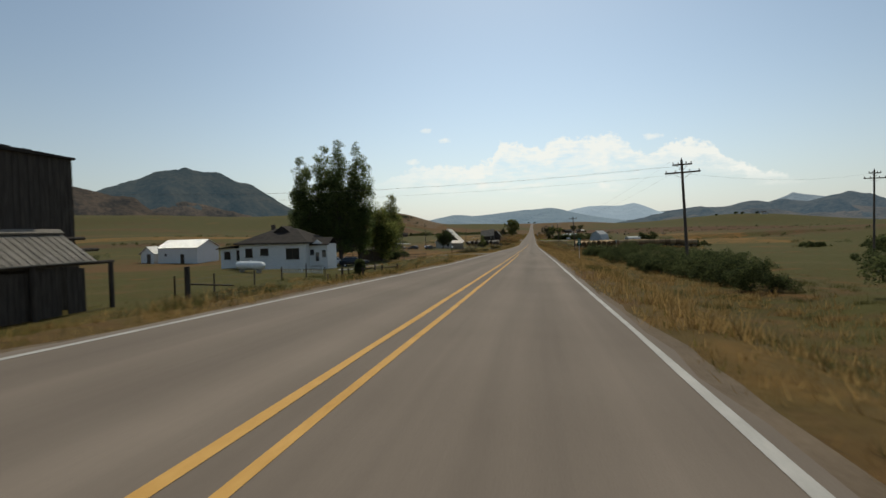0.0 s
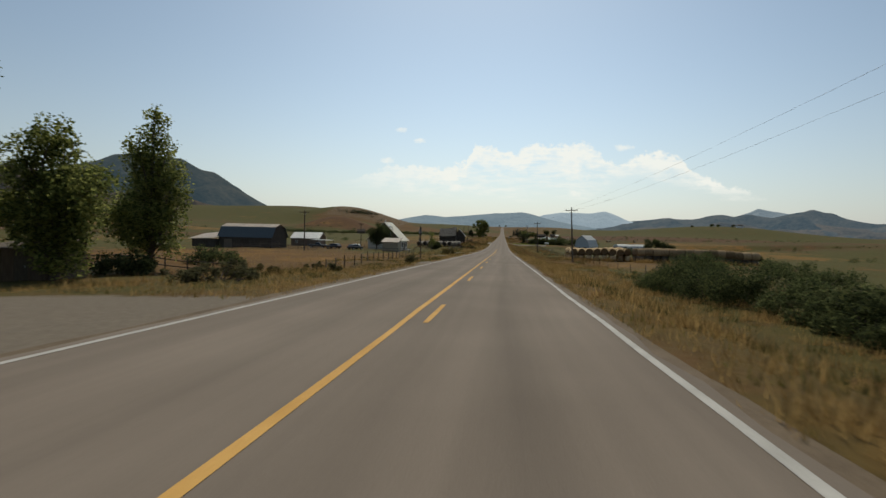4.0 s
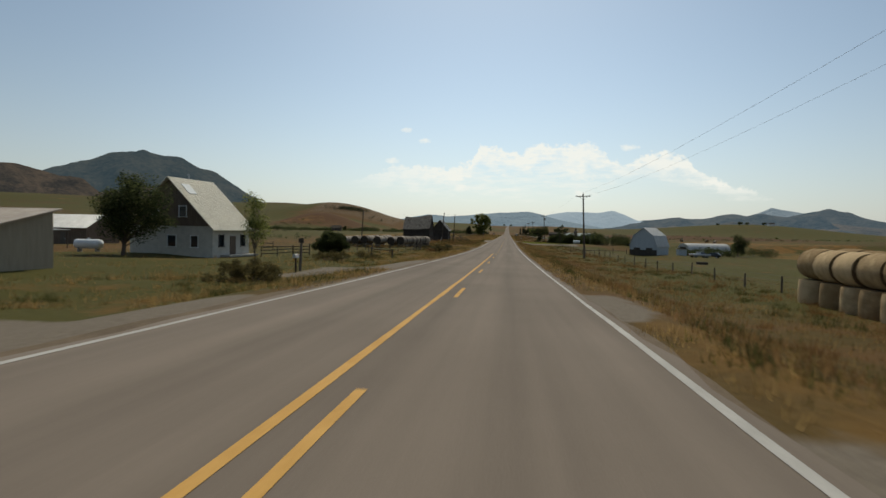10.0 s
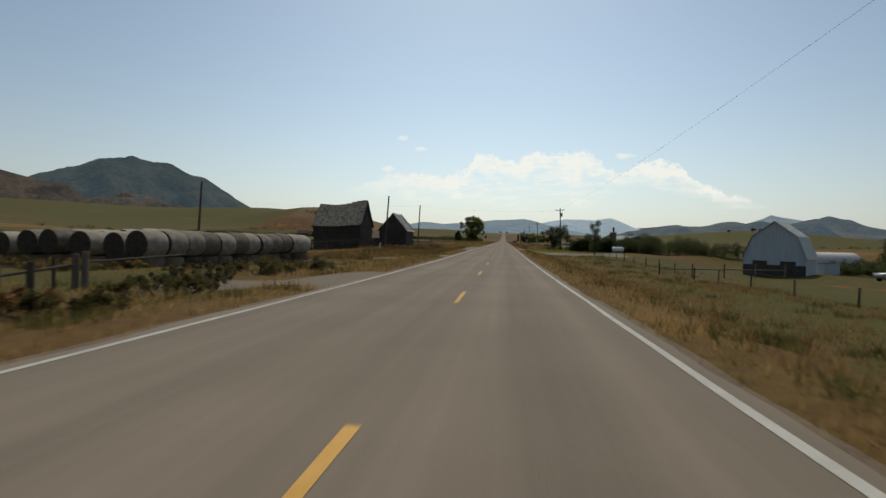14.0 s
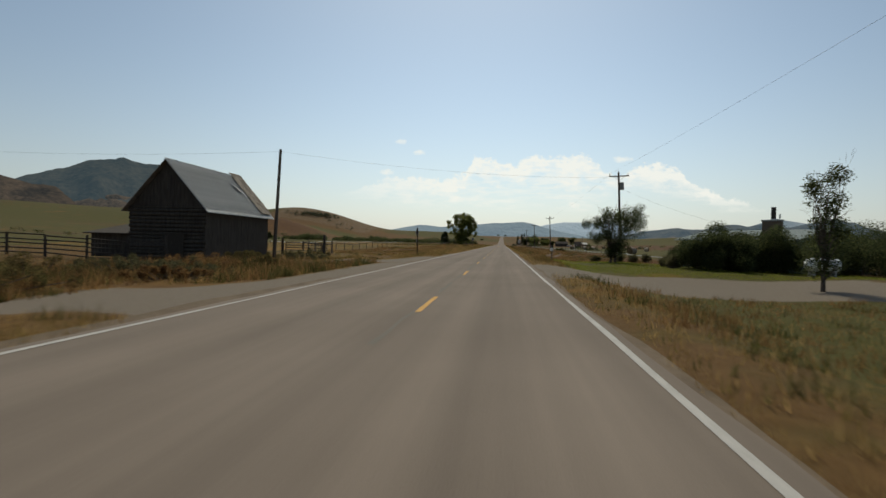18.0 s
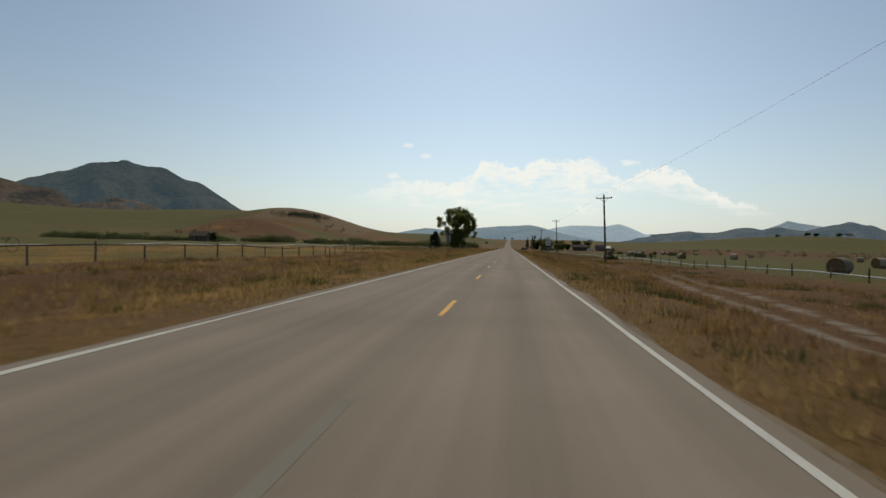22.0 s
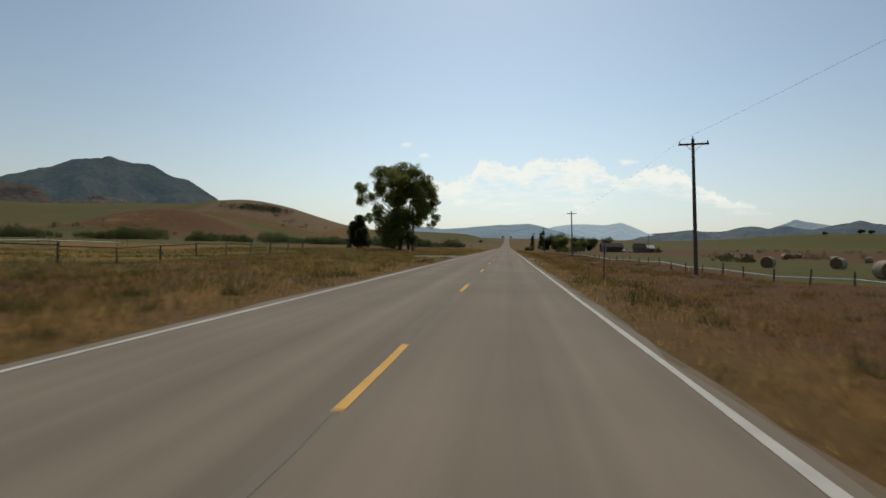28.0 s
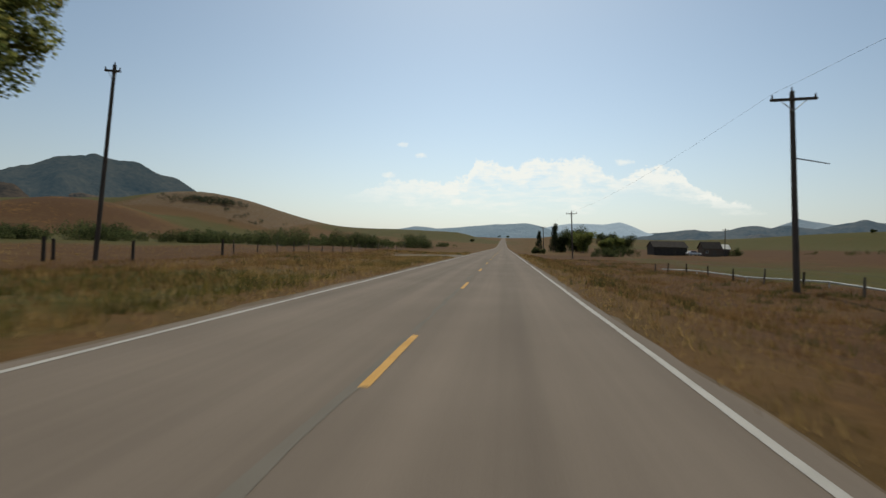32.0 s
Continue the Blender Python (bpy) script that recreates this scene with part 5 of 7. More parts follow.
    window(root, -W / 2 - 1.2, 2.3, .9, 1.5, -2.6, "darktrim")
    window(root, -W / 2 - 3.2, 2.3, .9, 1.1, -2.6, "darktrim")


white_house()
propane_tank(-32.7, 64.4, 5.0, -20, "long white propane tank lying on two blocks")
for bx, by, s in ((-15.7, 55.6, 3), (-17.3, 60.4, 4)):
    bush("clipped_bush", bx, by, 1.25, 2.1, "dense rounded green bush before the farmhouse", "leaf_dark", 5200, .08, s, ball=True)


def plain_shed(name, x, y, w, d, eave, peak, wallm, roofm, label, along="x", turn=0, door=True, wins=0, over=.3, lean=False):
    z = ground_z(x, y)
    root = thing(name, x, y, z, label, "shed", turn)
    if lean:                                                     # a single slope, low at the front
        v = [(-w / 2, -d / 2, -.5), (w / 2, -d / 2, -.5), (w / 2, d / 2, -.5), (-w / 2, d / 2, -.5), (-w / 2, -d / 2, eave), (w / 2, -d / 2, eave), (w / 2, d / 2, peak), (-w / 2, d / 2, peak)]
        part("wall", solid(v, [(0, 1, 5, 4), (1, 2, 6, 5), (2, 3, 7, 6), (3, 0, 4, 7), (4, 5, 6, 7), (3, 2, 1, 0)]), M[wallm], root)
        k = (peak - eave) / d
        part("roof", slab([(-w / 2 - over, -d / 2 - over, eave - k * over + .1), (w / 2 + over, -d / 2 - over, eave - k * over + .1), (w / 2 + over, d / 2 + over, peak + k * over + .1), (-w / 2 - over, d / 2 + over, peak + k * over + .1)], .08), M[roofm], root)
    else:
        part("wall", gable_body(w, d, eave, peak, along), M[wallm], root)
        for bm in gable_roof(w, d, eave, peak, over, along, .08):
            part("roof", bm, M[roofm], root)
    n = int(w / .3)
    for i in range(n):
        part("board", box((.27, .025, eave - .1), (-w / 2 + (i + .5) * w / n, -d / 2 - .012, eave / 2 - .02)), M[wallm], root)
    if door:
        dr = part("door", box((.9, .05, min(2.0, eave - .15)), (w * .12, -d / 2 - .045, min(1.0, (eave - .15) / 2))), M["greywood"], root)
        part("handle", box((.05, .05, .14), (w * .12 + .34, -d / 2 - .09, 1.0)), M["steel"], dr)
    for i in range(wins):
        window(root, -w * .3 + i * 1.6, eave * .55, .6, .6, -d / 2 - .02, "trim")
    return root


plain_shed("small_shed", -82.5, 111, 3.2, 3.0, 2.2, 3.6, "white", "tin", "small white shed with a bright metal roof", "y")
plain_shed("garage", -74, 112, 9.4, 8, 3.4, 5.0, "white", "tinx", "long white outbuilding with a bright metal roof", "x", wins=1)
plain_shed("small_shed", -93, 96, 5.5, 4.0, 2.3, 4.0, "brownwall", "darkroof", "little brown shed standing in the field", "y")
plain_shed("small_shed", -28.9, 102.5, 4.2, 3.4, 2.1, 2.5, "brownwall", "greywood", "low brown board shed under the trees", "x", lean=True)
car(-26.3, 84.8, 20, "blue_car", "dark blue car parked under the tall trees", "suv")
car(-31.2, 88.4, 65, "white_car", "white car parked beside the house", "suv")
mailbox(-9.0, 74.7, "white roadside mailbox on a wooden post")
fence(line(-20.5, 33, -19.5, 61, 4.4, seed=2), "sagging wire fence with grey wooden posts", seed=2)
fence(line(-13.2, 41, -17.5, 57, 5, seed=4), "short run of old posts in front of the farmhouse", (), (.5,), .95, seed=4)
picket = thing("picket_fence", -22.2, 61.6, ground_z(-22.2, 61.6), "low white picket fence before the farmhouse", "fence", 8)
slat = None
for i in range(26):
    if slat is None:
        ob = part("picket", box((.075, .02, .95), (0, 0, .45), bevel=.006), M["trim"], picket)
        slat = ob.data
    else:
        ob = new("picket", slat)
        ob.parent = picket
    ob.matrix_basis = pose(-.19 * i, 0, .02 * math.sin(i * 1.7), 0, 2 * math.sin(i * 2.3), 0)
for h in (.25, .7):
    part("rail", box((4.9, .035, .07), (-2.4, .03, h)), M["trim"], picket)
for u in (0, -2.4, -4.75):
    part("post", box((.09, .09, 1.3), (u, .08, .35), bevel=.008), M["trim"], picket)
hitching = thing("hitching_rail", -14.3, 52.2, ground_z(-14.3, 52.2), "dark post and rail before the farmhouse garden", "fence", 56)
for u in (0, 2.4, 4.4):
    part("post", rod((u, 0, -.3), (u + .04, 0, 1.15), .1, .09, 8), M["oldwood"], hitching)
part("rail", rod((-.2, 0, .95), (4.5, 0, .9), .055, .05, 7), M["greywood"], hitching)
stone = thing("garden_stone", -17.3, 66.3, ground_z(-17.3, 66.3), "short dark post stump beside the lawn", "post")
part("shaft", rod((0, 0, -.2), (0, 0, .7), .12, .1, 8), M["oldwood"], stone)
step_slab = thing("paving_slab", -21.5, 72.0, ground_z(-21.5, 72.0), "pale concrete path slab on the lawn", "slab", 8)
part("slab", box((5.0, 1.0, .12), (0, 0, .03), bevel=.02), M["concrete"], step_slab)

POP = ((0, 0, 3.6, 2.0, 1.1), (0, 0, 6.4, 2.6, 1.2), (0, 0, 9.4, 2.7, 1.3), (0, 0, 12.4, 2.3, 1.4), (0, 0, 15.2, 1.6, 1.5), (0, 0, 17.6, .8, 2.0))
for i, (px, py, k, lab) in enumerate(((-37.6, 91.5, 1.04, "tall dark green poplar beside the farmhouse"), (-34.7, 93.5, 1.12, "dark poplar in the middle of the row"), (-31.3, 92.5, 1.17, "tallest dark green poplar of the row"), (-28.2, 94, 1.13, "tall dark green poplar beside the drive"))):
    tree("poplar", px, py, [(a + .45 * math.sin(i * 2 + c), b, c * k, d * k, e) for a, b, c, d, e in POP], lab, "leaf_poplar", 25000, .19, ((0, 0, .38),), 11 + i, "poplars")
tree("cottonwood", -26.4, 101, ((0, 0, 2.8, 2.5, 1), (1.2, 0, 5.0, 2.6, 1.1), (-.8, 0, 6.8, 2.2, 1.1), (.3, 0, 8.8, 1.3, 1.3), (-2.2, 0, 4.6, 1.8, 1)), "mid-sized leafy tree beside the poplars", "leaf_cotton", 13000, .22, ((0, 0, .3),), 14)
tree("cottonwood", -27.6, 112, ((0, 0, 3.5, 2.6, 1), (.8, 0, 6.8, 2.6, 1.1), (0, 0, 9.6, 2.0, 1.3), (.4, 0, 12.2, 1.1, 1.5), (-2.0, 0, 4.6, 2.2, 1)), "slender light green tree at the edge of the yard", "leaf_cotton", 13000, .22, ((0, 0, .3),), 15)
bush("shrub", -27, 108, 4, 2.6, "spreading dark shrub under the trees", "leaf_dark", 2200, .2, 21)
bush("shrub", -30, 126, 5, 3.0, "dark shrub at the yard's edge", "leaf_dark", 2400, .2, 22)
for i, (bx, by, w, h) in enumerate(((-10.5, 26, 3, 1.0), (-13.5, 29, 3.4, 1.4), (-8, 58, 2.2, .6), (-8.4, 88, 3, .9), (-9.2, 92, 2.2, .7), (-7.5, 97, 2, .6))):
    bush("sagebrush", bx, by, w, h, "low grey-green weeds beside the road", "sage" if i % 2 else "weedleaf", 2600, .075, 30 + i)

# ---------------------------------------------------------------- right of the road at the start: willows, field
for i in range(10):
    bx, by = 14.2 + .8 * math.sin(i * 2.1) - .05 * i, 38.5 + 8.0 * i
    bush("willow_thicket", bx, by, 3.4 + .5 * math.sin(i), 1.9 + .4 * math.sin(i * 1.7) + .05 * i, "dense dark green willow thicket along the ditch", ("leaf_dark", "leaf_willow", "leaf_dark")[i % 3], 15000, .09, 50 + i, 9.6, 88, group="ditch willows")
for i, (bx, by, w, h, ll) in enumerate(((19, 27, 4, 3.4, 8), (22, 64, 6, 2.0, 14), (25, 92, 6, 2.2, 18), (27, 120, 6, 2.2, 12), (24.5, 136, 5, 3.2, 6), (33, 52, 7, 1.8, 12))):
    bush("willow_thicket", bx, by, w, h, "low grey-green willow clump in the meadow", "leaf_willow", 9000, .12, 340 + i, ll, 84)
road_sign(5.9, 52.2, "mile", "small green mile marker on a steel post", 1.75)
for i, (bx, by, h) in enumerate(((64, 110, 3.5), (70, 118, 2.6), (85, 150, 2.5), (100, 160, 3), (78, 165, 2.2), (120, 180, 2.8), (60, 205, 2.6))):
    bush("field_shrub", bx, by, 6, h, "round dark shrub in the green field", "leaf_dark", 1500, .35, 70 + i)

# ---------------------------------------------------------------- power poles
POLES = ((16.4, 57.2, 10.7, 2), (14.9, 175.8, 10.4, 1), (14.2, 267.4, 10.8, 1), (15.9, 391, 10.8, 1), (15.5, 480.5, 9.98, 1), (16.3, 569.8, 10.74, 1), (16.6, 653.4, 10.45, 1), (16.2, 742, 10.1, 1), (16.4, 830, 9.85, 1))
for px, py, ph, arms in POLES:
    utility_pole(px, py, ph, arms, -2.8, transformer=py == 391, low_arm=py == 653.4, arm_len=3.2 if arms == 2 else 2.3,
                 label="weathered utility pole with two crossarms" if arms == 2 else "weathered utility pole with a grey transformer" if py == 391 else "weathered utility pole with a long steel bracket" if py == 653.4 else "tall weathered utility pole with one crossarm")
for (ax, ay, ah, _), (bx, by, bh, _) in zip(POLES, POLES[1:]):
    for u in (-1.05, 1.05)[:1 if ay > 260 else 2]:
        wire((ax + u - ah * .049, ay - .16, ground_z(ax, ay) + ah - .2), (bx + u - bh * .049, by - .16, ground_z(bx, by) + bh - .2), 1.0)
utility_pole(51.5, 91.5, 12.6, 2, 0, arm_len=3.0, label="far utility pole with two crossarms over the field")
wire((51.5, 91.5, ground_z(51.5, 91.5) + 12.2), (16.1, 57.2, ground_z(16.4, 57.2) + 9.4), .8)
wire((15.4, 391, 8.4), (24.2, 383, 3.9), .3, label="service wire that runs down to the green house")
for u, v in ((-1.4, 10.1), (-.6, 10.1), (.6, 9.4)):
    wire((16.2 + u, 57.2, ground_z(16.4, 57.2) + v), (-60, 58 + u, ground_z(-60, 58) + v + .4), 1.4, .006, label="thin wire strung across the road")

# ---------------------------------------------------------------- second farm, left
road_sign(-7.9, 131.4, "diamond_back", "wooden signpost with a diamond sign seen from behind", 3.35, 78)
fence(line(-14.6, 118, -16.4, 178, 3.6, seed=8), "wire fence with grey posts beside the golden field", seed=8, height=1.25)
fence(line(-20, 112, -42, 117, 2.4, seed=9), "dark wooden pole fence panel", (.5, 1.0), (), 1.2, "oldwood", 9)


def long_barn():
    """Long dark barn with a pale metal gambrel roof and a lower shed at its end."""
    x, y = -66, 210
    z = ground_z(x, y)
    root = thing("long_barn", x, y, z, "long low dark barn with a pale rusty metal roof", "barn", -6)
    W, D, e, k, p = 15.5, 8, 3.2, 5.5, 6.3
    prof = [(-D / 2, -.5), (-D / 2, e), (-D * .3, k), (0, p), (D * .3, k), (D / 2, e), (D / 2, -.5)]
    v = [(-W / 2, a, b) for a, b in prof] + [(W / 2, a, b) for a, b in prof]
    n = len(prof)
    bm = solid(v, [tuple(range(n))[::-1], tuple(range(n, 2 * n))] + [(i, i + 1, i + 1 + n, i + n) for i in range(n - 1)])
    bmesh.ops.recalc_face_normals(bm, faces=bm.faces)
    part("wall", bm, M["oldwood"], root)
    for (a, b), (c, d), mt in (((-D / 2 - .3, e - .4), (-D * .3, k + .1), "bluewall"), ((-D * .3, k + .1), (0, p + .12), "rusty"), ((D * .3, k + .1), (0, p + .12), "rusty"), ((D / 2 + .3, e - .4), (D * .3, k + .1), "bluewall")):
        bm = slab([(-W / 2 - .4, a, b), (W / 2 + .4, a, b), (W / 2 + .4, c, d), (-W / 2 - .4, c, d)], .08)
        bmesh.ops.recalc_face_normals(bm, faces=bm.faces)
        part("roof_panel", bm, M[mt], root)
    boards(root, -W / 2, W / 2, -.3, lambda u: e - .45, -D / 2 - .02, "oldwood", 0, .5, 12)
    for u in (-5, 0, 5.5):
        part("door", box((2.4, .06, 2.3), (u, -D / 2 - .08, 1.1)), M["greywood"], root)
    shed = thing("lean_to_shed", x - 11.6, y - 1.2, z, "lower shed with a rusty metal roof against the barn", "shed", -6)
    part("wall", box((7, 6, 2.6), (0, 0, .8)), M["oldwood"], shed)
    part("roof", slab([(-4.2, -3.6, 2.2), (4.0, -3.6, 2.5), (4.0, 3.6, 4.3), (-4.2, 3.6, 3.5)], .08), M["rusty"], shed)


long_barn()
plain_shed("metal_roofed_shed", -66.4, 253, 10, 7, 2.7, 4.6, "brownwall", "tinx", "brown shed with a shining metal roof", "x", wins=1)
porch = thing("carport", -54.5, 233, ground_z(-54.5, 233), "open carport with a flat metal roof", "carport")
part("roof", slab([(-3, -2.2, 2.5), (3, -2.2, 2.35), (3, 2.4, 2.35), (-3, 2.4, 2.5)], .1), M["tin"], porch)
for u in (-2.8, 2.8):
    for v in (-2, 2.2):
        part("post", rod((u, v, -.3), (u, v, 2.4), .07, n=8), M["greywood"], porch)
car(-54.3, 227.8, 12, "dark_car", "dark pickup truck parked in the yard", "pickup")
car(-38.6, 213.8, 60, "dark_car", "small dark car parked in the farmyard", "suv")
car(-47.5, 222.5, 160, "dark_car", "dark older car beside the corral", "suv")
fence(line(-66, 199, -44, 198.5, 2.5, seed=3), "grey board corral fence", (.35, .75, 1.15), (), 1.4, "greywood", 3)
fence(line(-20.5, 196, -31, 195, 3.0, seed=6), "low pole fence around the yard", (.45, .95), (), 1.15, "greywood", 6)
fence(line(-25.2, 231.5, -19.6, 231.2, 1.9, seed=61), "dark board fence beside the steep-roofed house", (.35, .7, 1.0), (), 1.15, "oldwood", 61)
mailbox(-12.2, 209.3, "dull roadside mailbox on a leaning post")
lantern = thing("timber_post", -12.6, 211.0, ground_z(-12.6, 211.0), "stout grey post beside the turn-off", "post")
part("shaft", rod((0, 0, -.3), (.08, 0, 2.0), .1, .09, 8), M["greywood"], lantern)
part("cap", box((.3, .2, .3), (.08, 0, 2.1)), M["greywood"], lantern)
utility_pole(-44, 190, 9.3, 1, 0, arm_len=2.4, label="utility pole in the farmyard")
utility_pole(-50, 262, 8.6, 1, 0, arm_len=2.0, label="utility pole behind the steep-roofed house")

propane_tank(-42.2, 227.3, 3.0, 10, "short white propane tank in the farmyard")
box_shed = plain_shed("box_shed", -25.9, 201.6, 3.9, 3.2, 2.3, 3.1, "cream", "rusty", "pale board shed with a rusty sloping metal roof", "x", -3, False, 0, .3, True)


def steep_house():
    """Pale stone house under a steep cream metal roof, gable of dark boards."""
    x, y = -33.4, 231.6
    z = ground_z(x, y)
    root = thing("steep_roofed_house", x, y, z, "pale house with a steep cream metal roof and dark gable", "house", -8)
    W, D, e, p = 10.4, 6.2, 3.1, 8.1
    part("wall", box((W, D, e + .6), (0, 0, e / 2 - .3)), M["stonewall"], root)
    g = solid([(-W / 2, -D / 2 - .02, e), (W / 2, -D / 2 - .02, e), (0, -D / 2 - .02, p), (-W / 2, D / 2 + .02, e), (W / 2, D / 2 + .02, e), (0, D / 2 + .02, p)], [(0, 1, 2), (5, 4, 3), (0, 3, 4, 1), (1, 4, 5, 2), (2, 5, 3, 0)])
    part("gable", g, M["brownwall"], root, "gable of dark brown boards")
    boards(root, -W / 2 + .1, W / 2 - .1, e, lambda u: e + (p - e) * (1 - abs(u) / (W / 2)), -D / 2 - .02, "brownwall", 0, .34, 6)
    for s, bm in zip((-1, 1), gable_roof(W, D, e, p, .5, "y", .1)):
        part("roof", bm, M["creamroof"], root)
    window(root, 1.6, 4.6, .9, 1.1, -D / 2 - .05, "trim")
    window(root, -1.8, 4.6, .7, .9, -D / 2 - .05, "trim")
    window(root, 3.0, 1.5, .9, 1.2, -D / 2, "trim")
    window(root, 0.2, 1.5, 1.1, 1.2, -D / 2, "trim")
    window(root, -1.75, 1.6, .8, 1.2, W / 2, "darktrim", 1)
    window(root, 1.9, 1.6, .8, 1.2, W / 2, "darktrim", 1)
    door = part("door", box((.06, .95, 2.1), (W / 2 + .03, .15, 1.05)), M["brownwall"], root, "dark front door")
    part("handle", rod((W / 2 + .06, .5, 1.0), (W / 2 + .1, .5, 1.0), .03, n=8), M["steel"], door)
    part("porch_slab", box((1.2, 5.0, .2), (W / 2 + .6, .6, .0)), M["concrete"], root)
    part("skylight", box((1.5, 1.2, .05), (1.3, -1.9, 7.02), (0, 43.9, 0)), M["tank"], root, "pale roof light")
    part("chimney_pipe", rod((-1.2, 1, 7.0), (-1.2, 1, 8.9), .1, n=10), M["steel"], root)


steep_house()
tree("yard_tree", -35.0, 223, ((.6, 0, 3.2, 2.4, .9), (2.2, 0, 5.2, 2.3, .9), (-1.0, 0, 5.0, 2.1, .9), (3.6, 0, 3.6, 1.6, .9), (.8, 0, 6.6, 1.6, .9)), "dark leafy tree against the gable", "leaf_dark", 14000, .15, ((0, 0, .22),), 41)
tree("sapling", -17.6, 214.6, ((0, 0, 2.4, .8, 1.2), (.3, 0, 3.4, 1.0, 1.2), (0, 0, 4.6, .8, 1.2)), "young slender tree on the lawn", "leaf_cotton", 2600, .1, ((0, 0, .07),), 42, dead=6)
bush("round_bush", -19.9, 239.0, 4.7, 3.0, "big round dark bush on the lawn", "leaf_dark", 24000, .11, 43, ball=True)
bush("shrub", -14, 222, 2.5, 1.3, "weedy shrub beside the turn-off", "weedleaf", 2600, .075, 44)
bush("shrub", -11.6, 201.8, 3.4, 1.5, "tall brown weeds at the turn-off", "weedleaf", 7000, .07, 45)
bush("shrub", -13, 230.5, 2.4, 1.3, "weedy shrub beside the bales", "weedleaf", 2400, .075, 46)
bush("sagebrush", -9.8, 137, 2.1, 1.3, "round grey-green weed clump beside the fence", "sage", 7000, .055, 47, ball=True)

# ---------------------------------------------------------------- hay bales, right
straw_bale = bale(.82, 1.55, "straw", False, "golden round hay bale on a stacked row", "golden bales")
for i in range(8):                                               # upper tier: lines of bales, end to end
    for j in range(7):
        bx, by = 17.7 + 1.68 * i + .12 * math.sin(i * 3.1 + j), 196.2 + 1.62 * j - .1 * i + .5 * math.sin(i * 1.9)
        put(straw_bale, pose(bx, by, ground_z(bx, by) + 2.05 + .04 * math.sin(i * 2.1 + j), 0, 0, 90 + 3 * math.sin(i * 1.7 + j)))
stand_bale = bale(.66, 1.25, "straw", False, "straw bale standing on its end under the row", "standing bales")
for i in range(8):
    for j in range(7):
        if i in (0, 7) or j in (0, 6):
            bx, by = 17.4 + 1.76 * i, 195.8 + 1.72 * j - .1 * i + .4 * math.sin(i * 2.3 + j)
            put(stand_bale, pose(bx, by, ground_z(bx, by) + .6, 0, 90, 37 * i + 20 * j))
stack_bale = bale(.84, 1.6, "oldgold", False, "round straw bale in a long two-high stack", "stacked bales", 3)
# lower tier: shade under the stack is put into the hay colour
low_stack = bale(.74, 1.3, "shaded_oldstraw", False, "straw bale on its end under the long stack", "stacked bales", 4)
for i in range(15):
    for kk in range(3):
        bx, by = 31.0 + 1.62 * i, 190.2 - .1 * i + 1.7 * kk + .1 * math.sin(i * 2.7)
        zz = ground_z(bx, by)
        put(stack_bale, pose(bx, by, zz + 2.1 + .03 * math.sin(i * 1.3 + kk), 0, 0, rng.uniform(-4, 4)))
        if kk != 1 or i in (0, 14):
            put(low_stack, pose(bx, by - .1, zz + .6, 0, 90, 31 * i))
fence(line(17.5, 118, 18.5, 196, 7.5, seed=14), "old wire fence with leaning grey posts", seed=14, height=1.05, thick=.055)
tree("field_tree", 47, 232, ((0, 0, 3.2, 2.0, .8), (2.2, 0, 3.0, 1.6, .8), (-1.2, 0, 4.4, 1.4, .8)), "dark bushy tree behind the bale stack", "leaf_dark", 4200, .24, ((0, 0, .25),), 48)
bush("field_shrub", 40, 236, 4, 2.6, "round shrub behind the bales", "leaf_willow", 1500, .2, 49)

# ---------------------------------------------------------------- hay bales, left
old_bale = bale(.83, 1.55, "shaded_oldstraw", True, "weathered round bale in a long grey row", "grey bales", 1, "greywrap")
row_ends = ((-31.8, 281.8), (-29.2, 281.0), (-27.0, 280.3), (-24.2, 279.5), (-21.1, 278.5), (-19.0, 277.6))
rows_dir = Vector((2.2, 18.9)).normalized()
for i, s in enumerate(row_ends):
    for j in range(12 if i == 5 else 5):
        q = Vector(s) + rows_dir * (1.6 * j + .8)
        put(old_bale, pose(q.x + .05 * math.sin(j * 2.1 + i), q.y, ground_z(q.x, q.y) + .55 + .82 + .03 * math.sin(j * 1.7 + i), 0, 0, 83.4 + rng.uniform(-4, 4)))
# these lower bales also have the shade in their colour
low_bale = bale(.74, 1.15, "shaded_oldstraw", False, "grey bale standing on end under the row", "standing bales")
for i, s in enumerate(row_ends):
    for j in range(12 if i == 5 else 2):
        q = Vector(s) + rows_dir * (1.6 * j + 1.0)
        put(low_bale, pose(q.x, q.y, ground_z(q.x, q.y) + .02, 0, 90, 20 * j))
for i in range(9):
    wx, wy = -31 + 1.5 * i, 279.6 - .42 * i
    bush("tall_weeds", wx, wy, 2.2, .75 + .2 * math.sin(i * 2.3), "tall dry weeds before the grey bales", ("grass_dry", "weedleaf")[i % 2], 1800, .07, 430 + i)
fence(line(-15.4, 240, -15.2, 268, 5.5, seed=15), "rough pole and wire fence with thick posts", (), (.5, .9), 1.05, "greywood", 15)
fence(line(-11.5, 235.6, -14.0, 235.9, 2.4, seed=16), "low rail fence at the turn-off", (.9,), (.4,), 1.1, "oldwood", 16, .1)
fence(line(-31.6, 248.6, -46, 252, 2.7, seed=62), "low dark pole fence across the pasture", (.45, .95), (), 1.15, "oldwood", 62)
fence(line(-24, 246, -22, 268, 3.8, seed=17), "inner wire fence with thin posts", seed=17, height=1.1)
gate_rail = thing("corner_fence", -13.7, 267.1, ground_z(-13.7, 267.1), "stout twin corner posts with a fallen rail", "fence")
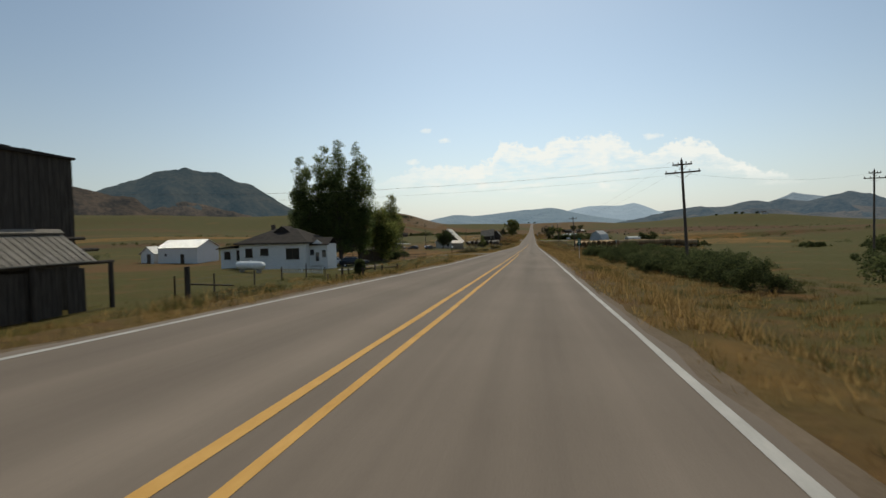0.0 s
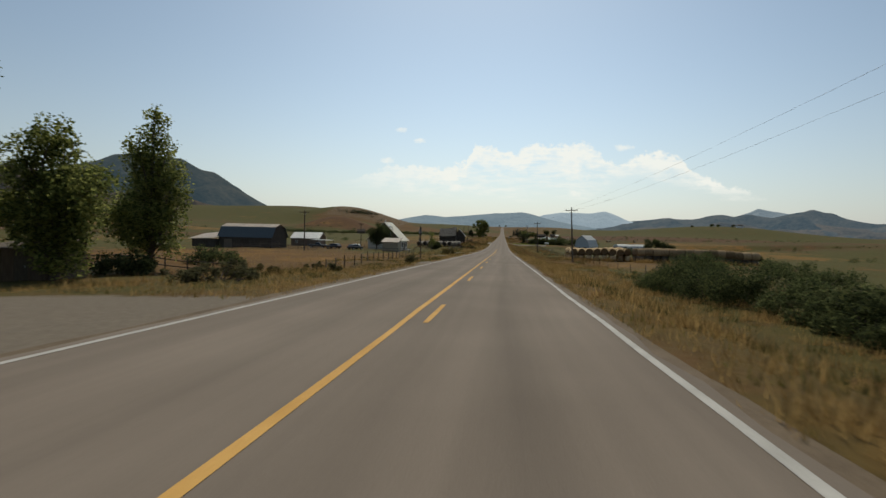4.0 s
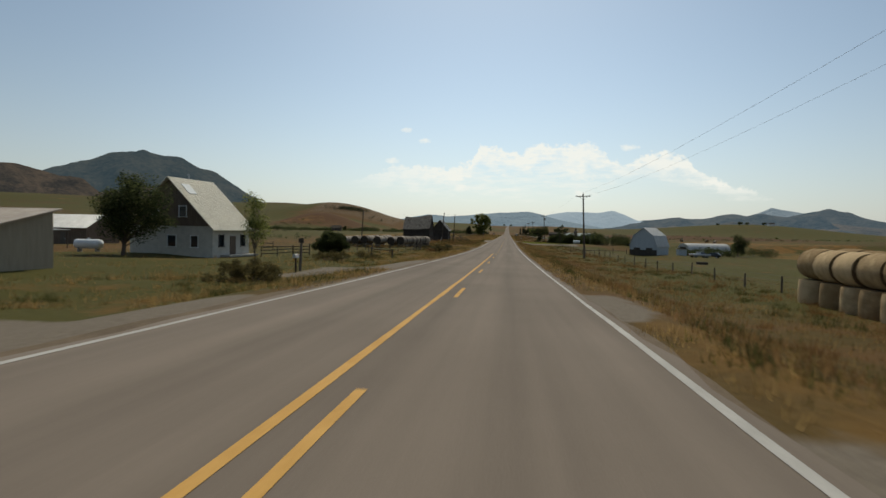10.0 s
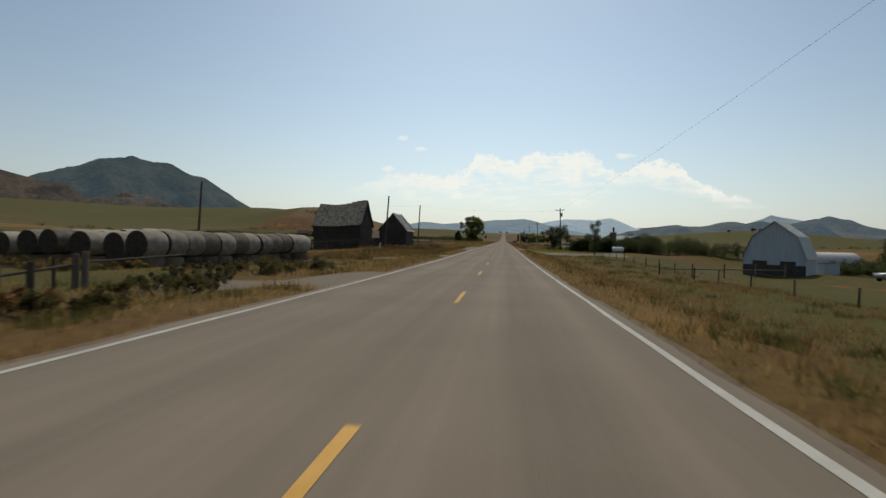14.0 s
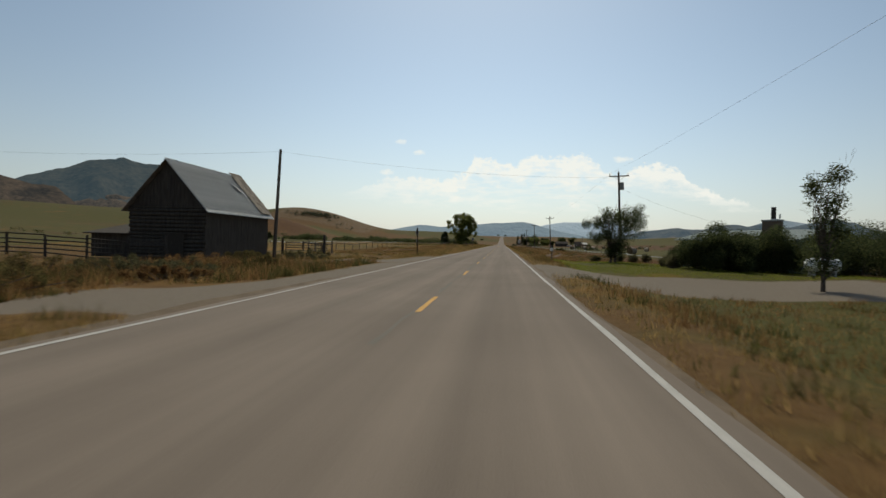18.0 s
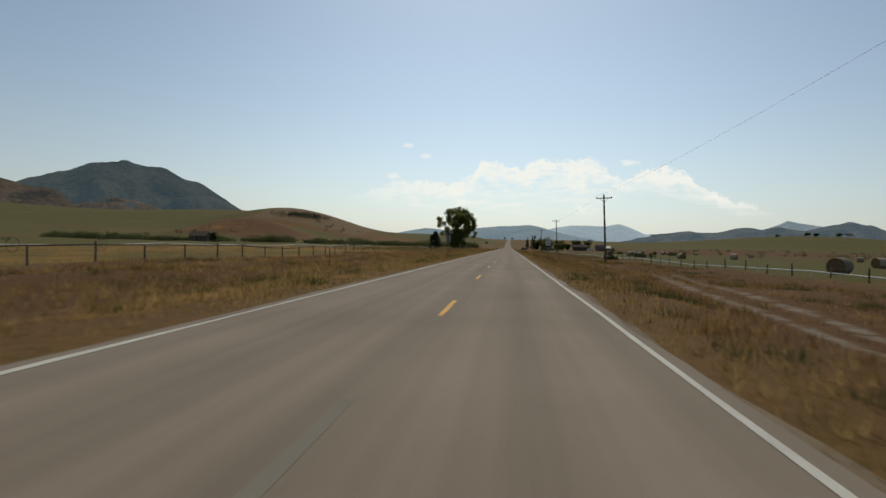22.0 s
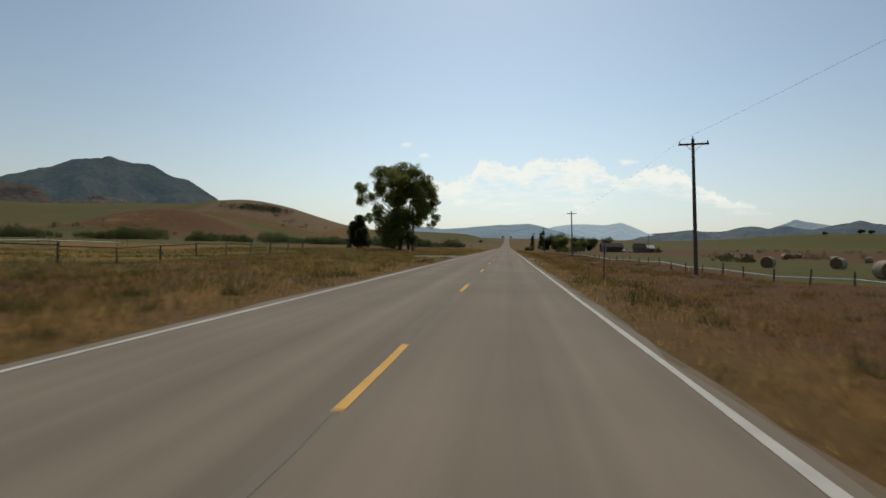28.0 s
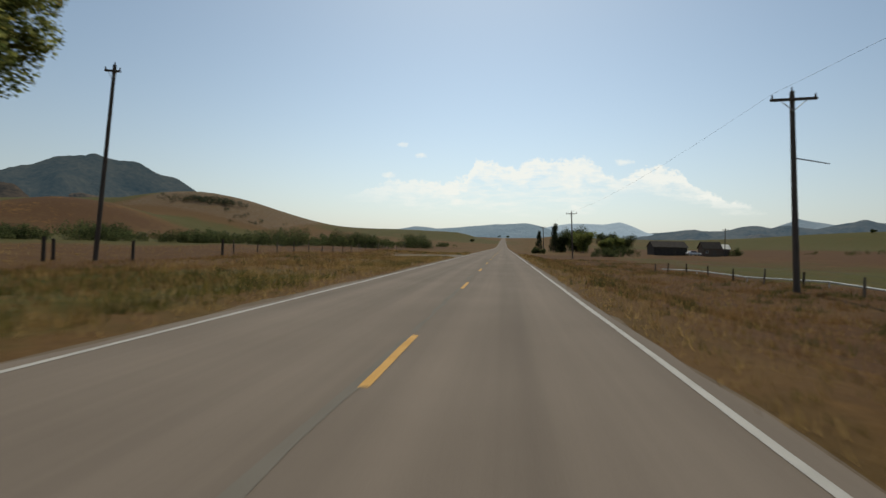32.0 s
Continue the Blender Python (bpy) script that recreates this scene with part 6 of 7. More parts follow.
for u, v, hh in ((0, 0, 1.25), (.28, .1, 1.35), (-.4, -2.6, .9), (-.1, -1.7, 1.05)):
    part("post", rod((u, v, -.3), (u + .04, v, hh), .12, .11, 8), M["greywood"], gate_rail)
part("rail", rod((-.1, 0, .85), (-.5, -3.2, .55), .06, .05, 7), M["greywood"], gate_rail)
part("rail", rod((.2, .2, .95), (-.6, 7.5, 1.0), .05, .045, 7), M["greywood"], gate_rail)
for i, (wx, wy, ww, wh) in enumerate(((-9.6, 266, 3.2, .85), (-11.2, 270, 3.0, .75), (-8.6, 261, 2.6, .75), (-12.6, 273, 3.4, .7), (-14.6, 277, 3, .6), (-14.8, 283, 3, .55), (-14.6, 290, 3, .5))):
    bush("tall_weeds", wx, wy, ww, wh, "tall green weeds before the grey bales", ("weedleaf", "sage")[i % 2], 3400, .065, 400 + i)
brace = thing("brace_post", -13.3, 262.5, ground_z(-13.3, 262.5), "braced corner post of rough timber", "post")
part("shaft", rod((0, 0, -.3), (0, 0, 1.4), .12, .1, 8), M["oldwood"], brace)
part("brace", rod((0, 0, 1.0), (-.6, -2.4, .1), .06, .05, 7), M["oldwood"], brace)

# ---------------------------------------------------------------- right: pale barn and metal shed
def gambrel_barn():
    x, y = 41.0, 332.6
    z = ground_z(x, y)
    root = thing("gambrel_barn", x, y, z, "pale blue-grey barn with a metal gambrel roof", "barn", -36)
    W, D, e, k, p = 7.5, 8.6, 2.7, 5.4, 7.5
    prof = [(-W / 2, -.5), (-W / 2, e), (-W * .37, k), (0, p), (W * .37, k), (W / 2, e), (W / 2, -.5)]
    n = len(prof)
    v = [(a, -D / 2, b) for a, b in prof] + [(a, D / 2, b) for a, b in prof]
    bm = solid(v, [tuple(range(n)), tuple(range(n, 2 * n))[::-1]] + [(i, i + n, i + 1 + n, i + 1) for i in range(n - 1)])
    bmesh.ops.recalc_face_normals(bm, faces=bm.faces)
    part("wall", bm, M["bluegrey"], root)
    for (a, b), (c, d) in (((-W / 2 - .25, e - .35), (-W * .37, k + .1)), ((-W * .37, k + .1), (0, p + .12)), ((W * .37, k + .1), (0, p + .12)), ((W / 2 + .25, e - .35), (W * .37, k + .1))):
        bm = slab([(a, -D / 2 - .3, b), (c, -D / 2 - .3, d), (c, D / 2 + .3, d), (a, D / 2 + .3, b)], .08)
        bmesh.ops.recalc_face_normals(bm, faces=bm.faces)
        part("roof_panel", bm, M["tin"], root)
    for u in (-1.7, 1.7):
        part("door", box((1.8, .06, 2.1), (u, -D / 2 - .04, 1.0)), M["oldwood"], root)
    part("skirt", box((W + .1, .08, 1.9), (0, -D / 2 - .05, .55)), M["oldwood"], root, "dark timber skirting")
    annex = thing("barn_annex", 52.4, 341.5, ground_z(52.4, 341.5), "low pale shed against the barn", "shed")
    part("wall", box((2.2, 2.4, 2.2), (0, 0, .6)), M["bluegrey"], annex)
    part("roof", slab([(-1.3, -1.4, 1.95), (1.3, -1.4, 1.75), (1.3, 1.4, 1.75), (-1.3, 1.4, 1.95)], .08), M["tin"], annex)


gambrel_barn()


def quonset():
    x, y = 72, 380
    z = ground_z(x, y)
    root = thing("metal_shed", x, y, z, "long rounded metal shed with a silver roof", "shed", 18)
    n, L, R, H = 14, 17, 3.4, 2.0
    bm = bmesh.new()
    prof = [(-R, -.5)] + [(-R * math.cos(math.pi * i / n), H * .35 + (H + .9) * math.sin(math.pi * i / n)) for i in range(n + 1)] + [(R, -.5)]
    k = len(prof)
    v = [(-L / 2, a, b) for a, b in prof] + [(L / 2, a, b) for a, b in prof]
    bm = solid(v, [tuple(range(k)), tuple(range(k, 2 * k))[::-1]] + [(i, i + k, i + 1 + k, i + 1) for i in range(k - 1)])
    bmesh.ops.recalc_face_normals(bm, faces=bm.faces)
    part("shell", bm, M["tin"], root)
    part("end_door", box((.06, 3.2, 2.4), (-L / 2 - .03, 0, 1.1)), M["oldwood"], root)
    for i in range(8):
        part("rib", box((.06, .05, 1.2), (-L / 2 + 1 + i * 2.1, -R - .02, .4)), M["steel"], root)


quonset()
for i, (bx, by, w, h) in enumerate(((58, 344, 5, 2.6), (63, 352, 5, 3.0), (69, 356, 5, 3.2), (88, 372, 7, 4.2))):
    bush("field_shrub", bx, by, w, h, "dark scrub before the metal shed", "leaf_dark", 4200, .18, 81 + i, w * 1.5)
tree("field_tree", 78, 366, ((0, 0, 2.6, 2.6, .9), (1, 0, 4.6, 2.4, .9), (-.6, 0, 6.2, 1.6, .9)), "dark leafy tree beside the metal shed", "leaf_dark", 6000, .2, ((0, 0, .2),), 82)
car(52.5, 326.5, 15, "silver_car", "pale old pickup parked before the barn", "pickup")
car(59, 336, 150, "dark_car", "dark old car beside the shed", "suv")
fence(line(18.5, 200, 18.2, 345, 5.5, seed=19), "long wire fence with thin dark posts", seed=19, height=1.1)
trough = thing("stock_trough", 41, 291, ground_z(41, 291), "low dark stock trough in the pasture", "trough")
part("basin", box((2.0, 1.0, .6), (0, 0, .25), bevel=.05), M["oldwood"], trough)
rails = thing("rail_fence", 16, 303, ground_z(16, 303), "weathered rail fence lying along the pasture", "fence")
for i in range(5):
    part("post", rod((3.4 * i, 1.2 * i, -.3), (3.4 * i, 1.2 * i, 1.1), .08, .07, 7), M["greywood"], rails)
    if i < 4:
        part("rail", rod((3.4 * i, 1.2 * i, .55), (3.4 * i + 3.4, 1.2 * i + 1.2, .5), .06, .05, 7), M["greywood"], rails)

# ---------------------------------------------------------------- old log barns, left
def log_barn():
    """Big log barn, ridge across the road's way, sagging shingle roof."""
    x, y = -25.7, 338.1
    z = ground_z(x, y)
    root = thing("log_barn", x, y, z, "old dark log barn with a sagging grey shingle roof", "barn", -1)
    W, D, e, p = 7.7, 7.2, 4.0, 7.9
    part("wall", gable_body(W, D, e - .35, p - 1.2, "x", -.5), M["oldwood"], root)
    logs(root, -W / 2, W / 2, -.1, e - .25, -D / 2 - .02, "oldwood", 0, .3, 3)
    logs(root, -D / 2, D / 2, -.1, e, W / 2 + .02, "oldwood", 1, .3, 4)
    boards(root, -D / 2, D / 2, e, lambda u: e + (p - e) * (1 - abs(u) / (D / 2)) - .1, W / 2 + .05, "oldwood", 1, .28, 5, .06)
    part("hay_door", box((.06, .9, 1.3), (W / 2 + .12, .1, e + .9)), M["darktrim"], root, "dark open hay door")
    part("lintel", box((.2, 3.6, .18), (W / 2 + .25, -.3, 2.0)), M["greywood"], root)
    # roof deck and shingle courses with gaps, sagging between the ends
    sag = lambda u: -.4 * math.cos(u / (W / 2 + .4) * math.pi / 2) ** 2 - .75 * smooth(W / 2, -W / 2, u)
    r = random.Random(6)
    for s in (-1, 1):
        n = 16
        v = []
        for i in range(n + 1):
            u = -W / 2 - .35 + (W + .7) * i / n
            v += [(u, 0, p + sag(u)), (u, s * (D / 2 + .35), e - .28 + sag(u) * .4)]
        deck = solid(v, [(2 * i, 2 * i + 1, 2 * i + 3, 2 * i + 2) for i in range(n)])
        bmesh.ops.recalc_face_normals(deck, faces=deck.faces)
        bmesh.ops.solidify(deck, geom=list(deck.faces), thickness=.08)
        part("roof_deck", deck, M["oldwood"], root)
        slope_len = math.hypot(D / 2 + .35, p - e + .28)
        ang = math.degrees(math.atan2(p - e + .28, D / 2 + .35))
        me = None
        for c in range(18 if s < 0 else 9):
            t = (c + .5) / (18 if s < 0 else 9)
            for i in range(26 if s < 0 else 9):
                m = 26 if s < 0 else 9
                if r.random() < .02:
                    continue
                u = -W / 2 - .3 + (W + .6) * (i + .5) / m
                w = (W + .6) / m
                zz = (p + sag(u)) * (1 - t) + (e - .28 + sag(u) * .4) * t
                c3 = (u, s * (D / 2 + .35) * t, zz + .22 + r.uniform(0, .05))
                if me is None:
                    ob = part("shingle", box((1, 1, .03)), M["shingle"], root)
                    me = ob.data
                else:
                    ob = new("shingle", me)
                    ob.parent = root
                ob.matrix_basis = pose(*c3, -s * ang + r.uniform(-1.5, 1.5), 0, r.uniform(-2, 2)) @ Matrix.Diagonal((w * .97, slope_len / (18 if s < 0 else 9) * 1.08, 1, 1))
    return root


log_barn()


def small_barn():
    """Smaller log barn, gable towards the road's start, metal on the road-side slope."""
    x, y = -22.15, 366.0
    z = ground_z(x, y)
    root = thing("small_log_barn", x, y, z, "smaller dark log barn with a ribbed metal roof", "barn", 1.5)
    W, D, e, p = 5.5, 10.8, 3.95, 7.12
    part("wall", gable_body(W, D, e, p, "y", -.5), M["oldwood"], root)
    logs(root, -W / 2, W / 2, -.1, e, -D / 2 - .02, "oldwood", 0, .28, 7)
    boards(root, -D / 2, D / 2, -.2, lambda u: e + .05, W / 2 + .02, "oldwood", 1, .26, 8)
    boards(root, -W / 2, W / 2, e, lambda u: e + (p - e) * (1 - abs(u) / (W / 2)) - .08, -D / 2 - .04, "oldwood", 0, .26, 9)
    halves = gable_roof(W, D, e, p, .45, "y", .06)
    part("roof", halves[0], M["shingle"], root)
    part("roof", halves[1], M["tin"], root, "ribbed grey metal roof side")
    ang = math.degrees(math.atan2(p - e, W / 2))
    run = math.hypot(p - e, W / 2) + .5
    rib = None
    for i in range(45):
        v = -D / 2 - .4 + (D - 1.4) * i / 44
        if rib is None:
            ob = part("roof_rib", box((run, .07, .045)), M["tin"], root)
            rib = ob.data
        else:
            ob = new("roof_rib", rib)
            ob.parent = root
        ob.matrix_basis = pose(W / 4 + .12, v, (e + p) / 2 + .02, 0, ang, 0)
    r = random.Random(31)
    tile = None
    for c in range(14):                                          # old shingles laid bare at the far end
        for i in range(6):
            t, v = (c + .5) / 14, D / 2 - 1.65 + .36 * i
            q = (t - .5) * run
            if tile is None:
                ob = part("shingle", box((run / 13, .34, .03)), M["shingle"], root)
                tile = ob.data
            else:
                ob = new("shingle", tile)
                ob.parent = root
            ob.matrix_basis = pose(W / 4 + .12 + q * math.cos(math.radians(ang)), v + r.uniform(-.04, .04), (e + p) / 2 + .16 - q * math.sin(math.radians(ang)), 0, ang + r.uniform(-4, 4), r.uniform(-3, 3))
    part("loose_sheet", box((1.1, .8, .04), (W * .2, 2.6, p - (p - e) * .4 + .22), (0, ang - 8, 14)), M["tin"], root, "bent loose metal sheet")
    part("roof_hole", box((.8, .6, .02), (W * .27, 3.5, p - (p - e) * .54 + .19), (0, ang, 0)), M["sign_white"], root, "pale patch where a sheet is missing")
    part("door", box((1.5, .06, 2.0), (.6, -D / 2 - .2, 1.0)), M["greywood"], root)
    return root


small_barn()
plain_shed("lean_to_shed", -27.6, 366, 5.4, 5, 1.9, 2.7, "oldwood", "oldwood", "low collapsing lean-to beside the log barn", "x", 0, False, 0, .4, True)
fence(line(-36, 330.6, -19.2, 332.4, 2.5, seed=22), "heavy dark board corral before the log barn", (.25, .55, .85, 1.15, 1.4), (), 1.6, "oldwood", 22, .12)
fence(line(-37, 357, -20.5, 358.5, 2.6, seed=23), "old board corral between the barns", (.25, .55, .85, 1.15, 1.45), (), 1.7, "oldwood", 23, .1)
pal = thing("white_panel", -18.1, 332.4, ground_z(-18.1, 332.4), "small white broken panel leaning on the barn", "panel")
part("frame", box((.06, .7, .9), (0, 0, .55), (8, 12, 0)), M["sign_white"], pal)
for px, py, ph, ln in ((-18.3, 336.9, 8.7, 3.4), (-18.2, 370.0, 9.5, 2.6), (-36.5, 312.6, 8.4, 3.0)):
    utility_pole(px, py, ph, 0, ln, "plain leaning wooden pole beside the old barns", bare=True)
utility_pole(-27.0, 658.2, 13.7, 1, 5.2, arm_len=1.2, label="leaning wooden pole with a short arm beside the big tree")
wire((-17.8, 370.0, 9.0), (15.4, 391, 9.6), .7, label="wire strung across the road")
wire((-17.8, 370.0, 9.0), (-70, 365, 10), 1.0)
for i, (bx, by, w, h) in enumerate(((-14, 338, 5, 1.3), (-13, 347, 4, 1.2), (-15, 353, 4, 1.3), (-12, 333, 3, 1.0), (-14, 366, 4, 1.0), (-11.5, 345, 3, .8), (-12, 278, 3, 1.2), (-11, 283, 2.5, 1.1), (-10.5, 262, 2.5, .9), (-12, 355, 3, .9), (-15, 329.5, 3.4, 1.2), (-17, 335, 3, 1.1), (-16.5, 343.5, 4, 1.3), (-17.5, 350, 4, 1.2), (-13.2, 325, 3, 1.0), (-16, 361, 3, 1.1))):
    bush("tall_weeds", bx, by, w, h, "tall weeds and sagebrush before the barns", ("weedleaf", "sage", "grass_rust")[i % 3], 5200, .06, 90 + i)

# ---------------------------------------------------------------- right: tree, hedge and green house
tree("ragged_tree", 13.1, 382.8, ((.1, 0, 1.1, 1.1, .9), (.9, 0, 1.6, 1.0, .9), (-.5, 0, 5.0, 1.0, .9), (-1.2, 0, 4.0, .9, .9), (.4, 0, 2.2, 1.5, .9), (2.0, .4, 3.9, 1.7, .9), (-.9, 0, 3.2, 1.1, .9), (1.3, 0, 5.0, 1.4, .9), (-1.7, -.4, 2.6, .8, .8), (2.6, .2, 5.2, 1.0, .9), (.2, .3, 4.4, 1.1, .9), (-2.4, 0, 4.1, .5, .8)), "ragged leafy tree with bare twigs around the pole", "leaf_dark", 23000, .085, ((0, 0, .2), (.5, .2, .16)), 101, dead=30)
tree("dead_topped_tree", 18.4, 354.6, ((0, 0, 1.9, 1.1, 1), (.2, 0, 3.4, 1.0, 1.1), (.1, 0, 4.6, .8, 1.2), (-.6, 0, 5.4, .45, 1.2), (.4, 0, 6.1, .5, 1.2)), "thin tree with a half-dead top beside the drive", "leaf_dark", 4200, .1, ((0, 0, .14),), 102, dead=12)
propane_tank(25.2, 367.0, 2.5, 0, "short white propane tank beside the hedge")
for i, (bx, by, w, h, ll, tn) in enumerate(((18.3, 368.8, 3.0, 3.5, 4.6, -14), (20.9, 372.6, 2.4, 3.9, 3.4, -20), (23.6, 371.2, 2.8, 4.1, 4.4, -12), (29.6, 368.8, 3.6, 4.0, 9, -6), (37.5, 367.2, 4, 4.0, 10, -6), (47, 366.4, 4, 3.6, 11, -2), (33.0, 372.6, 3, 5.4, 3.4, 0), (28.4, 372.0, 2, 4.9, 2.4, 0), (40.5, 371.5, 3, 4.6, 5, 0), (22.9, 391.0, 2.0, 3.0, 1.9, 20))):
    bush("hedge", bx, by, w, h, "tall dense dark green hedge around the yard", "leaf_dark", 34000 if i < 3 else 16000, .1, 110 + i, ll, tn)
for i, (bx, by, s) in enumerate(((19.4, 384.4, 1.3), (19.9, 382.2, 1.1), (17.6, 379.4, 1.1), (17.2, 376.8, 1.3), (16.7, 374.4, 1.2), (16.3, 372.2, 1.5), (15.8, 370.4, 1.2), (12.6, 389, .9), (15.6, 390.5, 1.2), (17.4, 391.5, 1.1), (19.2, 392.4, 1.2))):
    bush("low_shrub", bx, by, 1.5, s, "small rounded shrub along the lawn", "sage", 2200, .07, 120 + i, ball=True)
plain_shed("green_house", 28.3, 382.9, 14, 8, 2.85, 3.8, "green_paint", "palegreen", "low muted green house with a pale roof", "x", -66.6, True, 2, .6)
chim = thing("brick_chimney", 26.1, 376.2, ground_z(26.1, 376.2), "broad dark brick chimney rising over the hedge", "chimney", -66.6)
part("stack", box((1.7, .6, 4.9), (0, -.2, 2.15), bevel=.03), M["brownwall"], chim)
part("cap", box((1.8, .7, .14), (0, -.2, 4.66)), M["concrete"], chim)
part("flue", rod((.1, -.2, 4.8), (.1, -.2, 5.85), .2, .2, 12), M["oldwood"], chim, "dark flue pipe")
part("vent", rod((.75, -.2, 4.8), (.75, -.2, 5.2), .06, .06, 8), M["steel"], chim)
wall_low = thing("low_wall", 21.9, 382.0, ground_z(21.9, 382.0), "low grey block wall before the green house", "wall", -66.6)
for i in range(6):
    for j in range(3):
        part("block", box((.58, .3, .27), (-1.6 + .6 * i + .3 * (j % 2), 0, .14 + .28 * j), bevel=.015), M["concrete"], wall_low)
twin = mailbox(6.3, 375.1, "white mailbox with a dark round tube on one post")
part("news_tube", rod((.02, -.24, 1.36), (.02, .24, 1.36), .1, .1, 12), M["oldwood"], twin, "dark round newspaper tube")
part("bracket", box((.08, .3, .05), (0, 0, 1.24)), M["greywood"], twin)
road_sign(-8.0, 386.0, "diamond_back", "post with a diamond sign seen from behind", 2.4, 76)
gate = thing("farm_gate", -16.5, 377.5, ground_z(-16.5, 377.5), "grey wooden rail gate between stout posts", "gate", 6)
for h in (.3, .55, .8, 1.05):
    part("bar", rod((0, 0, h), (-3.6, 0, h + .02), .04, n=6), M["greywood"], gate)
for u in (0, -3.6):
    part("gate_end", rod((u, 0, .2), (u, 0, 1.15), .045, n=6), M["greywood"], gate)
part("post", rod((.3, 0, -.4), (.3, 0, 1.9), .15, .13, 9), M["oldwood"], gate)
part("post", rod((-3.95, 0, -.4), (-3.95, 0, 1.5), .13, .12, 9), M["oldwood"], gate)
fence(line(-16, 379, -24, 392, 4, seed=24), "wooden rail fence along the meadow", (1.0,), (.4, .7), 1.25, "greywood", 24, .09)
fence(line(-24, 392, -24.8, 592, 4.8, seed=25), "long rail fence along the yellow-green meadow", (1.08,), (), 1.25, "greywood", 25, .07)
for x0, y0, s in ((-25.2, 652, 1), (-28.6, 656.4, 1), (-25.5, 660, 1), (-23, 668, 1)):
    q = thing("fence_post", x0, y0, ground_z(x0, y0), "stout dark wooden fence post in dry grass", "post", group="posts by the big tree")
    part("shaft", rod((0, 0, -.3), (.04, 0, 1.45), .12, .1, 8), M["oldwood"], q)
fence(line(-24, 672, -24, 760, 5, seed=26), "wire fence running on past the big tree", (), (.5, .9), 1.2, "greywood", 26)
marker = thing("marker_post", -9.9, 432.7, ground_z(-9.9, 432.7), "thin reddish marker post in the grass", "post")
part("shaft", rod((0, 0, -.3), (0, 0, 1.35), .035, .03, 7), M["red_lamp"], marker)
part("cap", rod((0, 0, 1.35), (0, 0, 1.42), .042, .042, 7), M["steel"], marker)
road_sign(-5.95, 464.6, "square_back", "post with a square grey sign seen from behind", 2.1)
stake = thing("marker_post", -7.9, 470, ground_z(-7.9, 470), "thin dark stake in the grass behind the sign", "post")
part("shaft", rod((0, 0, -.3), (0, 0, 1.3), .028, .025, 7), M["pole"], stake)
road_sign(6.05, 464.6, "speed", "white speed limit sign over a dark plate", 2.0)
road_sign(6.2, 552.5, "small_back", "small grey sign on a thin post", 1.55)

# wheeled irrigation line across the left meadow
wheel_line = thing("wheel_line", -48, 436, ground_z(-48, 436), "pale irrigation pipe carried on thin spoked wheels", "irrigation line")
hubs = [(436 + 11.8 * i, ground_z(-48, 436 + 11.8 * i) + .78 - ground_z(-48, 436)) for i in range(14)]
for (ya, za), (yb, zb) in zip(hubs, hubs[1:]):
    part("pipe_length", rod((0, ya - 436, za), (0, yb - 436, zb), .06, n=8), M["pipe"], wheel_line)
for k, (ya, za) in enumerate(hubs):
    bm = bmesh.new()
    spots = [(.78 * math.cos(math.pi * j / 8 + k), ya - 436, za + .78 * math.sin(math.pi * j / 8 + k)) for j in range(16)]
    for j in range(16):
        rod(spots[j], spots[(j + 1) % 16], .03, n=5, bm=bm)
        if j % 2 == 0:
            rod((0, ya - 436, za), spots[j], .012, n=4, bm=bm)
    part("wheel", bm, M["pole"], wheel_line, "thin dark spoked wheel")

# irrigation line along the right-hand field
pipe_root = thing("irrigation_pipe", 27.4, 440, ground_z(27.4, 440), "long pale irrigation pipe lying along the field", "pipe")
pts = [(27.6, 410 + 7.5 * i) for i in range(4)] + [(27.6 - 9.0 * (i / 26) ** 1.1, 440 + 9.4 * i) for i in range(27)]
z0 = ground_z(27.4, 440)
for (ax, ay), (bx, by) in zip(pts, pts[1:]):
    part("pipe_length", rod((ax - 27.4, ay - 440, ground_z(ax, ay) - z0 + .36), (bx - 27.4, by - 440, ground_z(bx, by) - z0 + .36), .055, n=8), M["pipe"], pipe_root)
    part("stand", rod((ax - 27.4, ay - 440, ground_z(ax, ay) - z0 - .1), (ax - 27.4, ay - 440, ground_z(ax, ay) - z0 + .31), .04, n=6), M["steel"], pipe_root)
fence(line(26.2, 440, 17.6, 684, 4.6, seed=27), "wire fence with short dark posts before the pipe", seed=27, height=1.0)
field_bale = bale(.85, 1.5, "straw", True, "single round bale lying in the mown field", "field bales")
for i in range(24):
    bx, by = 34 + rng.uniform(0, 90), 452 + i * 12 + rng.uniform(-4, 4)
    if i in (0, 12, 17):
        bx, by = ((31.6, 453), (33.2, 574.6), (38, 606))[(0, 12, 17).index(i)]
    put(field_bale, pose(bx, by, ground_z(bx, by) + .74, 0, 0, rng.uniform(0, 180)))
for i, (bx, by, w, h) in enumerate(((40, 560, 6, 1.6), (47, 640, 7, 2.2), (21, 507, 2.6, 1.0), (60, 600, 5, 1.8), (23.5, 748, 5, 2.6), (78, 812, 5, 3.4), (58, 812, 5, 3.0))):
    bush("field_shrub", bx, by, w, h, "low dark shrub in the dry field", "leaf_dark", 3000, .16, 130 + i)

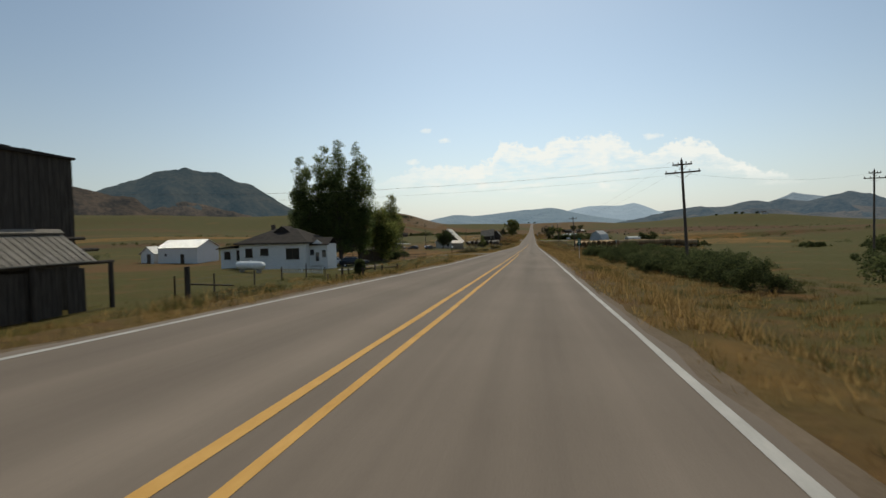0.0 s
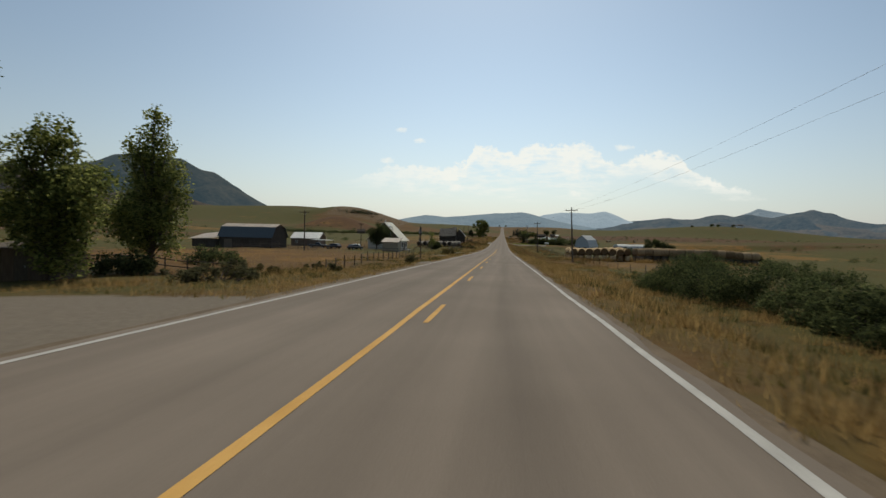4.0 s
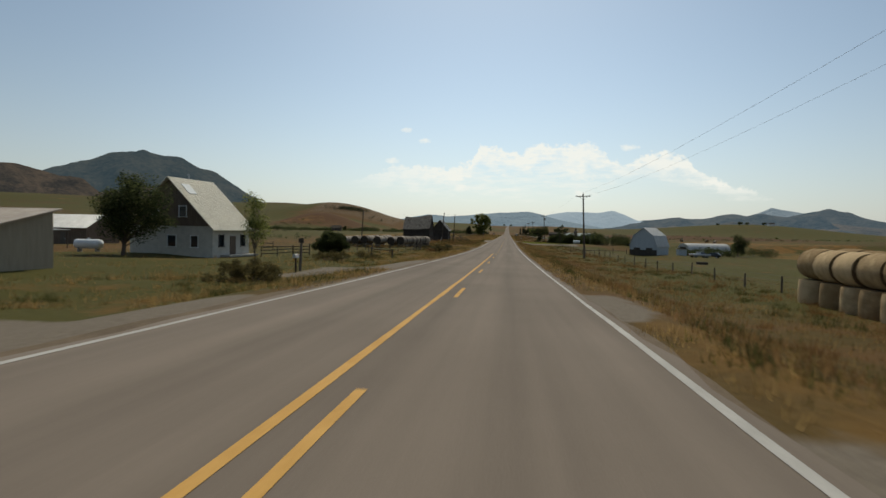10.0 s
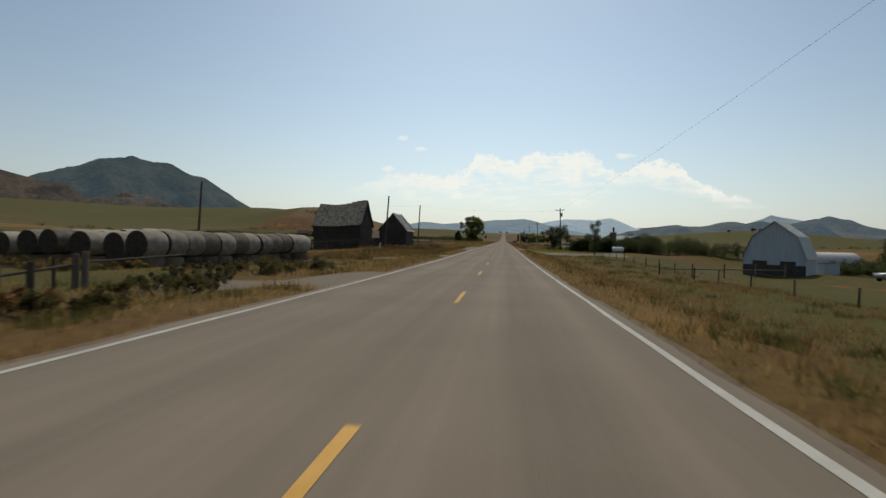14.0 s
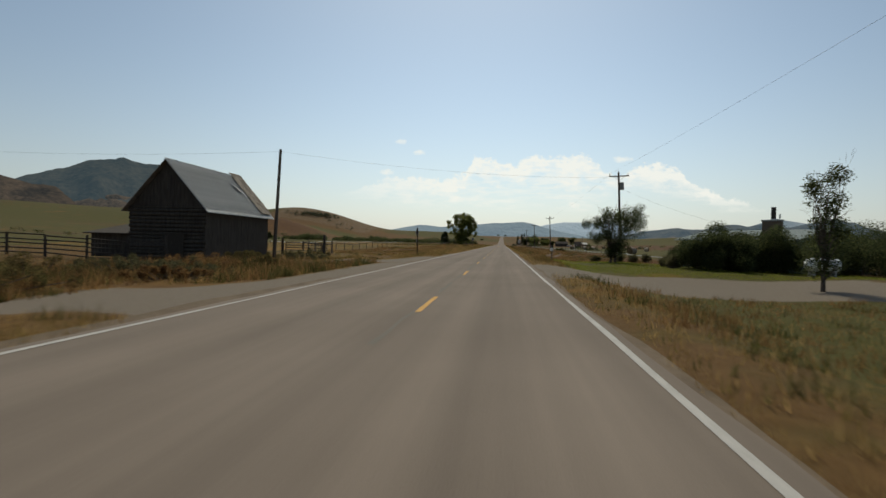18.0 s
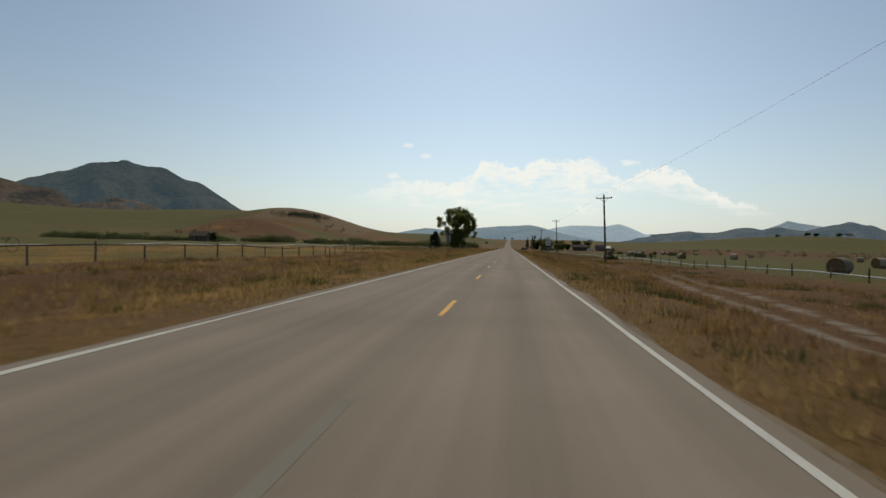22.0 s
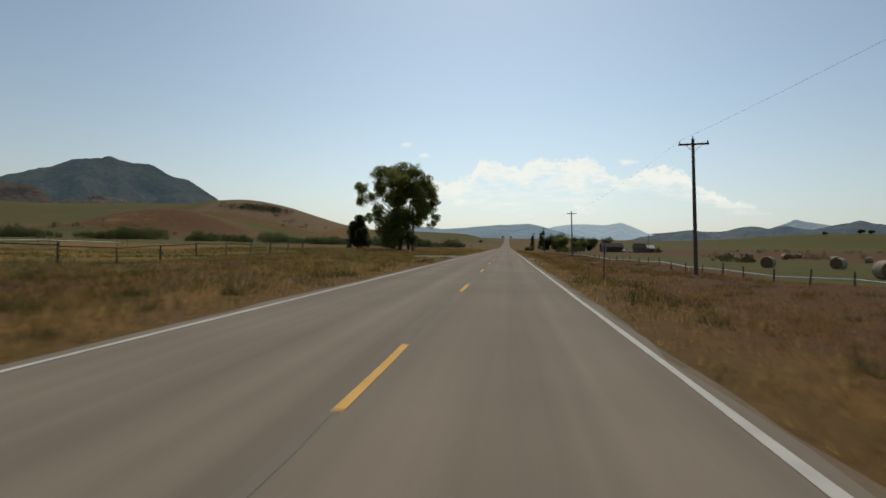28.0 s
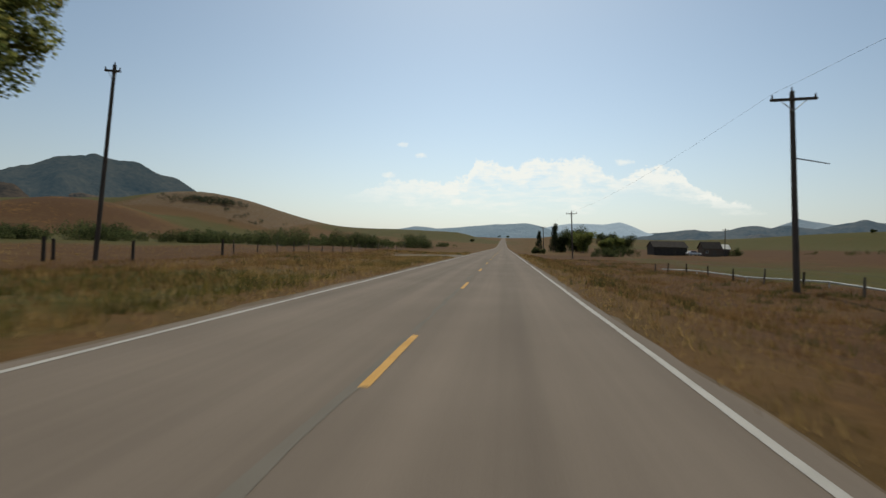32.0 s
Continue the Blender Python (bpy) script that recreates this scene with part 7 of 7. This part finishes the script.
# ---------------------------------------------------------------- the big cottonwood and the juniper
CROWN = ((-7.4, 11.8, 1.3), (-7.5, 9.6, 1.3), (-5.6, 10.2, 1.0), (-6.6, 6.3, 1.1), (-3.6, 14.3, 1.7), (-3.6, 11.7, 1.7), (-2.4, 15.3, 1.6), (.2, 15.4, 1.7), (2.7, 14.8, 1.7), (4.5, 13.4, 1.7), (6.0, 11.4, 1.6),
         (6.2, 9.5, 1.3), (.1, 12.8, 2.4), (2.6, 11.4, 2.2), (-2.1, 10.3, 1.7), (-.2, 9.6, 1.9), (3.7, 8.6, 1.8), (5.5, 8.0, 1.3), (7.0, 6.3, 1.0), (6.3, 5.0, .9))
SKIRT = ((3.4, 6.2, 1.5), (.9, 6.9, 1.8), (-1.6, 5.8, 1.7), (-3.0, 3.7, 1.9), (-1.2, 2.3, 1.9), (1.0, 3.8, 1.6), (3.2, 2.0, 1.1), (-2.6, 1.6, 1.3))
rc = random.Random(14)
tree("big_cottonwood", -21.0, 636.5, [(a * 1.1 - .1, rc.uniform(-1, 1) * (4.8 - .5 * abs(a)), h * 1.09, q * 1.16, .95) for a, h, q in CROWN] + [(a * .95, rc.uniform(-2, 2), h * 1.05, q * 1.3, .95) for a, h, q in SKIRT]
     + [(3.8, 4.2, 11.6, 1.7, .95), (4.4, 5.0, 9.6, 1.5, .95), (3.0, 5.8, 11.2, 1.6, .95), (2.6, 5.0, 12.8, 2.0, .95), (3.8, 4.0, 7.8, 1.7, .95), (-1.5, 5.0, 11.5, 2.4, .95), (-1, 3.4, 7.5, 2.2, .95), (-5.0, .5, 8.4, 1.5, .95), (-4.4, -.6, 6.6, 1.4, .95)],
     "huge spreading cottonwood with yellowing leaves by the road", "leaf_cotton", 112000, .18, ((0, 0, .5), (1.9, .3, .36), (-1.4, .2, .36), (2.8, -.4, .26)), 140, second="leaf_yellow")
jun = thing("juniper", -32.6, 645.5, ground_z(-32.6, 645.5), "dark conical juniper beside the cottonwood", "tree")
part("trunk", rod((0, 0, -.3), (0, 0, 6.2), .2, .04, 9), M["bark"], jun)
r = np.random.default_rng(9)
cen, rad = [], []
for i in range(120):
    h = r.uniform(.3, 7.3)
    q = 3.9 * (1 - h / 8.1) ** .7
    a = r.uniform(0, 2 * math.pi)
    cen.append((math.cos(a) * q * r.uniform(.3, 1), math.sin(a) * q * r.uniform(.3, 1), h))
    rad.append(.62)
V, F = leaf_cloud(cen, rad, 42000, .15, 0, 9, .5)
quick("foliage", V, F, M["needle"], jun)

# ---------------------------------------------------------------- far trees, sheds and shrubs
for i, (bx, by, s, lf) in enumerate(((23, 832, 9, "leaf_dark"), (28, 824, 8, "leaf_cotton"), (32, 836, 9, "leaf_dark"), (37, 828, 7, "leaf_cotton"), (41, 842, 8.5, "leaf_dark"), (46, 834, 8, "leaf_cotton"), (27, 850, 10, "leaf_dark"), (35, 856, 9, "leaf_dark"), (50, 846, 7, "leaf_dark"), (72, 1010, 10, "leaf_dark"), (80, 1020, 11, "leaf_dark"), (88, 1015, 10, "leaf_dark"))):
    s *= (.9, 1.2, 1.0, .8, 1.1)[i % 5]
    tree("farm_tree", bx + 3 * math.sin(i * 2.3), by, ((0, 0, s * .42, s * .3, .9), (s * .2, 0, s * .62, s * .3, .9), (-s * .2, 0, s * .58, s * .28, .9), (0, 0, s * .2, s * .26, .7)), "dark leafy tree in a farm windbreak", "leaf_dark" if lf == "leaf_dark" else lf, 3200, .42, ((0, 0, .2),), 150 + i, "windbreak trees")
for i, (bx, by, s) in enumerate(((19.5, 824, 10.5), (22.5, 850, 11.5), (17, 870, 9))):
    root = thing("conifer", bx, by, ground_z(bx, by), "tall narrow dark conifer in the windbreak", "tree", group="conifers")
    part("trunk", rod((0, 0, -.3), (0, 0, s * .9), .2, .03, 8), M["bark"], root)
    hh = r.uniform(.6, s, 60)
    an = r.uniform(0, 6.28, 60)
    q = 1.5 * (1 - hh / (s * 1.05))
    V, F = leaf_cloud(np.stack([np.cos(an) * q, np.sin(an) * q, hh], 1), np.full(60, .75), 4200, .28, .2, i)
    quick("foliage", V, F, M["needle"], root)
plain_shed("farm_shed", 53, 802, 10, 8, 2.6, 4.4, "oldwood", "darkroof", "dark farm shed with a brown roof in the dry field", "x", 0, True, 0)
plain_shed("farm_shed", 67.5, 806, 5.5, 5, 2.6, 4.6, "brownwall", "darkroof", "small brown farm house beyond the field", "x", 0, True, 1)
plain_shed("farm_shed", 74.5, 815, 4, 4, 2.4, 3.8, "brownwall", "tin", "small shed with a metal roof", "x", 0, True, 0)
car(59.5, 797, 20, "white_car", "white car parked at the far farm", "suv")
utility_pole(71, 803, 9, 1, 0, arm_len=2.0, label="utility pole at the far farm")
plain_shed("grey_shed", -156, 658, 8.4, 7, 2.8, 5.0, "greywood", "greywood", "lonely grey shed at the foot of the hill", "x", 10, False, 0)
tree("field_tree", -147, 655, ((0, 0, 2.4, 1.8, .9), (0, 0, 4, 1.4, .9)), "dark tree beside the lonely shed", "leaf_dark", 1200, .4, ((0, 0, .2),), 170)
for i in range(62):
    bx = -275 + 4.1 * i + rng.uniform(-3, 3)
    by = 690 + .55 * max(bx + 195, 0) + rng.uniform(-14, 14)
    bush("creek_willow", bx, by, rng.uniform(7, 12), rng.uniform(3.6, 7.0), "grey-green willow along the creek", ("leaf_willow", "leaf_dark", "leaf_willow")[i % 3], 3000, .26, 180 + i, group="creek willows")
for i in range(16):
    bx, by = -150 + 8.0 * i + rng.uniform(-3, 3), 900 + rng.uniform(-20, 20)
    if bx < -24:
        bush("creek_willow", bx, by, 6, rng.uniform(2.2, 4), "grey-green willow along the creek", "leaf_willow", 1100, .36, 240 + i, group="creek willows")
for i, (bx, by, s) in enumerate(((430, 1240, 9), (445, 1245, 7), (470, 1235, 8), (395, 1250, 6), (10, 2170, 9), (-14, 2165, 8), (-30, 1150, 4))):
    tree("far_tree", bx, by, ((0, 0, s * .45, s * .34, .8), (s * .4, 0, s * .5, s * .28, .8)), "dark tree on the far skyline", "leaf_dark", 500, 1.0, ((0, 0, .3),), 300 + i)
plain_shed("hilltop_house", 485, 1238, 10, 8, 3.2, 5.5, "white", "darkroof", "small white house on the far green rise", "x", 0, False, 0)
for i, (bx, by, h, w) in enumerate(((30, 760, 3.5, 8), (12, 792, 2.2, 4))):
    bush("shrub", bx, by, w * .6, h, "dark shrub beside the road's fields", "leaf_dark", 1800, .25, 320 + i, w)


def scrub(x0, y0, x1, y1, count, low, high, wide, seed, leaf="leaf_dark"):
    """An uneven line of low scrub clumps along a ditch or field edge, too many to count."""
    r = np.random.default_rng(seed)
    u = np.sort(r.uniform(0, 1, count))
    x, y = x0 + (x1 - x0) * u + r.normal(0, wide, count), y0 + (y1 - y0) * u + r.normal(0, wide, count)
    h = r.uniform(low, high, count)
    cen, rad = [], []
    for px, py, ph in zip(x, y, h):
        g = ground_z(px, py)
        for k in range(5):
            cen.append((px + r.normal(0, ph * .45), py + r.normal(0, ph * .45), g + ph * r.uniform(.2, .7)))
            rad.append(ph * r.uniform(.25, .42))
    V, F = leaf_cloud(cen, rad, count * 260, .2 * (low + high) / 2 * .55, 0, seed)
    return tagged(quick("far_scrub", V, F, M[leaf]), "uneven line of dark scrub between far fields", "scrub", kind="stuff")


for i, (x0, y0, x1, y1, n, lo, hi, wd) in enumerate(((60, 150, 260, 190, 40, .8, 2.4, 3), (95, 250, 330, 300, 46, 1.0, 2.8, 5), (120, 400, 420, 460, 50, 1.0, 3.0, 6), (70, 560, 300, 640, 36, .8, 2.2, 5), (60, 700, 260, 760, 34, 1.0, 3.0, 6),
                                                     (-90, 205, -170, 222, 34, .8, 2.2, 2), (-110, 300, -330, 380, 50, 1.0, 3.0, 6), (-60, 330, -190, 420, 36, .8, 2.2, 5), (-120, 520, -420, 560, 50, 1.0, 3.0, 8), (-100, 120, -260, 180, 36, .8, 2.4, 5),
                                                     (-40, 900, -330, 820, 60, 1.2, 3.4, 8), (150, 900, 520, 980, 50, 1.4, 3.6, 10), (-302, 1088, -262, 1110, 46, 3.0, 6.0, 6), (-264, 1108, -248, 1124, 8, 3.5, 7.0, 4), (-255, 1084, -203, 1072, 13, 2.0, 4.4, 11), (-309, 1090, -312, 1096, 4, 3.0, 4.2, 3))):
    scrub(x0, y0, x1, y1, n, lo, hi, wd, 500 + i, "needle" if y0 > 1000 else ("leaf_dark", "leaf_willow")[i % 2])


# ---------------------------------------------------------------- grass
def grass(name, xa, xb, ya, yb, count, tall, mat, label, blades=5, seed=1, power=1.0, clump=0, lawn=False):
    """Tufts of thin blades scattered over a strip beside the road."""
    r = np.random.default_rng(seed)
    u = r.uniform(0, 1, count) ** power
    x, y = xa + (xb - xa) * u, r.uniform(ya, yb, count)
    if clump:
        base = r.integers(0, count // clump, count)
        x, y = x[base] + r.normal(0, .32, count), y[base] + r.normal(0, .32, count)
    keep = (np.sin(x * .9 + seed) + np.sin(y * .37 + x * .3) + r.normal(0, .8, count)) > -.9
    for side, gx1, y0, y1 in ((-1, -20, 72.8, 82.5), (-1, -18, 109, 116), (-1, -13, 177.5, 190), (-1, -12, 203.5, 217), (-1, -12, 266, 275), (-1, -12, 301, 307), (-1, -11, 333, 343), (-1, -11, 361, 370), (-1, -6.4, 340, 376),
                              (-1, -19, 590.2, 595.2), (-1, -9.5, 582.5, 596.5), (-1, -14, 687, 701), (1, 6.6, 173, 180.5), (1, 5, 186, 193.5), (1, 24, 349.5, 361.5), (1, 7, 583.5, 592)):
        if lawn:
            break
        keep &= ~((x * side > 0) & (np.abs(x) < abs(gx1)) & (y > y0) & (y < y1))
    for ax, ay, bx, by, wd in TRACKS:
        s = np.clip(((x - ax) * (bx - ax) + (y - ay) * (by - ay)) / ((bx - ax) ** 2 + (by - ay) ** 2), 0, 1)
        keep &= np.hypot(x - ax - s * (bx - ax), y - ay - s * (by - ay)) > wd + .15
    if not lawn:
        keep &= ~((x > 7) & (x < 27) & (y > 361) & (y < 388))
    x, y = x[keep], y[keep]
    n = len(x)
    z = land(x, y)
    P = np.repeat(np.stack([x, y, z - .02], 1), blades, 0)
    m = n * blades
    P[:, :2] += r.normal(0, .09, (m, 2))
    h = tall * r.uniform(.45, 1.25, m) * np.repeat(r.uniform(.6, 1.2, n), blades)
    a = r.uniform(0, 2 * math.pi, m)
    wv = np.stack([np.cos(a), np.sin(a), 0 * a], 1) * (.006 + .018 * h)[:, None]
    lean = np.stack([r.normal(0, .28, m), r.normal(0, .28, m), np.ones(m)], 1) * h[:, None]
    V = np.stack([P - wv, P + wv, P + lean], 1).reshape(-1, 3)
    return tagged(quick(name, V, np.arange(m * 3).reshape(-1, 3), M[mat]), label, "grass", kind="stuff")


grass("dry_grass", -4.3, -14, 0, 720, 52000, .2, "grass_dry", "dry straw-coloured roadside grass", seed=1, power=1.3)
grass("green_grass", -4.3, -22, 0, 720, 34000, .17, "grass_green", "green weeds in the roadside grass", seed=2, power=1.2)
grass("dry_grass", 3.85, 14, 0, 720, 40000, .19, "grass_dry", "dry straw-coloured roadside grass", seed=3, power=1.3)
grass("rust_grass", 5.0, 22, 160, 720, 36000, .22, "grass_rust", "reddish brown dry grass on the bank", seed=4)
grass("green_grass", 3.85, 24, 0, 720, 34000, .17, "grass_green", "green weeds in the roadside grass", seed=5)
grass("meadow_grass", -16, -60, 100, 720, 22000, .3, "grass_dry", "tall pale meadow grass", 4, seed=6, power=1.4)
grass("rust_grass", -8, -23, 390, 720, 34000, .28, "grass_rust", "reddish brown dry grass beside the fence", seed=7)

grass("tall_tufts", -5.2, -19, 0, 720, 30000, .33, "grass_dry", "clumps of tall bleached grass along the verge", 6, seed=11, power=1.2, clump=14)
grass("tall_tufts", 4.8, 18, 150, 720, 20000, .32, "grass_rust", "clumps of tall bleached grass along the verge", 6, seed=12, power=1.2, clump=14)
grass("weed_clumps", -5.0, -20, 0, 720, 26000, .3, "weed", "dark green weed clumps in the dry verge", 6, seed=13, power=1.2, clump=18)
grass("weed_clumps", 4.6, 20, 0, 720, 26000, .3, "weed", "dark green weed clumps in the dry verge", 6, seed=14, power=1.2, clump=18)
grass("green_grass", -5, -44, 594, 645, 12000, .3, "grass_green", "green grass around the big tree", 5, seed=19)
grass("green_grass", -7, -44, 528, 594, 12000, .28, "grass_green", "green grass in the meadow beside the road", 5, seed=22)
grass("rust_grass", -6.5, -21, 300, 362, 10000, .5, "grass_rust", "tall rusty weeds before the old barns", 6, seed=20)
grass("weed_clumps", -6.5, -19, 300, 362, 7000, .5, "weed", "tall green weeds before the old barns", 6, seed=21, clump=18)
grass("lawn_grass", 6.6, 29, 361.5, 389, 30000, .1, "lawn", "short bright green lawn grass", 5, seed=15, lawn=True)
grass("tall_tufts", 4.4, 16, -10, 160, 9000, .4, "grass_dry", "clumps of tall bleached grass along the verge", 6, seed=16, power=1.2, clump=14)
grass("tall_tufts", 15, 31, 193.0, 195.0, 1300, .85, "grass_dry", "tall grass before the stacked bales", 6, seed=17)
grass("tall_tufts", 29.5, 56, 186.2, 188.6, 1600, .85, "grass_dry", "tall grass before the long bale stack", 6, seed=18)
